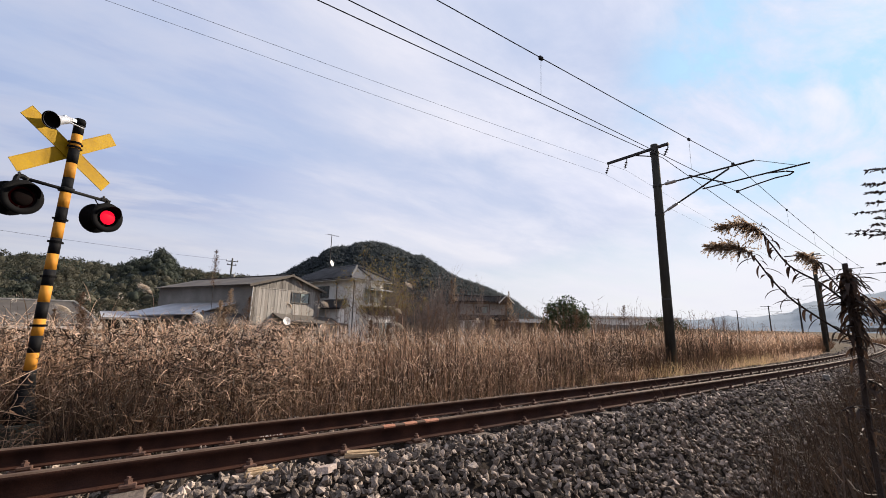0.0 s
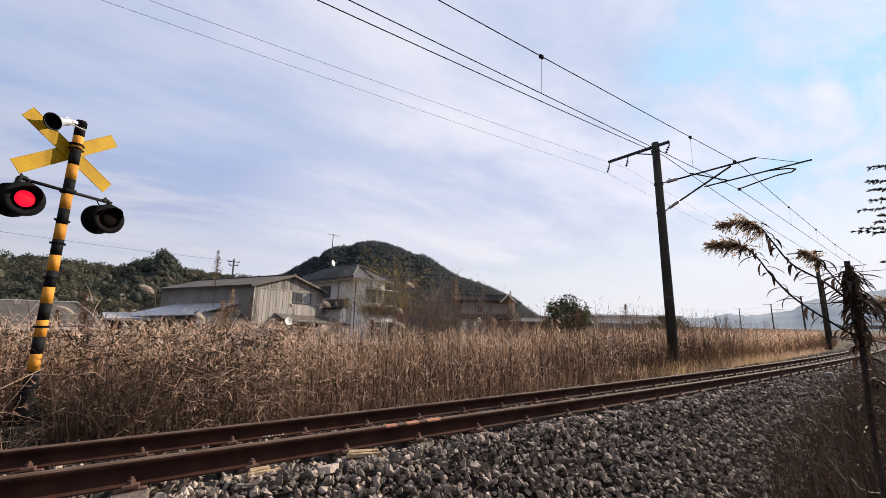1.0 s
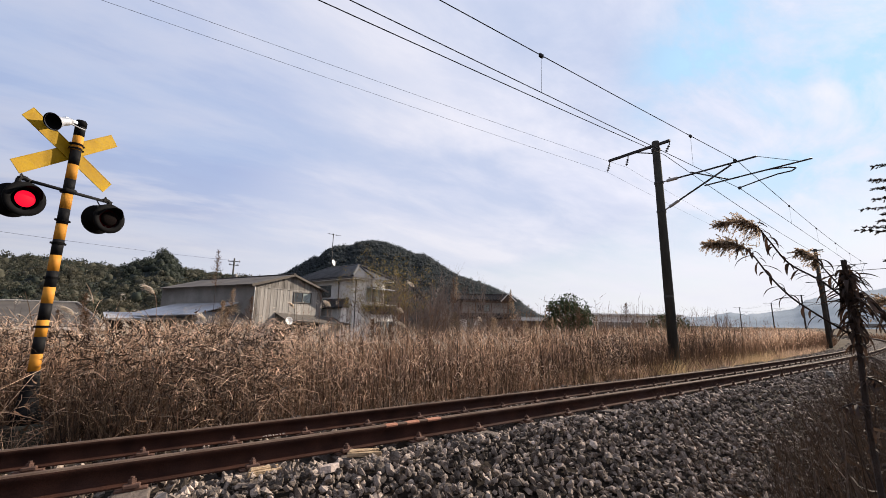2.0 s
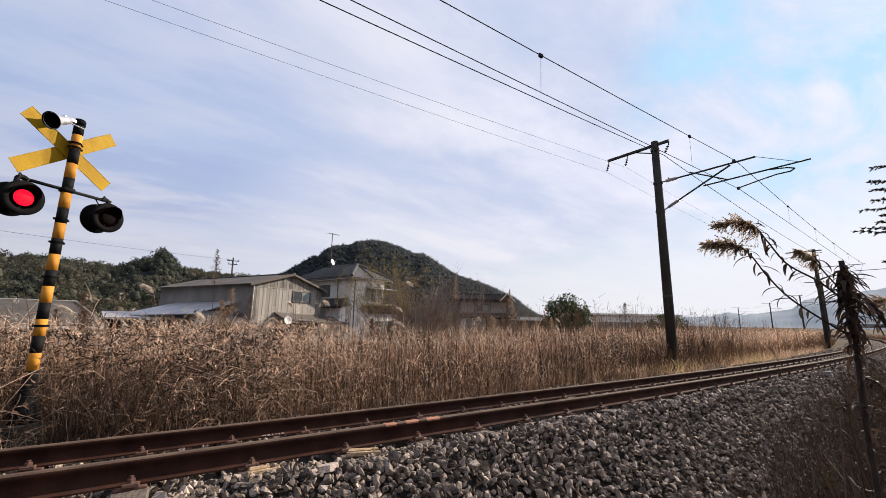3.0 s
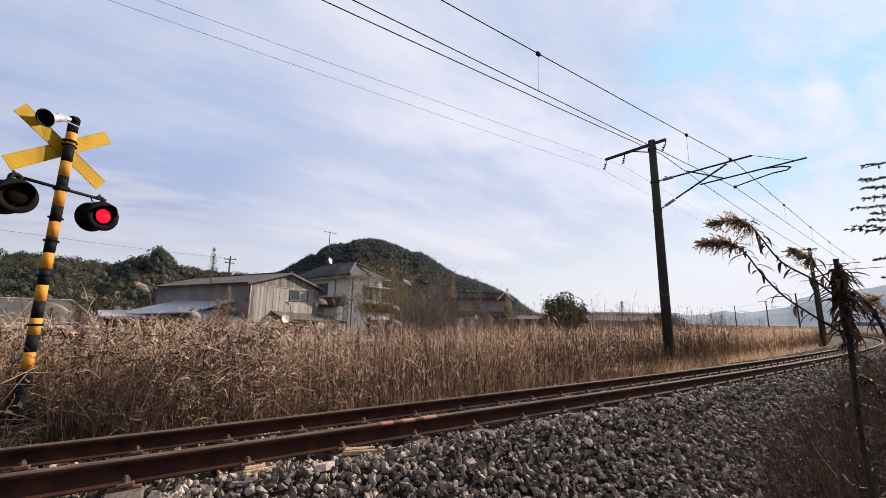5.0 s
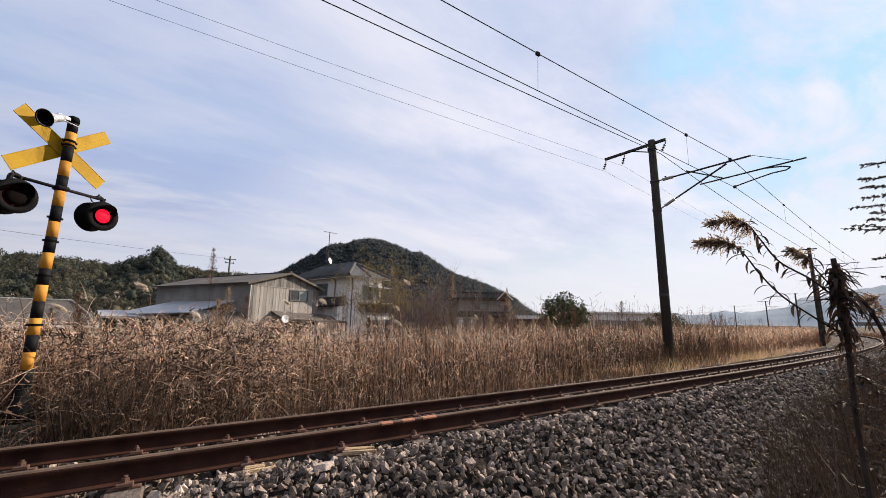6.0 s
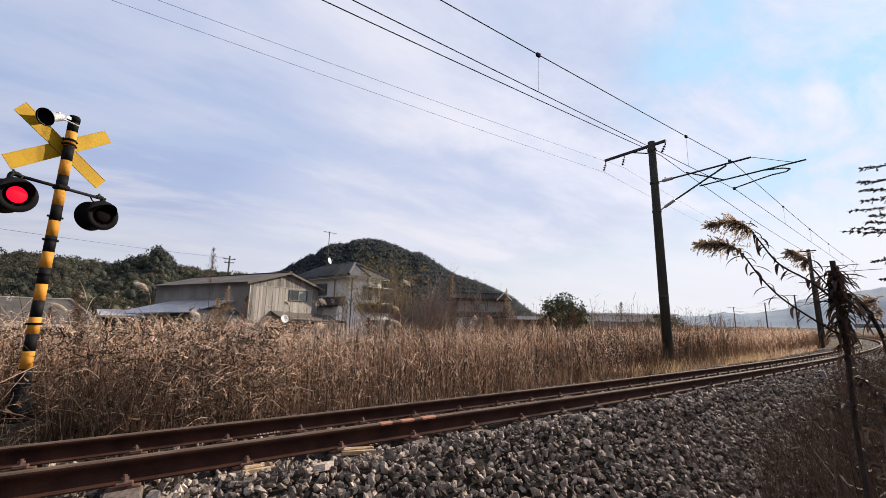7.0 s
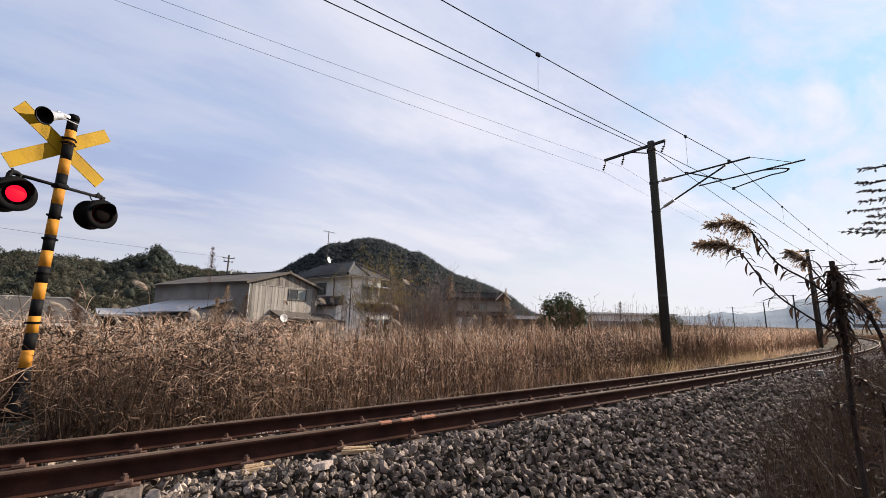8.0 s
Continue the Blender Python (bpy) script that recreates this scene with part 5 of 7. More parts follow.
def reed_field():
    rs = np.random.RandomState(17)

    def zone(s0, s1, v0, v1, dens):
        n = int((s1 - s0) * (v1 - v0) * dens)
        s, v = rs.uniform(s0, s1, n), rs.uniform(v0, v1, n)
        return s, v

    S, Vv = [], []
    for z in ((-9, 4, 2.2, 4.2, 110), (4, 12, 2.3, 4.4, 135), (12, 24, 3.0, 5.4, 100), (-14, 24, 4.2, 9.0, 38), (24, 50, 3.4, 8, 60), (-24, 60, 9, 20, 13), (50, 130, 3.6, 12, 14), (20, 120, 12, 30, 5), (30, 140, -40, -7, 3)):
        s, v = zone(*z)
        S.append(s)
        Vv.append(v)
    s, v = np.concatenate(S), np.concatenate(Vv)
    # patchy edge and heights
    pn = np.array([noise.noise(Vector((a * 0.5, b * 0.5, 2))) for a, b in zip(s, v)])
    pl = np.array([noise.noise(Vector((a * 0.17, b * 0.17, 9))) for a, b in zip(s, v)])
    keep = ((v < -5) | (v > 2.35 + 0.5 * pn + np.clip((s - 8) * 0.06, 0, 0.8))) & ~((np.abs(s + 1.3) < 0.22) & (v < 3.0))
    s, v, pn, pl = s[keep], v[keep], pn[keep], pl[keep]
    P = np.array([arc(a, b, 0) for a, b in zip(s, v)])
    P[:, 2] = ground_z(P[:, 0], P[:, 1]) - 0.03
    n = len(s)
    edge = np.where(v < 0, 0.7, np.clip((v - 2.0) / 1.6, 0.35, 1))
    topz = 0.78 + 0.28 * pn + 0.30 * pl - 0.24 * np.clip((s - 3) / 5, 0, 1)
    h = (topz - P[:, 2]) * edge * rs.uniform(0.62, 1.06, n)
    tall = rs.uniform(0, 1, n) < 0.03
    h[tall] *= rs.uniform(1.05, 1.3, tall.sum())
    lean = rs.normal(size=(n, 3)) * np.array((0.07, 0.07, 0))
    lean[:, 0] -= 0.07
    up = np.stack((lean[:, 0] * h, lean[:, 1] * h, h), -1)
    bend = rs.normal(size=(n, 3)) * 0.06 * h[:, None]
    bend[:, 2] = -0.06 * h
    far = np.clip(np.hypot(P[:, 0], P[:, 1] + 4) / 9, 1, 5)
    stuff("reed_stalks", *ribbons(P, up, bend, 0.011 * far ** 0.6 * rs.uniform(0.5, 1.6, n), 3), M_STALK, "dense stand of dry straw-brown reed stalks", "reeds")
    # blades off the stalks
    reps = np.where(rs.uniform(0, 1, n) < 0.7, 1, 0) * (far < 4.5) + 1
    i = np.repeat(np.arange(n), reps)
    m = len(i)
    t = 1 - rs.uniform(0.02, 0.85, m) ** 1.4
    b0 = P[i] + up[i] * t[:, None] + bend[i] * (t * t)[:, None]
    a = rs.uniform(0, 2 * np.pi, m)
    ln = rs.uniform(0.22, 0.60, m) * np.clip(h[i], 0.4, 1.6) / 1.5
    bu = np.stack((np.cos(a) * ln * 0.32, np.sin(a) * ln * 0.32, ln * rs.uniform(0.6, 1.2, m)), -1)
    bb = np.stack((np.cos(a) * ln * 0.2, np.sin(a) * ln * 0.2, -ln * rs.uniform(0.0, 1.0, m) ** 1.6 * 1.2), -1)
    stuff("reed_blades", *ribbons(b0, bu, bb, 0.0155 * far[i] ** 0.45 * rs.uniform(0.5, 1.5, m), 3), M_BLADE, "dry curling straw-coloured reed blades", "reeds")
    # loose feathery heads
    j = np.nonzero((rs.uniform(0, 1, n) < np.where(s < 3, 0.15, 0.07)) & (h > 1.05) & (far < 4.5))[0]
    base = P[j] + up[j] + bend[j]
    q = np.repeat(np.arange(len(j)), 26)
    tt = rs.uniform(0, 1, len(q))
    dr = np.stack((-0.10 + rs.normal(size=len(j)) * 0.05, rs.normal(size=len(j)) * 0.05, np.full(len(j), 0.16)), -1)
    hb = base[q] + dr[q] * tt[:, None]
    hu = rs.normal(size=(len(q), 3)) * 0.02 + np.array((-0.03, 0, 0.015))
    hu *= (1.2 - tt)[:, None]
    stuff("reed_heads", *ribbons(hb, hu, np.array((-0.02, 0, -0.02)) * np.ones((len(q), 1)), 0.008 * np.ones(len(q)) * far[j][q] ** 0.6, 2), M_PLUME, "pale feathery seed heads of the reeds", "reeds")


reed_field()


def tangle():
    """Dry creepers and bent stems heaped over the reeds by the crossing, and low straw along the bed."""
    rs = np.random.RandomState(31)
    n = 3600
    s, v = -8 + 10.5 * rs.uniform(0, 1, n) ** 0.9, 2.3 + rs.uniform(0, 1, n) ** 1.5 * 4.5
    P = np.array([arc(a, b, 0) for a, b in zip(s, v)])
    hump = np.array([noise.noise(Vector((a * 0.8, b * 0.8, 4))) for a, b in zip(s, v)])
    g = ground_z(P[:, 0], P[:, 1])
    P[:, 2] = g + rs.uniform(0.1, 1.0, n) * (1.35 + 0.5 * hump) * np.clip((v - 2.0) / 1.2, 0.25, 1)
    a = rs.uniform(0, 2 * np.pi, n)
    ln = rs.uniform(0.15, 0.7, n)
    up = np.stack((np.cos(a) * ln, np.sin(a) * ln, ln * rs.uniform(-0.3, 0.8, n)), -1)
    bend = np.stack((rs.normal(size=n) * 0.2, rs.normal(size=n) * 0.2, -ln * rs.uniform(0.1, 0.9, n)), -1)
    stuff("dry_creepers", *ribbons(P, up, bend, rs.uniform(0.004, 0.011, n), 4), M_BLADE, "tangled dry creeper stems over the reeds", "creepers")
    # curled dead leaves
    n2 = 9000
    k = rs.randint(0, n, n2)
    Q = P[k] + rs.normal(size=(n2, 3)) * 0.16
    u2 = rs.normal(size=(n2, 3)) * 0.035
    stuff("dead_leaves", *ribbons(Q, u2, rs.normal(size=(n2, 3)) * 0.02, rs.uniform(0.012, 0.035, n2), 2), M_BROWN, "curled brown dead leaves caught in the creepers", "leaves")
    # undergrowth low among the reeds, dark so that its colour stands for shade
    n4 = 17000
    s, v = np.concatenate((rs.uniform(-9, 24, 8500), rs.uniform(-6, 0, 4500), rs.uniform(10, 48, 4000))), 2.05 + rs.uniform(0, 1, n4) * 1.9
    v = np.where((np.abs(s + 1.3) < 0.3) & (v < 2.95), v + 0.95, v)
    v += np.clip((s - 8) * 0.06, 0, 0.8)
    Q = np.array([arc(a, b, 0) for a, b in zip(s, v)])
    Q[:, 2] = ground_z(Q[:, 0], Q[:, 1]) - 0.02
    h = rs.uniform(0.25, 1.0, n4) * np.clip((v - 1.7) / 1.0, 0.25, 1)
    far = np.clip(np.hypot(Q[:, 0], Q[:, 1] + 4) / 9, 1, 3)
    up = np.stack((rs.normal(size=n4) * 0.22 * h, rs.normal(size=n4) * 0.22 * h, h), -1)
    stuff("undergrowth", *ribbons(Q, up, rs.normal(size=(n4, 3)) * 0.10, 0.007 * far * rs.uniform(0.6, 1.5, n4), 3), M_BROWN, "dark red-brown dead stems low among the reeds", "undergrowth")
    # front rank by the signal, coloured near-black as shade under the tangle
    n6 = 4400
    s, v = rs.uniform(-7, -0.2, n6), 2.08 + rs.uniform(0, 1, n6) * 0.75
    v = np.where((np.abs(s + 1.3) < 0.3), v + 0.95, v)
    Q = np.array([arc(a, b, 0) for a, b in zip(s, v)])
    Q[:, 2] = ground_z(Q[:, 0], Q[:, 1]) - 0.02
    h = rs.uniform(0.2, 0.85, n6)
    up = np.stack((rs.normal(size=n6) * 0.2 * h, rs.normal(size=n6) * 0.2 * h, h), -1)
    stuff("undergrowth", *ribbons(Q, up, rs.normal(size=(n6, 3)) * 0.1, 0.008 * rs.uniform(0.5, 1.5, n6), 3), M_DARKWEED_SHADE, "dark withered stems along the foot of the reeds", "undergrowth")
    # tall thin dead stems over the reeds
    n7 = 620
    s, v = np.concatenate((rs.uniform(3, 26, 420), rs.uniform(14, 48, 200))), rs.uniform(3.6, 9, n7)
    Q = np.array([arc(a, b, 0) for a, b in zip(s, v)])
    Q[:, 2] = ground_z(Q[:, 0], Q[:, 1]) - 0.02
    h = rs.uniform(1.9, 2.9, n7) - 0.5 * (v < 5)
    up = np.stack((rs.normal(size=n7) * 0.05 * h, rs.normal(size=n7) * 0.05 * h, h), -1)
    bd = rs.normal(size=(n7, 3)) * 0.12
    stuff("tall_stems", *ribbons(Q, up, bd, 0.022 * rs.uniform(0.6, 1.3, n7), 4), M_BROWN, "tall thin dead stems rising over the reeds", "weeds")
    k = np.repeat(np.arange(n7), 9)
    t = rs.uniform(0.5, 1.0, len(k))
    b0 = Q[k] + up[k] * t[:, None] + bd[k] * (t * t)[:, None]
    tw = rs.normal(size=b0.shape) * 0.10
    tw[:, 2] = np.abs(tw[:, 2]) + 0.05
    stuff("side_twigs", *ribbons(b0, tw, tw * 0.0, np.full(len(k), 0.012), 2), M_BROWN, "short dry side twigs of the dead stems", "weeds")
    # low straw at the foot of the bank
    n3 = 9000
    s, v = rs.uniform(-6, 40, n3), 1.95 + rs.uniform(0, 1, n3) ** 0.8 * 1.5
    v += np.clip((s - 6) * 0.03, 0, 0.5)
    P = np.array([arc(a, b, 0) for a, b in zip(s, v)])
    P[:, 2] = ground_z(P[:, 0], P[:, 1]) - 0.01
    h = rs.uniform(0.08, 0.38, n3) * np.clip((v - 1.6), 0.2, 1)
    far = np.clip(np.hypot(P[:, 0], P[:, 1] + 4) / 8, 1, 4)
    up = np.stack((rs.normal(size=n3) * 0.4 * h, rs.normal(size=n3) * 0.4 * h, h), -1)
    stuff("low_straw", *ribbons(P, up, rs.normal(size=(n3, 3)) * 0.08, 0.006 * far, 2), M_BLADE, "low pale straw beside the ballast", "grass")


tangle()


# paler than the reed blades: sun highlights painted as colour
M_STRAW = leafy("highlight_straw", (0.52, 0.355, 0.245), (0.80, 0.60, 0.45), 0.5, 0.5, 0.4)


def reed_front():
    """The front of the reed bed: dark upright stems, pale curling leaves with sun painted in, broken stems, matted
    heaps of painted shade by the crossing.
    """
    rs = np.random.RandomState(63)

    def at(s, v):
        q = np.array([arc(a, b, 0) for a, b in zip(s, v)])
        q[:, 2] = ground_z(q[:, 0], q[:, 1]) - 0.02
        return q

    def clear(s, v):
        return np.where((np.abs(s + 1.3) < 0.3) & (v < 3.0), v + 0.95, v)

    def inset(s):
        return np.clip((s - 8) * 0.06, 0, 0.8)

    # dark stems
    n = 5200
    s = np.concatenate((rs.uniform(0.5, 22, 3900), rs.uniform(-7, 0.5, 1300)))
    v = clear(s, 2.35 + rs.uniform(0, 1, n) ** 1.3 * 2.0 + inset(s))
    P = at(s, v)
    bunch = np.array([noise.noise(Vector((a * 1.1, b * 1.1, 21))) for a, b in zip(s, v)])
    h = (0.88 - P[:, 2]) * rs.uniform(0.45, 1.08, n) * np.clip((v - 1.8) / 1.0, 0.4, 1)
    keep = bunch > -0.12
    P, h, s = P[keep], h[keep], s[keep]
    n = len(h)
    far = np.clip(np.hypot(P[:, 0], P[:, 1] + 4) / 9, 1, 3)
    up = np.stack((rs.normal(size=n) * 0.06 * h, rs.normal(size=n) * 0.06 * h, h), -1)
    stuff("dark_stems", *ribbons(P, up, rs.normal(size=(n, 3)) * 0.05 * h[:, None], 0.0105 * far ** 0.7 * rs.uniform(0.6, 1.5, n), 3), M_DARKWEED_SHADE, "dark red-brown upright stems among the reeds", "reeds")
    # curled leaves, their sunlit highlights put into a pale straw colour
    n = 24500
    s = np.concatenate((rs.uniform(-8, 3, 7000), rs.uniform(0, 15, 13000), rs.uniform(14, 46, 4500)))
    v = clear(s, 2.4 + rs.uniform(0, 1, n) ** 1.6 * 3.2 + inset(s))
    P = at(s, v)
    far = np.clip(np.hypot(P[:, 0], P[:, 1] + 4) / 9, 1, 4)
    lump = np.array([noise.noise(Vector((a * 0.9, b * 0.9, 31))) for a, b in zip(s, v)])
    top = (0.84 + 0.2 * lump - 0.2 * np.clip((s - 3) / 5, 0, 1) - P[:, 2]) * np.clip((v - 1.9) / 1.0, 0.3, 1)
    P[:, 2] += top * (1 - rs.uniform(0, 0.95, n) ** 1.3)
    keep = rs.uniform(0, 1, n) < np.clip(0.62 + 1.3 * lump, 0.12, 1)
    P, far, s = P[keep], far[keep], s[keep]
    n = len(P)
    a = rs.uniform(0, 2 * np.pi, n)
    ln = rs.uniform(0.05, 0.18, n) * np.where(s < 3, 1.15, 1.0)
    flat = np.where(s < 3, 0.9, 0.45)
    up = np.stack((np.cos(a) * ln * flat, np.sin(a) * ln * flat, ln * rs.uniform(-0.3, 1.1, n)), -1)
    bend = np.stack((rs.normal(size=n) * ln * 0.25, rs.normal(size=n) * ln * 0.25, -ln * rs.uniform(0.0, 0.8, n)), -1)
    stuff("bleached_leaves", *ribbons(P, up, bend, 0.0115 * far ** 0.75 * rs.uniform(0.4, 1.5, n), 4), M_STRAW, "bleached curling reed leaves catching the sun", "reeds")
    # long snapped stems lying across the bed
    n = 300
    s = np.concatenate((rs.uniform(-7, 3, 240), rs.uniform(3, 16, 60)))
    v = clear(s, 2.4 + rs.uniform(0, 1, n) ** 1.3 * 2.6 + inset(s))
    P = at(s, v)
    P[:, 2] += rs.uniform(0.35, 1.25, n)
    a = rs.normal(size=n) * 0.5 + rs.choice([0, np.pi], n)
    ln = rs.uniform(0.3, 0.8, n)
    up = np.stack((np.cos(a) * ln, np.sin(a) * ln * 0.5, ln * rs.uniform(-0.5, 0.6, n)), -1)
    stuff("broken_stems", *ribbons(P, up, rs.normal(size=(n, 3)) * 0.07, rs.uniform(0.006, 0.012, n), 4), M_STRAW, "pale snapped stems lying across the reeds", "reeds")
    # matted leaves deep in the heap by the crossing, their dark colour painting shade, and fluffy seed tufts on it
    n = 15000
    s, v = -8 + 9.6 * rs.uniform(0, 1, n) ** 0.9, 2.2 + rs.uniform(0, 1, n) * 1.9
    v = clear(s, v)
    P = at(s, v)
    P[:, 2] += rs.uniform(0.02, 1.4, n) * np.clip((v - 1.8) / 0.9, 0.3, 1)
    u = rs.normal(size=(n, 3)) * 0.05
    stuff("matted_leaves", *ribbons(P, u, rs.normal(size=(n, 3)) * 0.03, rs.uniform(0.010, 0.026, n), 2), M_DARKWEED_SHADE, "dark matted dead leaves under the reeds", "leaves")
    k = 150
    s, v = rs.uniform(-6, 4, k), 2.7 + rs.uniform(0, 1, k) * 2.5
    C = at(s, v)
    C[:, 2] += 1.45 + 0.25 * rs.normal(size=k)
    q = np.repeat(np.arange(k), 40)
    d = rs.normal(size=(len(q), 3))
    d /= np.linalg.norm(d, axis=1)[:, None]
    stuff("seed_tufts", *ribbons(C[q] + d * 0.022 * np.array((1, 1, 1.6)), d * 0.02, d * 0.0 + np.array((-0.006, 0, -0.004)), np.full(len(q), 0.005), 1), M_PLUME, "pale fluffy seed tufts over the reeds", "reeds")
    # tufts of yellow grass on the edge of the bed
    for x, y, w, m_ in ((9.4, 3.5, 1.1, 1100), (20.0, 3.9, 2.2, 1700), (13.0, 3.2, 0.8, 500)):
        B0 = np.stack((x + rs.normal(size=m_) * w, y + rs.normal(size=m_) * 0.35, np.zeros(m_)), -1)
        B0[:, 2] = ground_z(B0[:, 0], B0[:, 1]) - 0.02
        hh = rs.uniform(0.15, 0.5, m_)
        uu = np.stack((rs.normal(size=m_) * 0.35 * hh, rs.normal(size=m_) * 0.35 * hh, hh), -1)
        stuff("yellow_grass", *ribbons(B0, uu, rs.normal(size=B0.shape) * 0.06, rs.uniform(0.008, 0.018, m_), 3), M_GOLDGRASS, "tuft of pale yellow dry grass beside the track", "grass")


M_GOLDGRASS = leafy("yellow_dry_grass", (0.42, 0.30, 0.15), (0.58, 0.44, 0.25), 1.0, 0.4, 0.35)
reed_front()


def far_scrub():
    """Low brown scrub beyond the second pole, on both sides of the bend."""
    rs = np.random.RandomState(88)
    n = 16000
    s = np.concatenate((rs.uniform(34, 130, 9000), rs.uniform(18, 120, 7000)))
    v = np.concatenate((2.9 + rs.uniform(0, 1, 9000) ** 1.5 * 14, -2.9 - rs.uniform(0, 1, 7000) ** 1.5 * 16))
    P = np.array([arc(a, b, 0) for a, b in zip(s, v)])
    P[:, 2] = ground_z(P[:, 0], P[:, 1]) - 0.03
    h = rs.uniform(0.3, 1.25, n) * np.clip((np.abs(v) - 2.2) / 1.5, 0.3, 1) * np.where(v < 0, 0.75, 1)
    up = np.stack((rs.normal(size=n) * 0.3 * h, rs.normal(size=n) * 0.3 * h, h), -1)
    far = np.hypot(P[:, 0], P[:, 1] + 4)
    stuff("far_scrub", *ribbons(P, up, rs.normal(size=(n, 3)) * 0.15, 0.0011 * far * rs.uniform(0.6, 1.8, n), 2), M_BROWN, "low brown scrub along the bend of the line", "scrub")


far_scrub()


def camera_side_weeds():
    rs = np.random.RandomState(41)
    n = 8200
    x = rs.uniform(1.5, 14, n)
    y = -3.95 + x * rs.uniform(0.10, 0.34, n)
    v, s = aside(x, y)
    keep = (v < -1.9 + rs.normal(size=n) * 0.25)
    x, y, v = x[keep], y[keep], v[keep]
    n = len(x)
    P = np.stack((x, y, np.maximum(ground_z(x, y), np.interp(v, [-2.75, -1.75], [-0.76, -0.34])) - 0.02), -1)
    h = rs.uniform(0.15, 0.62, n) * np.clip((-v - 1.5) / 0.9, 0.25, 1.25)
    h *= np.where((y + 3.95 < 0.225 * x) & (rs.uniform(0, 1, n) < 0.6), 1.9, 1.0)
    up = np.stack((rs.normal(size=n) * 0.3 * h, rs.normal(size=n) * 0.3 * h, h), -1)
    stuff("dead_grass", *ribbons(P, up, rs.normal(size=(n, 3)) * 0.10, rs.uniform(0.003, 0.008, n), 3), M_DARKWEED_SHADE, "dark dead grass and stems below the ballast slope", "grass")
    n5 = 3600
    x5, y5 = rs.uniform(-10, 16, n5), -3.9 - rs.uniform(0, 1, n5) * 6
    k5 = np.hypot(x5, y5 + 3.95) > 0.8
    x5, y5 = x5[k5], y5[k5]
    P5 = np.stack((x5, y5, ground_z(x5, y5) - 0.01), -1)
    h5 = rs.uniform(0.05, 0.3, len(x5))
    u5 = np.stack((rs.normal(size=len(x5)) * 0.5 * h5, rs.normal(size=len(x5)) * 0.5 * h5, h5), -1)
    stuff("dead_grass", *ribbons(P5, u5, rs.normal(size=P5.shape) * 0.06, rs.uniform(0.004, 0.009, len(x5)), 2), M_BROWN, "short dead grass on the bare verge", "grass")
    i = rs.randint(0, n, 6500)
    Q = P[i] + up[i] * rs.uniform(0.1, 1, (len(i), 1)) + rs.normal(size=(len(i), 3)) * 0.03
    stuff("withered_leaves", *ribbons(Q, rs.normal(size=Q.shape) * 0.022, rs.normal(size=Q.shape) * 0.012, rs.uniform(0.008, 0.022, len(i)), 2), M_DARKWEED_SHADE, "withered dark leaves on the dead stems", "leaves")


camera_side_weeds()


def verge_thicket():
    """Tall dark dead weeds along the foot of the slope, thickening towards the bend."""
    rs = np.random.RandomState(92)
    n = 1500
    x = rs.uniform(2.4, 13, n)
    a = np.radians(77.5 + 7.5 * rs.uniform(0, 1, n) ** 0.7)
    y = -3.95 + x / np.tan(a)
    P = np.stack((x, y, ground_z(x, y) - 0.02), -1)
    h = rs.uniform(0.45, 1.25, n) * np.clip((np.degrees(a) - 76.0) / 3.5, 0.4, 1)
    up = np.stack((rs.normal(size=n) * 0.14 * h, rs.normal(size=n) * 0.14 * h, h), -1)
    bd = rs.normal(size=(n, 3)) * 0.08
    stuff("tall_dead_weeds", *ribbons(P, up, bd, rs.uniform(0.006, 0.011, n), 4), M_DARKWEED_SHADE, "tall dark dead weed stems below the ballast slope", "weeds")
    k = np.repeat(np.arange(n), 7)
    t = rs.uniform(0.3, 1.0, len(k))
    b0 = P[k] + up[k] * t[:, None] + bd[k] * (t * t)[:, None]
    d = rs.normal(size=b0.shape) * 0.05
    d[:, 2] -= 0.015
    stuff("weed_leaves", *ribbons(b0, d, rs.normal(size=b0.shape) * 0.025, rs.uniform(0.012, 0.024, len(k)), 2), M_DARKWEED_SHADE, "withered leaves on the tall dead weeds", "leaves")


verge_thicket()


def grow(rs, base, direction, length, radius, depth, out, leaves, spreadang, kids, droop=0.0):
    """A branching stem as a list of tapered segments."""
    p, d = Vector(base), Vector(direction).normalized()
    n = 5
    for k in range(n):
        q = p + d * (length / n)
        out.append((p.copy(), q.copy(), radius * (1 - 0.7 * k / n), radius * (1 - 0.7 * (k + 1) / n)))
        if depth > 0 and k > 0:
            for _ in range(kids):
                side = Vector(rs.normal(size=3)).normalized()
                nd = (d + side * spreadang).normalized()
                grow(rs, q, nd, length * rs.uniform(0.35, 0.6), max(radius * 0.55, 0.0045), depth - 1, out, leaves, spreadang, kids, droop)
        p = q
        d = (d + Vector(rs.normal(size=3)) * 0.09 + Vector((0, 0, -droop))).normalized()
    leaves.append(p.copy())


def segs_mesh(segs, sides=4):
    V, F = [], []
    for a, b, r0, r1 in segs:
        d = (b - a).normalized()
        x = d.orthogonal().normalized()
        y = d.cross(x)
        o = len(V)
        for p, r in ((a, r0), (b, r1)):
            for i in range(sides):
                t = 2 * math.pi * i / sides
                V.append(p + (x * math.cos(t) + y * math.sin(t)) * r)
        for i in range(sides):
            j = (i + 1) % sides
            F.append((o + i, o + j, o + sides + j, o + sides + i))
    return V, F


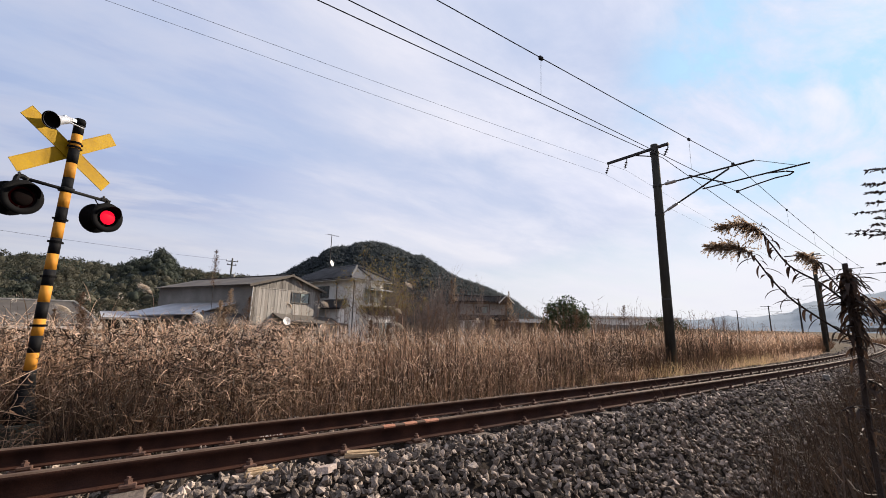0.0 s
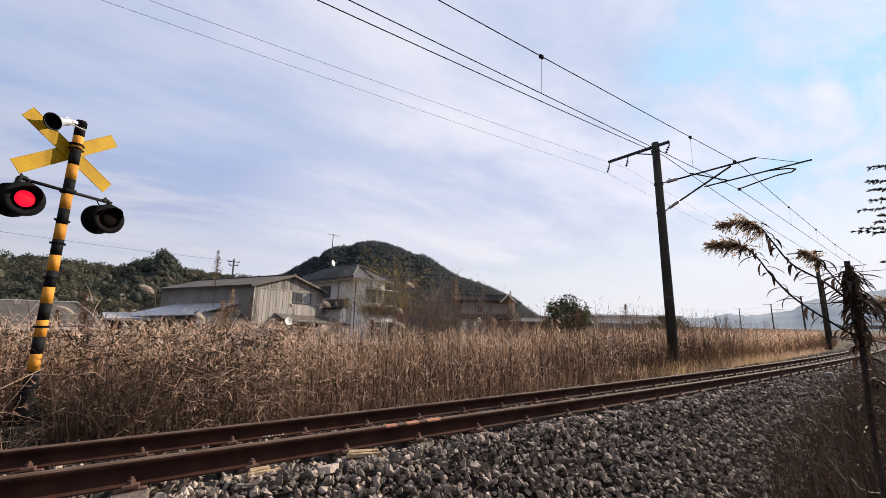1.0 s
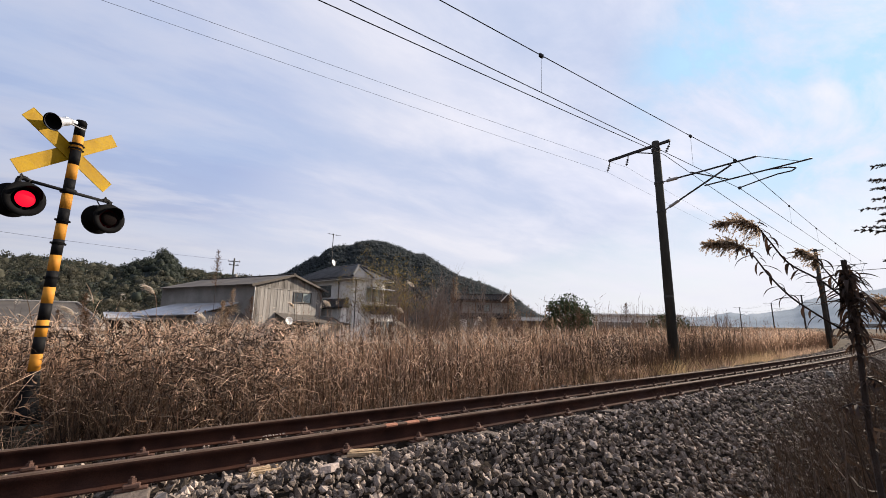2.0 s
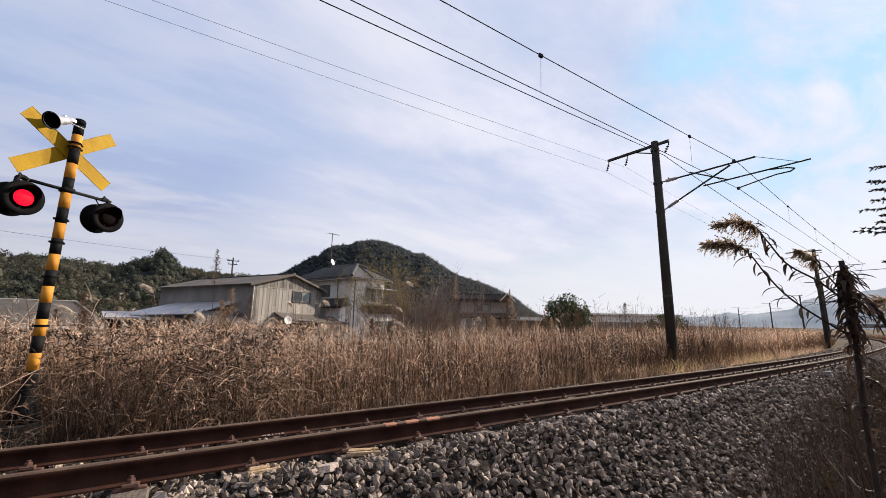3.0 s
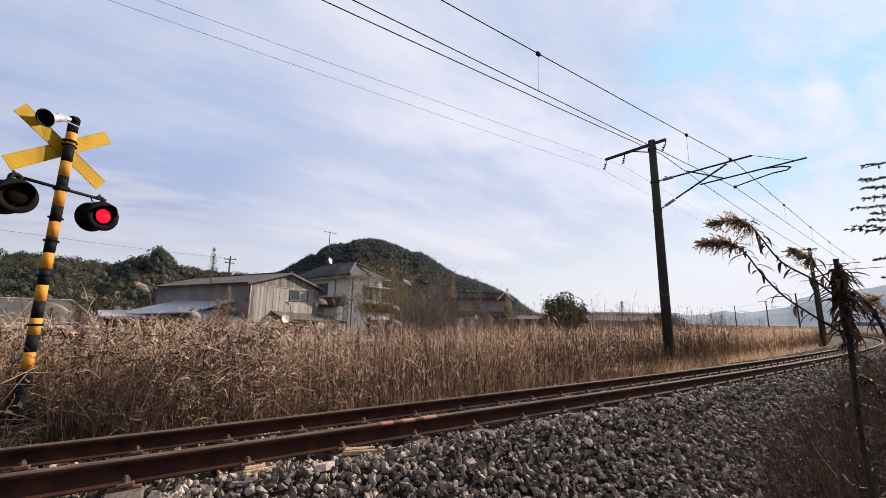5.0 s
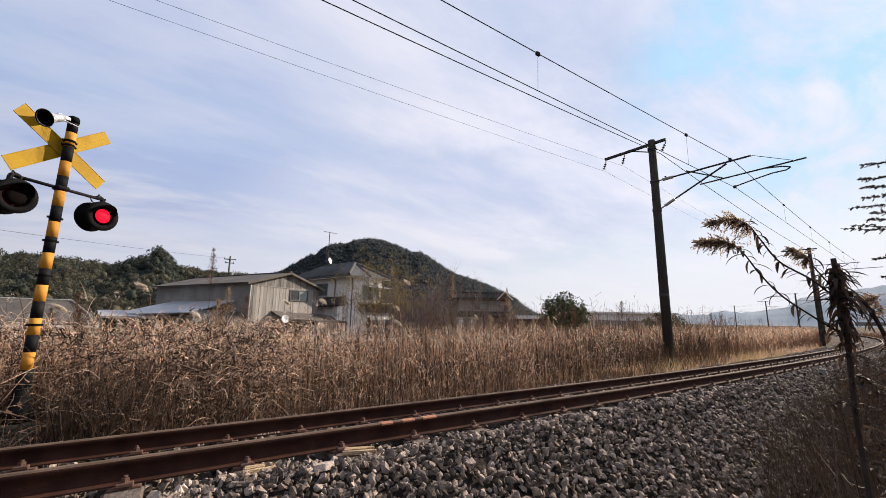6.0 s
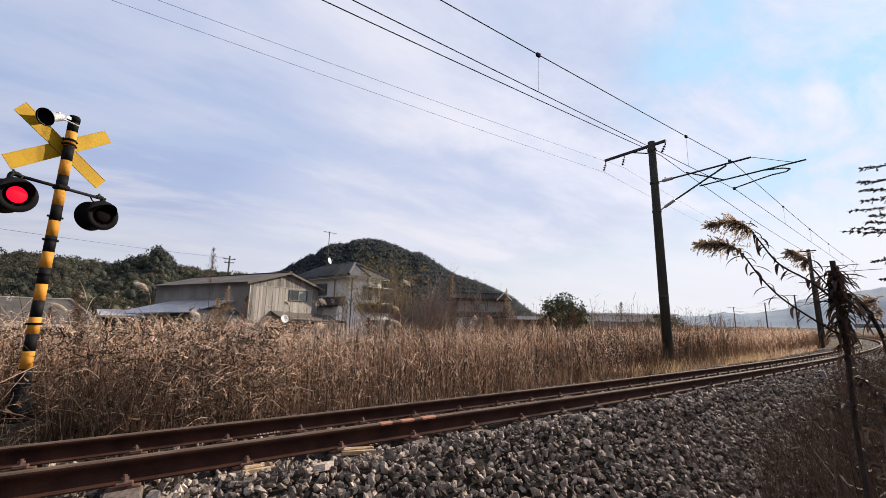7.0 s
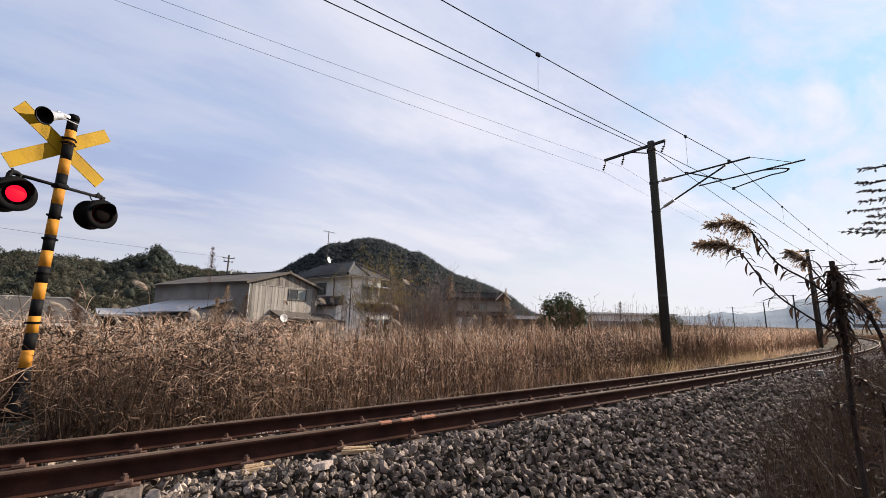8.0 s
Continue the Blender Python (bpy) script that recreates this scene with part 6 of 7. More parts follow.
def make_shrub(m, label, stems, height, spread_r, leaf_mat, leaf_share, seed, radius=0.02, depth=2, kids=1, leaf_low=0.0):
    rs = np.random.RandomState(seed)
    t = empty("shrub", m, label, "shrub")
    tips = []
    for k in range(stems):
        out = []
        a = rs.uniform(0, 6.28)
        r = rs.uniform(0, 1) ** 0.5 * spread_r
        lean = rs.normal(size=2) * 0.16
        grow(rs, (r * math.cos(a), r * math.sin(a), -0.1), (lean[0] + 0.12 * math.cos(a), lean[1] + 0.12 * math.sin(a), 1), height * rs.uniform(0.55, 1.0), radius, depth, out, tips, 0.45, kids)
        raw("stem", *segs_mesh(out), M_BARK, t)
    if leaf_mat:
        base = np.array([p[:] for p in tips if rs.uniform() < leaf_share and p.z > leaf_low * height])
        base = np.repeat(base, 7, 0)
        base = base + rs.normal(size=base.shape) * 0.07
        u = rs.normal(size=base.shape) * 0.035
        lf = raw("leaves", *ribbons(base, u, rs.normal(size=base.shape) * 0.02, rs.uniform(0.02, 0.04, len(base)), 2), leaf_mat, t)
        tagged(lf, "small thin leaves", kind="stuff")
    return t


make_shrub(Matrix.Translation((8.7, 13.6, -1.0)), "bare willow shrub with a few yellow-green leaves on top", 14, 3.35, 0.8, M_YLEAF, 0.8, 3, 0.014, 2, 2, 0.68)
make_shrub(Matrix.Translation((10.2, 13.0, -1.0)), "tangled leafless brown shrub among the reeds", 32, 3.0, 1.1, None, 0, 4, 0.014, 2, 2)
make_shrub(Matrix.Translation((11.6, 12.4, -1.0)), "leafless brown shrub with dead leaves", 28, 2.6, 1.2, M_BROWN, 0.10, 5, 0.013, 2, 2)
make_shrub(Matrix.Translation((12.4, 14.6, -1.0)), "dense leafless red-brown thicket between the houses", 9, 2.3, 1.2, M_BROWN, 0.10, 14, 0.014, 2, 2)
make_shrub(Matrix.Translation((15.2, 14.2, -1.0)), "leafless thicket with a few dead leaves", 9, 1.9, 1.5, M_BROWN, 0.12, 15, 0.013, 2, 2)
make_shrub(Matrix.Translation((11.2, 4.4, -0.8)), "low dark leafless thicket in front of the reeds", 60, 1.15, 1.1, M_BROWN, 0.5, 8, 0.007)
make_shrub(Matrix.Translation((17.2, 14.8, -1.0)), "leafless thin shrub beside the old house", 12, 2.2, 1.3, M_BROWN, 0.25, 6, 0.014)
make_shrub(Matrix.Translation((69.7, 23.8, -1.1)), "bare round tree far along the line", 16, 2.9, 1.2, None, 0, 7, 0.04)


def make_tree(m, label, height, crown_r, seed, n_clump):
    rs = np.random.RandomState(seed)
    t = empty("tree", m, label, "tree")
    segs, tips = [], []
    grow(rs, (0, 0, -0.2), (0, 0, 1), height * 0.52, 0.14, 2, segs, tips, 0.7, 2)
    part_ob = raw("trunk", *segs_mesh(segs, 6), M_BARK, t, "dark trunk and limbs")
    k = n_clump
    d = rs.normal(size=(k, 3))
    d /= np.linalg.norm(d, axis=1)[:, None]
    c = d * (rs.uniform(0.3, 1, (k, 1)) ** 0.5) * np.array((crown_r, crown_r, height * 0.42)) + np.array((0, 0, height * 0.56))
    c[:, 0] += rs.normal(size=k) * 0.15
    base = np.repeat(c, 60, 0)
    base = base + rs.normal(size=base.shape) * crown_r * 0.13
    u = rs.normal(size=base.shape) * 0.10
    lf = raw("crown", *ribbons(base, u, rs.normal(size=base.shape) * 0.03, rs.uniform(0.08, 0.15, len(base)), 2), M_EVERGREEN, t)
    tagged(lf, "crown of small dark evergreen leaves", kind="stuff")


make_tree(Matrix.Translation((27.9, 18.7, -1.1)), "dark evergreen tree standing among the reeds", 4.5, 1.75, 9, 110)
make_tree(Matrix.Translation((53.5, 24.5, -1.1)), "small dark evergreen far along the line", 3.4, 1.8, 12, 40)
make_tree(Matrix.Translation((56.5, 24.0, -1.1)), "small dark evergreen far along the line", 3.2, 1.6, 13, 40)
make_ballast()

# ---- weeds and plumes that stand out singly ----
M_DARKLEAF = leafy("dark_dead_leaf", (0.030, 0.019, 0.015), (0.06, 0.038, 0.027), 30.0, 0.4, 0.3)
M_WEEDSTEM = mat("weed_stem", (0.022, 0.015, 0.012), (0.04, 0.025, 0.018), 40, 0.9, bump=0.3, fine=300)
M_SEED = leafy("golden_seed_head", (0.21, 0.148, 0.10), (0.38, 0.285, 0.20), 40.0, 0.5, 0.55)


def leaf_mesh(length, width, curl, seed):
    """A narrow pointed leaf along x, folded at its rib and curling down."""
    rs = random.Random(seed)
    V, F = [], []
    n = 6
    for k in range(n + 1):
        t = k / n
        w = width * math.sin(math.pi * min(1, t * 0.93 + 0.07)) ** 0.8
        a = curl * t
        x, z = length * math.sin(a) / max(curl, 0.01), -length * (1 - math.cos(a)) / max(curl, 0.01)
        tw = 0.5 * t * rs.uniform(0.5, 1.2)
        V += [(x, -w * math.cos(tw), z + w * 0.5 - w * math.sin(tw)), (x, 0, z), (x, w * math.cos(tw), z + w * 0.5 + w * math.sin(tw))]
    for k in range(n):
        o = 3 * k
        F += [(o, o + 1, o + 4, o + 3), (o + 1, o + 2, o + 5, o + 4)]
    me = bpy.data.meshes.new("leaf")
    me.from_pydata(V, [], F)
    me.materials.append(M_DARKLEAF)
    for f in me.polygons:
        f.use_smooth = True
    return me


LEAVES = [leaf_mesh(0.042, 0.0030, 0.8, 1), leaf_mesh(0.05, 0.0033, 1.5, 2), leaf_mesh(0.036, 0.0034, 2.0, 3), leaf_mesh(0.03, 0.0042, 2.4, 4)]


def smooth_line(pts, n=6):
    """Catmull-Rom through the points."""
    p = [Vector(q) for q in pts]
    p = [p[0] * 2 - p[1]] + p + [p[-1] * 2 - p[-2]]
    out = []
    for i in range(1, len(p) - 2):
        for k in range(n):
            t = k / n
            out.append(0.5 * (2 * p[i] + (p[i + 1] - p[i - 1]) * t + (2 * p[i - 1] - 5 * p[i] + 4 * p[i + 1] - p[i + 2]) * t * t + (3 * p[i] - p[i - 1] - 3 * p[i + 1] + p[i + 2]) * t ** 3))
    out.append(p[-2])
    return out


def put_leaves(parent, line, count, rs, t0=0.0, t1=1.0, scale=1.0, hang=0.4):
    for k in range(count):
        t = t0 + (t1 - t0) * (k + rs.uniform(0, 0.8)) / count
        p = line[min(int(t * (len(line) - 1)), len(line) - 1)]
        a = rs.uniform(0, 6.28)
        d = Vector((math.cos(a), math.sin(a), rs.uniform(-hang, hang * 0.7)))
        o = new("leaf", LEAVES[rs.randint(len(LEAVES))])
        o.parent = parent
        s = scale * rs.uniform(0.6, 1.15)
        o.matrix_basis = Matrix.Translation(p) @ d.to_track_quat("X", "Z").to_matrix().to_4x4() @ Matrix.Diagonal((s, s, s, 1))


def seed_spray(parent, line, count, rs, reach, name="seed_head", thick=0.0024, ln=0.0038, wind=(-0.5, 0.6, -0.1), material=None):
    """A one-sided plume: fine sprigs off the end of a branch, each thick with tiny dry florets."""
    B0, U0, W0 = [], [], []
    w = Vector(wind)
    for k in range(count):
        t = k / count
        p = line[min(int(t * (len(line) - 1)), len(line) - 1)]
        d = (Vector(rs.normal(size=3)) * 0.55 + w).normalized()
        L = reach * (1.0 - 0.6 * abs(t - 0.35)) * rs.uniform(0.5, 1.1)
        for j in range(22):
            u = j / 22
            q = p + d * L * u + Vector((0, 0, -0.25 * L * u * u))
            e = Vector(rs.normal(size=3)).normalized()
            B0.append(q[:])
            U0.append((e * ln * (1.1 - 0.7 * u) + d * ln * 0.5)[:])
            W0.append(thick * rs.uniform(0.6, 1.4))
    ob = raw(name, *ribbons(np.array(B0), np.array(U0), np.array(U0) * 0.0, np.array(W0), 1), material or M_SEED, parent, "dry brown seed plume")
    return tagged(ob, kind="stuff")


def near_weed():
    rs = np.random.RandomState(77)
    base = Vector((0.985, -3.76, -0.82))
    w = empty("tall_weed", Matrix.Translation(base), "tall dead weed with curled leaves and golden plumes", "weed")
    L = lambda pts: [Vector(p) - base for p in smooth_line(pts)]
    stem = L([(0.985, -3.76, -0.84), (0.99, -3.755, -0.2), (1.0, -3.75, 0.35), (1.01, -3.748, 0.664), (1.022, -3.745, 0.80), (1.031, -3.748, 0.937), (1.03, -3.747, 1.009), (1.03, -3.746, 1.07)])
    raw("stem", *tube(stem, 0.0050, 0.0042, 8), M_WEEDSTEM, w, "stiff dark broken-off stem")
    b1 = L([(1.031, -3.749, 0.925), (1.004, -3.72, 0.954), (0.964, -3.682, 0.998), (0.955, -3.654, 1.042), (0.949, -3.634, 1.084), (0.944, -3.615, 1.108), (0.934, -3.59, 1.116), (0.922, -3.562, 1.114)])
    b2 = L([(1.031, -3.749, 0.985), (1.013, -3.715, 1.031), (0.993, -3.676, 1.068), (0.976, -3.654, 1.116), (0.971, -3.637, 1.149), (0.963, -3.612, 1.163), (0.949, -3.575, 1.158)])
    b3 = L([(1.03, -3.748, 0.998), (1.054, -3.712, 1.059), (1.07, -3.694, 1.089), (1.066, -3.672, 1.104)])
    b4 = L([(1.031, -3.749, 1.0), (1.0, -3.765, 0.995), (0.985, -3.779, 0.975), (0.968, -3.794, 0.935)])
    for k, (b, r) in enumerate(((b1, 0.0019), (b2, 0.0019), (b3, 0.0016), (b4, 0.002))):
        br = raw("branch", *tube(b, r, r * 0.5, 6), M_WEEDSTEM, w, "thin arching branch")
        put_leaves(br, b, 27 if k < 2 else 14, rs, 0.05, 0.72, 0.85, 0.8)
    b5 = L([(1.031, -3.749, 1.01), (1.055, -3.768, 0.995), (1.072, -3.782, 0.955), (1.085, -3.792, 0.90), (1.092, -3.797, 0.865)])
    br = raw("branch", *tube(b5, 0.0042, 0.0028, 6), M_WEEDSTEM, w, "thick branch bent down")
    put_leaves(br, b5, 36, rs, 0.05, 1.0, 0.8, 0.9)
    b6 = L([(1.02, -3.747, 0.80), (0.995, -3.735, 0.815), (0.972, -3.722, 0.808)])
    br = raw("branch", *tube(b6, 0.002, 0.001, 6), M_WEEDSTEM, w, "short side branch")
    put_leaves(br, b6, 16, rs, 0.1, 1.0, 0.9, 0.8)
    b7 = L([(1.028, -3.747, 0.86), (1.05, -3.762, 0.85), (1.068, -3.775, 0.815), (1.07, -3.778, 0.78)])
    br = raw("branch", *tube(b7, 0.002, 0.001, 6), M_WEEDSTEM, w, "short side branch")
    put_leaves(br, b7, 42, rs, 0.05, 1.0, 0.85, 0.9)
    seed_spray(w, L([(1.075, -3.772, 0.985), (1.086, -3.782, 0.998), (1.094, -3.79, 0.965)]), 50, rs, 0.03)
    n = len(b1)
    seed_spray(w, b1[int(n * 0.66):], 150, rs, 0.034)
    n = len(b2)
    seed_spray(w, b2[int(n * 0.60):], 150, rs, 0.036)
    seed_spray(w, b3[len(b3) // 2:], 80, rs, 0.025)
    # dense curled leaves round the upper stem
    put_leaves(w, stem, 155, rs, 0.68, 0.985, 0.92, 0.75)
    put_leaves(w, stem, 26, rs, 0.72, 0.97, 1.15, 0.6)
    put_leaves(w, stem, 26, rs, 0.50, 0.74, 0.8, 0.6)
    return w


NEAR_WEED = near_weed()


def side_weed():
    """The weed whose flat side sprays reach into view, close by."""
    rs = np.random.RandomState(78)
    base = Vector((0.86, -3.915, -0.82))
    w = empty("tall_weed", Matrix.Translation(base), "tall dead weed with stiff level seed sprays", "weed")
    stem = [p - base for p in smooth_line([(0.86, -3.905, -0.84), (0.87, -3.895, 0.2), (0.885, -3.885, 0.8), (0.895, -3.881, 1.08), (0.9, -3.879, 1.25)])]
    raw("stem", *tube(stem, 0.006, 0.003, 8), M_WEEDSTEM, w, "upright dark stem")
    for z, ln in ((1.195, 0.045), (1.178, 0.05), (1.165, 0.048), (1.148, 0.05), (1.137, 0.062), (1.124, 0.045), (1.112, 0.05), (1.103, 0.062), (1.095, 0.07), (1.05, 0.05), (1.02, 0.045)):
        x0 = Vector((0.895, -3.879, z - 0.004))
        a = rs.uniform(-0.25, 0.25)
        tip = x0 + Vector((-0.15 * ln + a * 0.02, ln * 1.3, 0.004 + rs.uniform(-0.006, 0.004)))
        ln_ = [p - base for p in smooth_line([x0, x0.lerp(tip, 0.5) + Vector((rs.uniform(-0.006, 0.006), 0, rs.uniform(-0.007, 0.002))), tip])]
        raw("side_spray", *tube(ln_, 0.0008, 0.0003, 5), M_WEEDSTEM, w)
        seed_spray(w, ln_, 34, rs, 0.008, "seed_head", 0.0013, 0.0026, (-0.1, 0.9, 0.15), M_DARKLEAF)
    return w


SIDE_WEED = side_weed()


def verge_weed(x, y, top, seed):
    """A thin dead stem on the verge with curled leaves and a few bare twigs."""
    rs = np.random.RandomState(seed)
    g = float(ground_z(x, y))
    e = empty("dead_weed", Matrix.Translation((x, y, g)), "thin dead weed with curled leaves on the verge", "weed", "dead weeds on the verge")
    h = top - g
    line = smooth_line([(0, 0, -0.04), (rs.uniform(-0.03, 0.03), rs.uniform(-0.03, 0.03), h * 0.5), (rs.uniform(-0.07, 0.07), rs.uniform(-0.07, 0.07), h)], 14)
    raw("stem", *tube(line, 0.0042, 0.0018, 6), M_DRYSTEM, e)
    for k in range(7):
        p = line[int((0.35 + 0.09 * k) * (len(line) - 1))]
        a = rs.uniform(0, 6.28)
        ln = rs.uniform(0.06, 0.16)
        tw = smooth_line([p, p + Vector((math.cos(a) * ln * 0.5, math.sin(a) * ln * 0.5, ln * 0.35)), p + Vector((math.cos(a) * ln, math.sin(a) * ln, ln * rs.uniform(0.3, 0.9)))], 5)
        t = raw("twig", *tube(tw, 0.0014, 0.0006, 5), M_DRYSTEM, e)
        put_leaves(t, tw, 5, rs, 0.2, 1.0, 0.8, 0.8)
    put_leaves(e, line, 26, rs, 0.35, 1.0, 0.95, 0.8)


M_DRYSTEM = mat("dry_weed_stem", (0.075, 0.05, 0.036), (0.13, 0.09, 0.065), 40, 0.9, bump=0.2, fine=300)
for k, (x, y, top) in enumerate(((1.30, -3.56, 0.62), (1.42, -3.60, 0.50), (1.55, -3.50, 0.56), (1.75, -3.38, 0.45), (1.36, -3.70, 0.72), (1.9, -3.5, 0.66), (2.2, -3.25, 0.42), (1.62, -3.72, 0.60))):
    verge_weed(x, y, top, 300 + k)


def make_plume(x, y, top, kind, seed):
    """A single tall stem over the reeds: 'pampas' has a pale drooping plume, 'spire' a brown seed spire."""
    rs = np.random.RandomState(seed)
    g = float(ground_z(x, y))
    h = top - g
    if kind == "pampas":
        e = empty("pampas_grass", Matrix.Translation((x, y, g)), "pampas grass stem with a pale drooping plume", "grass", "pampas stems over the reeds")
        lean = Vector((rs.uniform(-0.16, 0.10), rs.uniform(-0.1, 0.1), 0))
        puff = rs.uniform(0.6, 1.15)
        line = smooth_line([(0, 0, -0.05), Vector((0, 0, h * 0.5)) + lean * 0.3, Vector((0, 0, h * 0.88)) + lean, Vector((-0.04, 0, h)) + lean * 1.3, Vector((-0.10, 0.02, h + 0.07)) + lean * 1.6], 5)
        raw("stem", *tube(line[:-6], 0.005, 0.003, 4), M_BLADE, e)
        B0, U0 = [], []
        for k in range(260):
            t = rs.uniform(0.55, 1)
            f = (0.70 + 0.30 * (t - 0.55) / 0.45) * (len(line) - 1)
            i0 = min(int(f), len(line) - 2)
            p = line[i0].lerp(line[i0 + 1], f - i0)
            B0.append((p + Vector(rs.normal(size=3)) * 0.010)[:])
            U0.append((((line[-1] - line[-4]).normalized() * 0.09 + Vector(rs.normal(size=3)) * 0.018) * puff)[:])
        B0, U0 = np.array(B0), np.array(U0)
        ob = raw("plume", *ribbons(B0, U0, rs.normal(size=B0.shape) * 0.012 + np.array((-0.02, 0, -0.015)), np.full(len(B0), 0.0045), 2), M_PLUME, e, "pale silky plume")
        tagged(ob, kind="stuff")
        return e
    e = empty("dead_goldenrod", Matrix.Translation((x, y, g)), "dead goldenrod stem with a brown seed spire", "weed", "goldenrod stems over the reeds")
    line = smooth_line([(0, 0, -0.05), (rs.uniform(-0.03, 0.03), 0, h * 0.5), (rs.uniform(-0.08, 0.08), rs.uniform(-0.05, 0.05), h)], 10)
    raw("stem", *tube(line, 0.008, 0.003, 5), M_WEEDSTEM, e)
    B0, U0 = [], []
    m = len(line)
    for k in range(130):
        t = rs.uniform(0, 1)
        z = 0.74 + 0.26 * t
        i0 = min(int(z * (m - 1)), m - 2)
        p = line[i0].lerp(line[i0 + 1], z * (m - 1) - i0)
        a = rs.uniform(0, 6.28)
        ln = (0.22 * (1.05 - t) + 0.025) * rs.uniform(0.5, 1.1)
        d = Vector((math.cos(a), math.sin(a), 0.7)) * ln
        for j in range(9):
            u = j / 9
            B0.append((p + d * u)[:])
            U0.append((Vector(rs.normal(size=3)) * 0.014 + Vector((0, 0, 0.006)))[:])
    B0, U0 = np.array(B0), np.array(U0)
    ob = raw("seed_spire", *ribbons(B0, U0, U0 * 0.0, np.full(len(B0), 0.009), 1), M_SEED if seed % 2 else M_BROWN, e, "dry brown seed spire")
    tagged(ob, kind="stuff")
    return e


for k, (x, y, top, kd) in enumerate(((0.81, 8.02, 2.72, "spire"), (9.27, 9.09, 2.72, "spire"), (12.07, 3.6, 1.62, "spire"), (1.16, 6.99, 1.66, "spire"), (-0.18, 5.05, 1.42, "pampas"), (6.02, 6.43, 2.0, "pampas"),
                                     (-1.03, 3.98, 1.0, "pampas"), (12.3, 9.2, 2.4, "spire"), (8.1, 7.5, 2.45, "spire"), (10.6, 7.2, 1.75, "spire"), (11.4, 4.9, 1.5, "spire"), (2.4, 6.2, 1.25, "pampas"), (3.6, 6.8, 1.35, "pampas"))):
    make_plume(x, y, top, kd, 100 + k)
rng_ = random.Random(55)
for k in range(30):
    s = rng_.uniform(-5, 26)
    v = rng_.uniform(3.2, 8.5)
    q = arc(s, v, 0)
    make_plume(q[0], q[1], rng_.uniform(0.75, 1.25) + (0.25 if v > 6 else 0), rng_.choice(("pampas", "spire", "spire")), 200 + k)

# ---- far things: village power pole, road bridge ----


def make_power_pole():
    p = empty("utility_pole", Matrix.Translation((7.28, 70.7, -1.2)), "grey utility pole with crossarms behind the shed", "utility pole")
    part("shaft", lathe(B(), [(0.0, 0), (0.18, 0), (0.12, 12.2), (0.0, 12.2)], 12), M_POLE, p, "", True)
    for z, w in ((11.6, 0.9), (11.0, 0.7)):
        part("crossarm", box(B(), -w, -0.06, z, w, 0.06, z + 0.12), M_DARKSTEEL, p)
        for x in (-w + 0.1, w - 0.1):
            part("insulator", lathe(B(), [(0, 0), (0.06, 0.02), (0.08, 0.1), (0.05, 0.22), (0, 0.24)], 10, Matrix.Translation((x, 0, z + 0.12))), M_PORC, p)
    part("transformer", lathe(B(), [(0, 8.6), (0.28, 8.6), (0.28, 9.5), (0.1, 9.6), (0, 9.6)], 16, Matrix.Translation((0.42, 0, 0))), M_CONC, p, "grey pole transformer", True)
    make_wire("village_wire", [Vector((7.3, 70.7, 10.6)), Vector((-27, 45.6, 9.2))], 0.014, 0.35, "thin grey power wire running off behind the houses")


make_power_pole()


def make_bridge():
    m = Matrix.Translation((120, 26, -1.2)) @ Matrix.Rotation(radians(-78), 4, "Z")
    h = empty("road_bridge", m, "pale concrete road bridge far along the line", "bridge")
    part("deck", box(B(), 8, -1.5, 2.2, 60, 4, 3.0, 0.05), M_CONC, h, "pale concrete deck")
    for z in (3.45, 3.9):
        part("guard_rail", box(B(), 8, -1.45, z, 60, -1.3, z + 0.14), M_ALU, h)
    for k in range(3, 14):
        part("rail_post", box(B(), -4.8 + 4.9 * k, -1.43, 3.0, -4.65 + 4.9 * k, -1.32, 4.0), M_ALU, h)
    for k in range(1, 4):
        part("pier", box(B(), 2 + 16 * k, 0, -0.5, 3.2 + 16 * k, 2.6, 2.2, 0.05), M_CONC, h)


make_bridge()


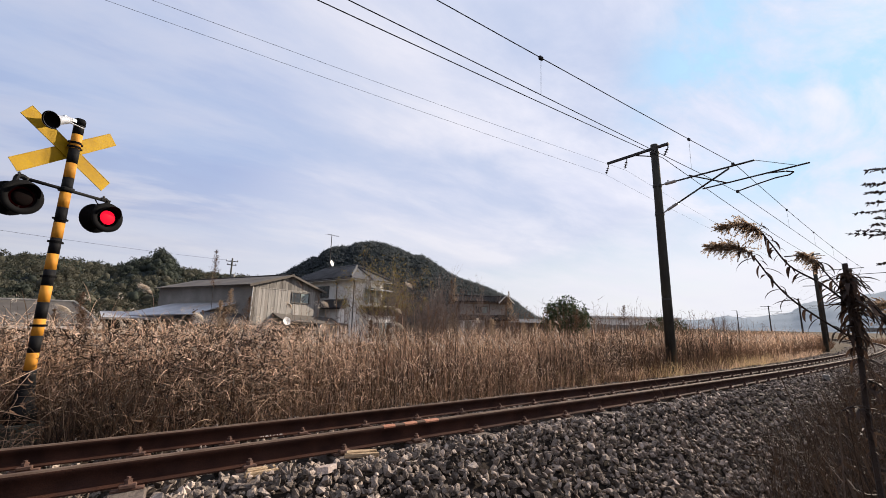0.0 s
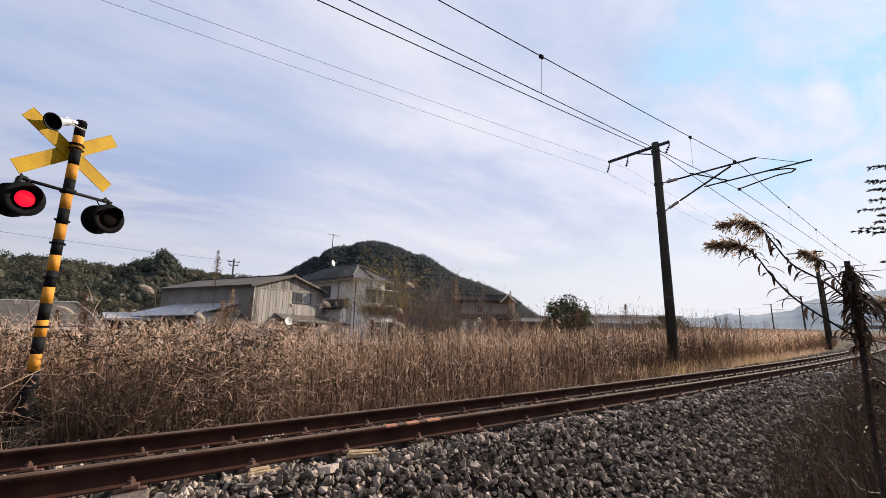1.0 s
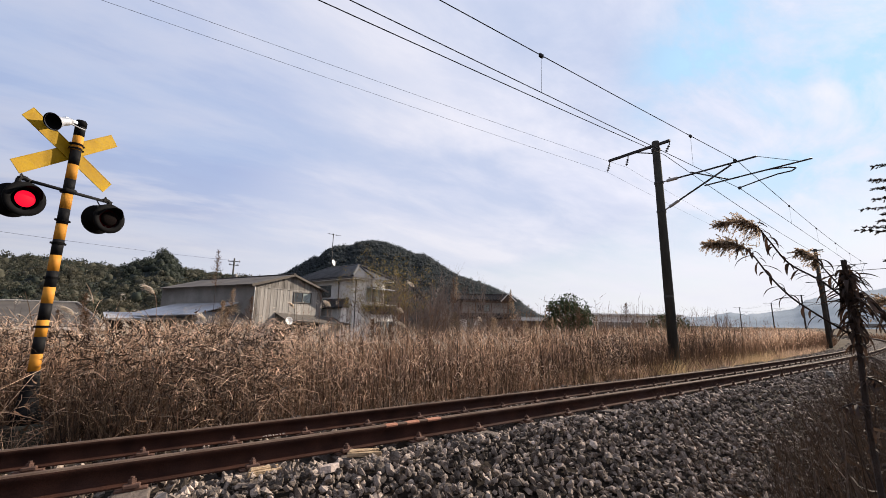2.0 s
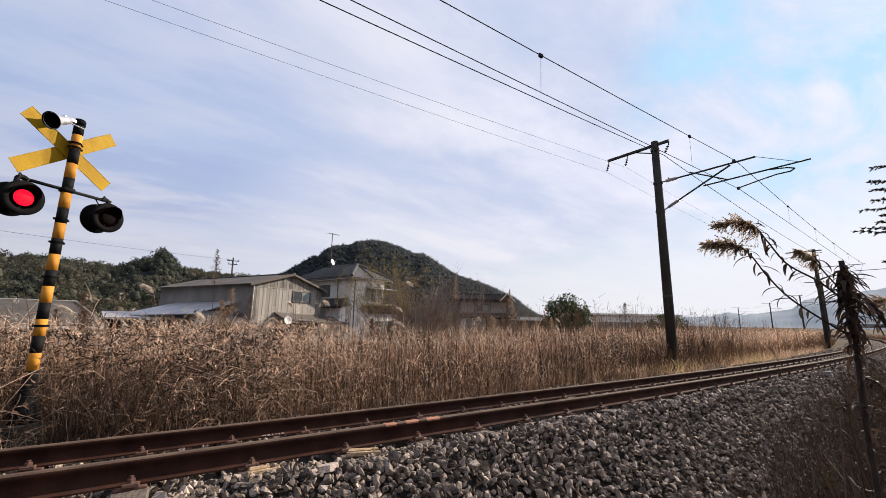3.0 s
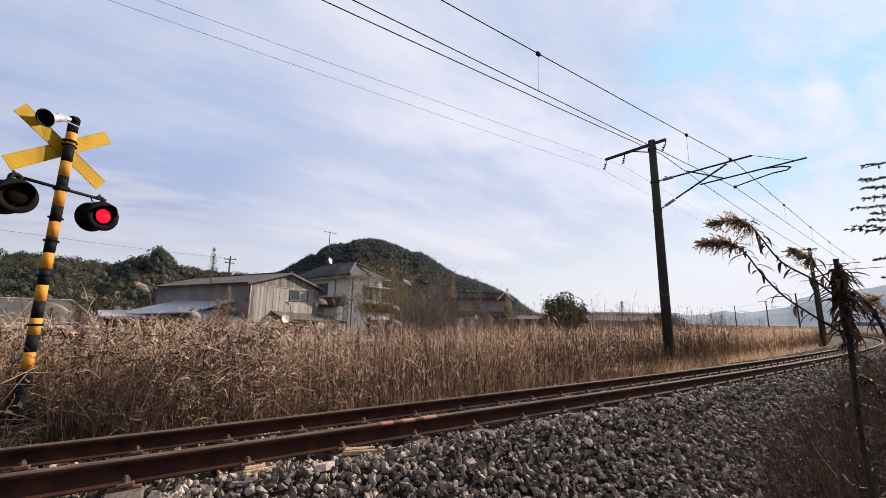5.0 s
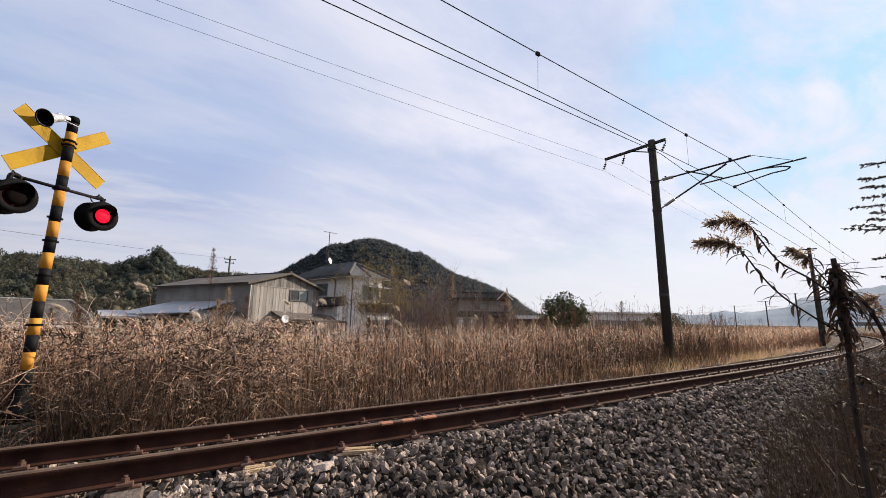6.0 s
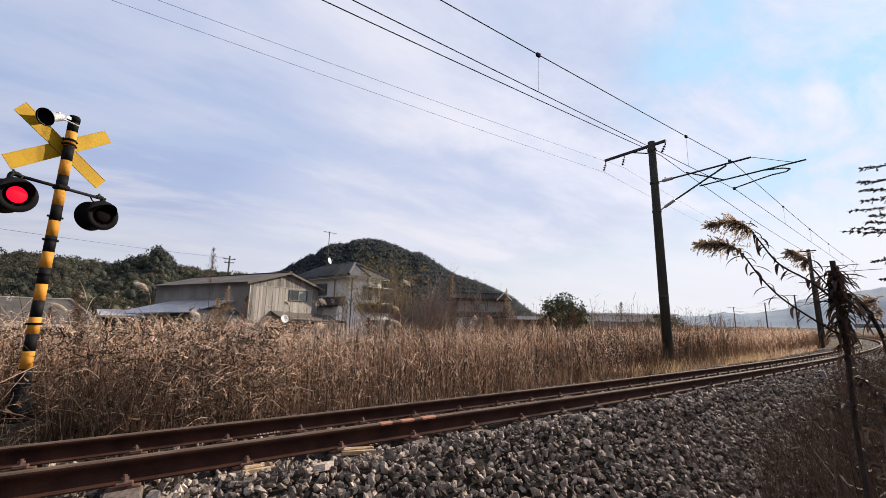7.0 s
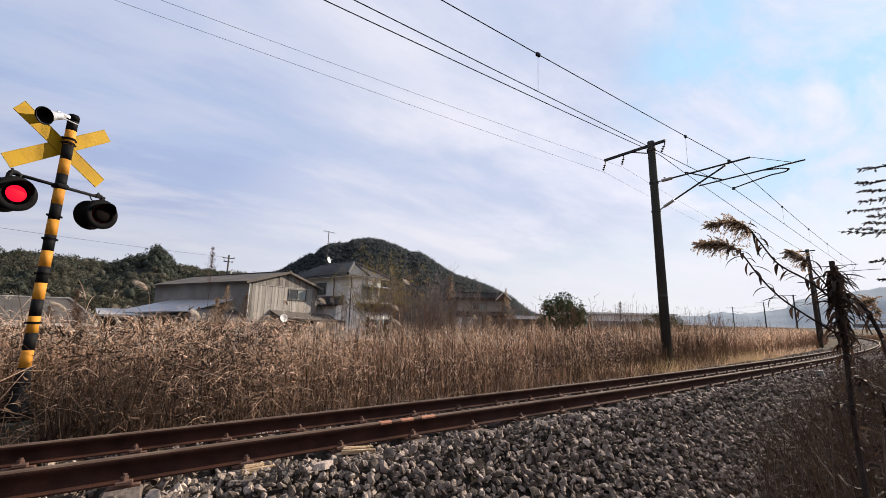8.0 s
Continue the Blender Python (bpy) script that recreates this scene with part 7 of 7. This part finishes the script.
def make_marker(x, y, z, h, name, label):
    """A small squared concrete post with a chamfered head."""
    bm = B()
    box(bm, -0.06, -0.06, -0.3, 0.06, 0.06, h, 0.012)
    box(bm, -0.075, -0.075, -0.3, 0.075, 0.075, 0.04, 0.01)
    ob = part(name, bm, M_CONC)
    ob.matrix_world = Matrix.Translation((x, y, z)) @ Matrix.Rotation(radians(8), 4, "Z")
    tagged(ob, label, "marker post")


make_marker(40.0, 7.5, -1.0, 1.1, "marker_post", "small pale marker post beside the reeds")
make_marker(12.6, -0.98, -0.14, 0.10, "marker_stub", "short pale concrete stub in the ballast slope")

# ---- what moves: the lamps change over every 0.6 s ----


def motions():
    changes = [(17 + 18 * k) / 30 for k in range(13)]
    for (side, face), (drum, rest) in LAMPS.items():
        lit_first = side == "R"
        angle = 0.0 if lit_first else 180.0
        rows = [(0.0, rest @ Matrix.Rotation(radians(angle), 4, "X"))]
        for c in changes:
            rows.append((c - 1 / 30, rest @ Matrix.Rotation(radians(angle), 4, "X")))
            rows.append((c, rest @ Matrix.Rotation(radians(angle + 89), 4, "X")))
            angle += 180.0
            rows.append((c + 1 / 30, rest @ Matrix.Rotation(radians(angle - 2), 4, "X")))
            rows.append((c + 2 / 30, rest @ Matrix.Rotation(radians(angle), 4, "X")))
        rows.append((8.0, rest @ Matrix.Rotation(radians(angle), 4, "X")))
        walk(drum, rows)

    # weeds close by give way a little to the wind
    fwd = Vector((0.56, 0.83, 0)).normalized()
    sway = [(0, 0.17), (0.5, 0.20), (1, 0.15), (1.5, 0.05), (2.2, 0.0), (3, -0.02), (3.6, 0.05), (4.5, 0.0), (5.2, 0.06), (6, 0.0), (6.5, 0.03), (7, 0.0), (7.5, 0.0), (8, 0.02)]
    for weed, gain, lag in ((NEAR_WEED, 1.0, 0.0), (SIDE_WEED, -1.3, 0.06)):
        m0 = weed.matrix_basis.copy()
        walk(weed, [(t, m0 @ Matrix.Rotation(radians(gain * a + lag), 4, fwd)) for t, a in sway])


motions()
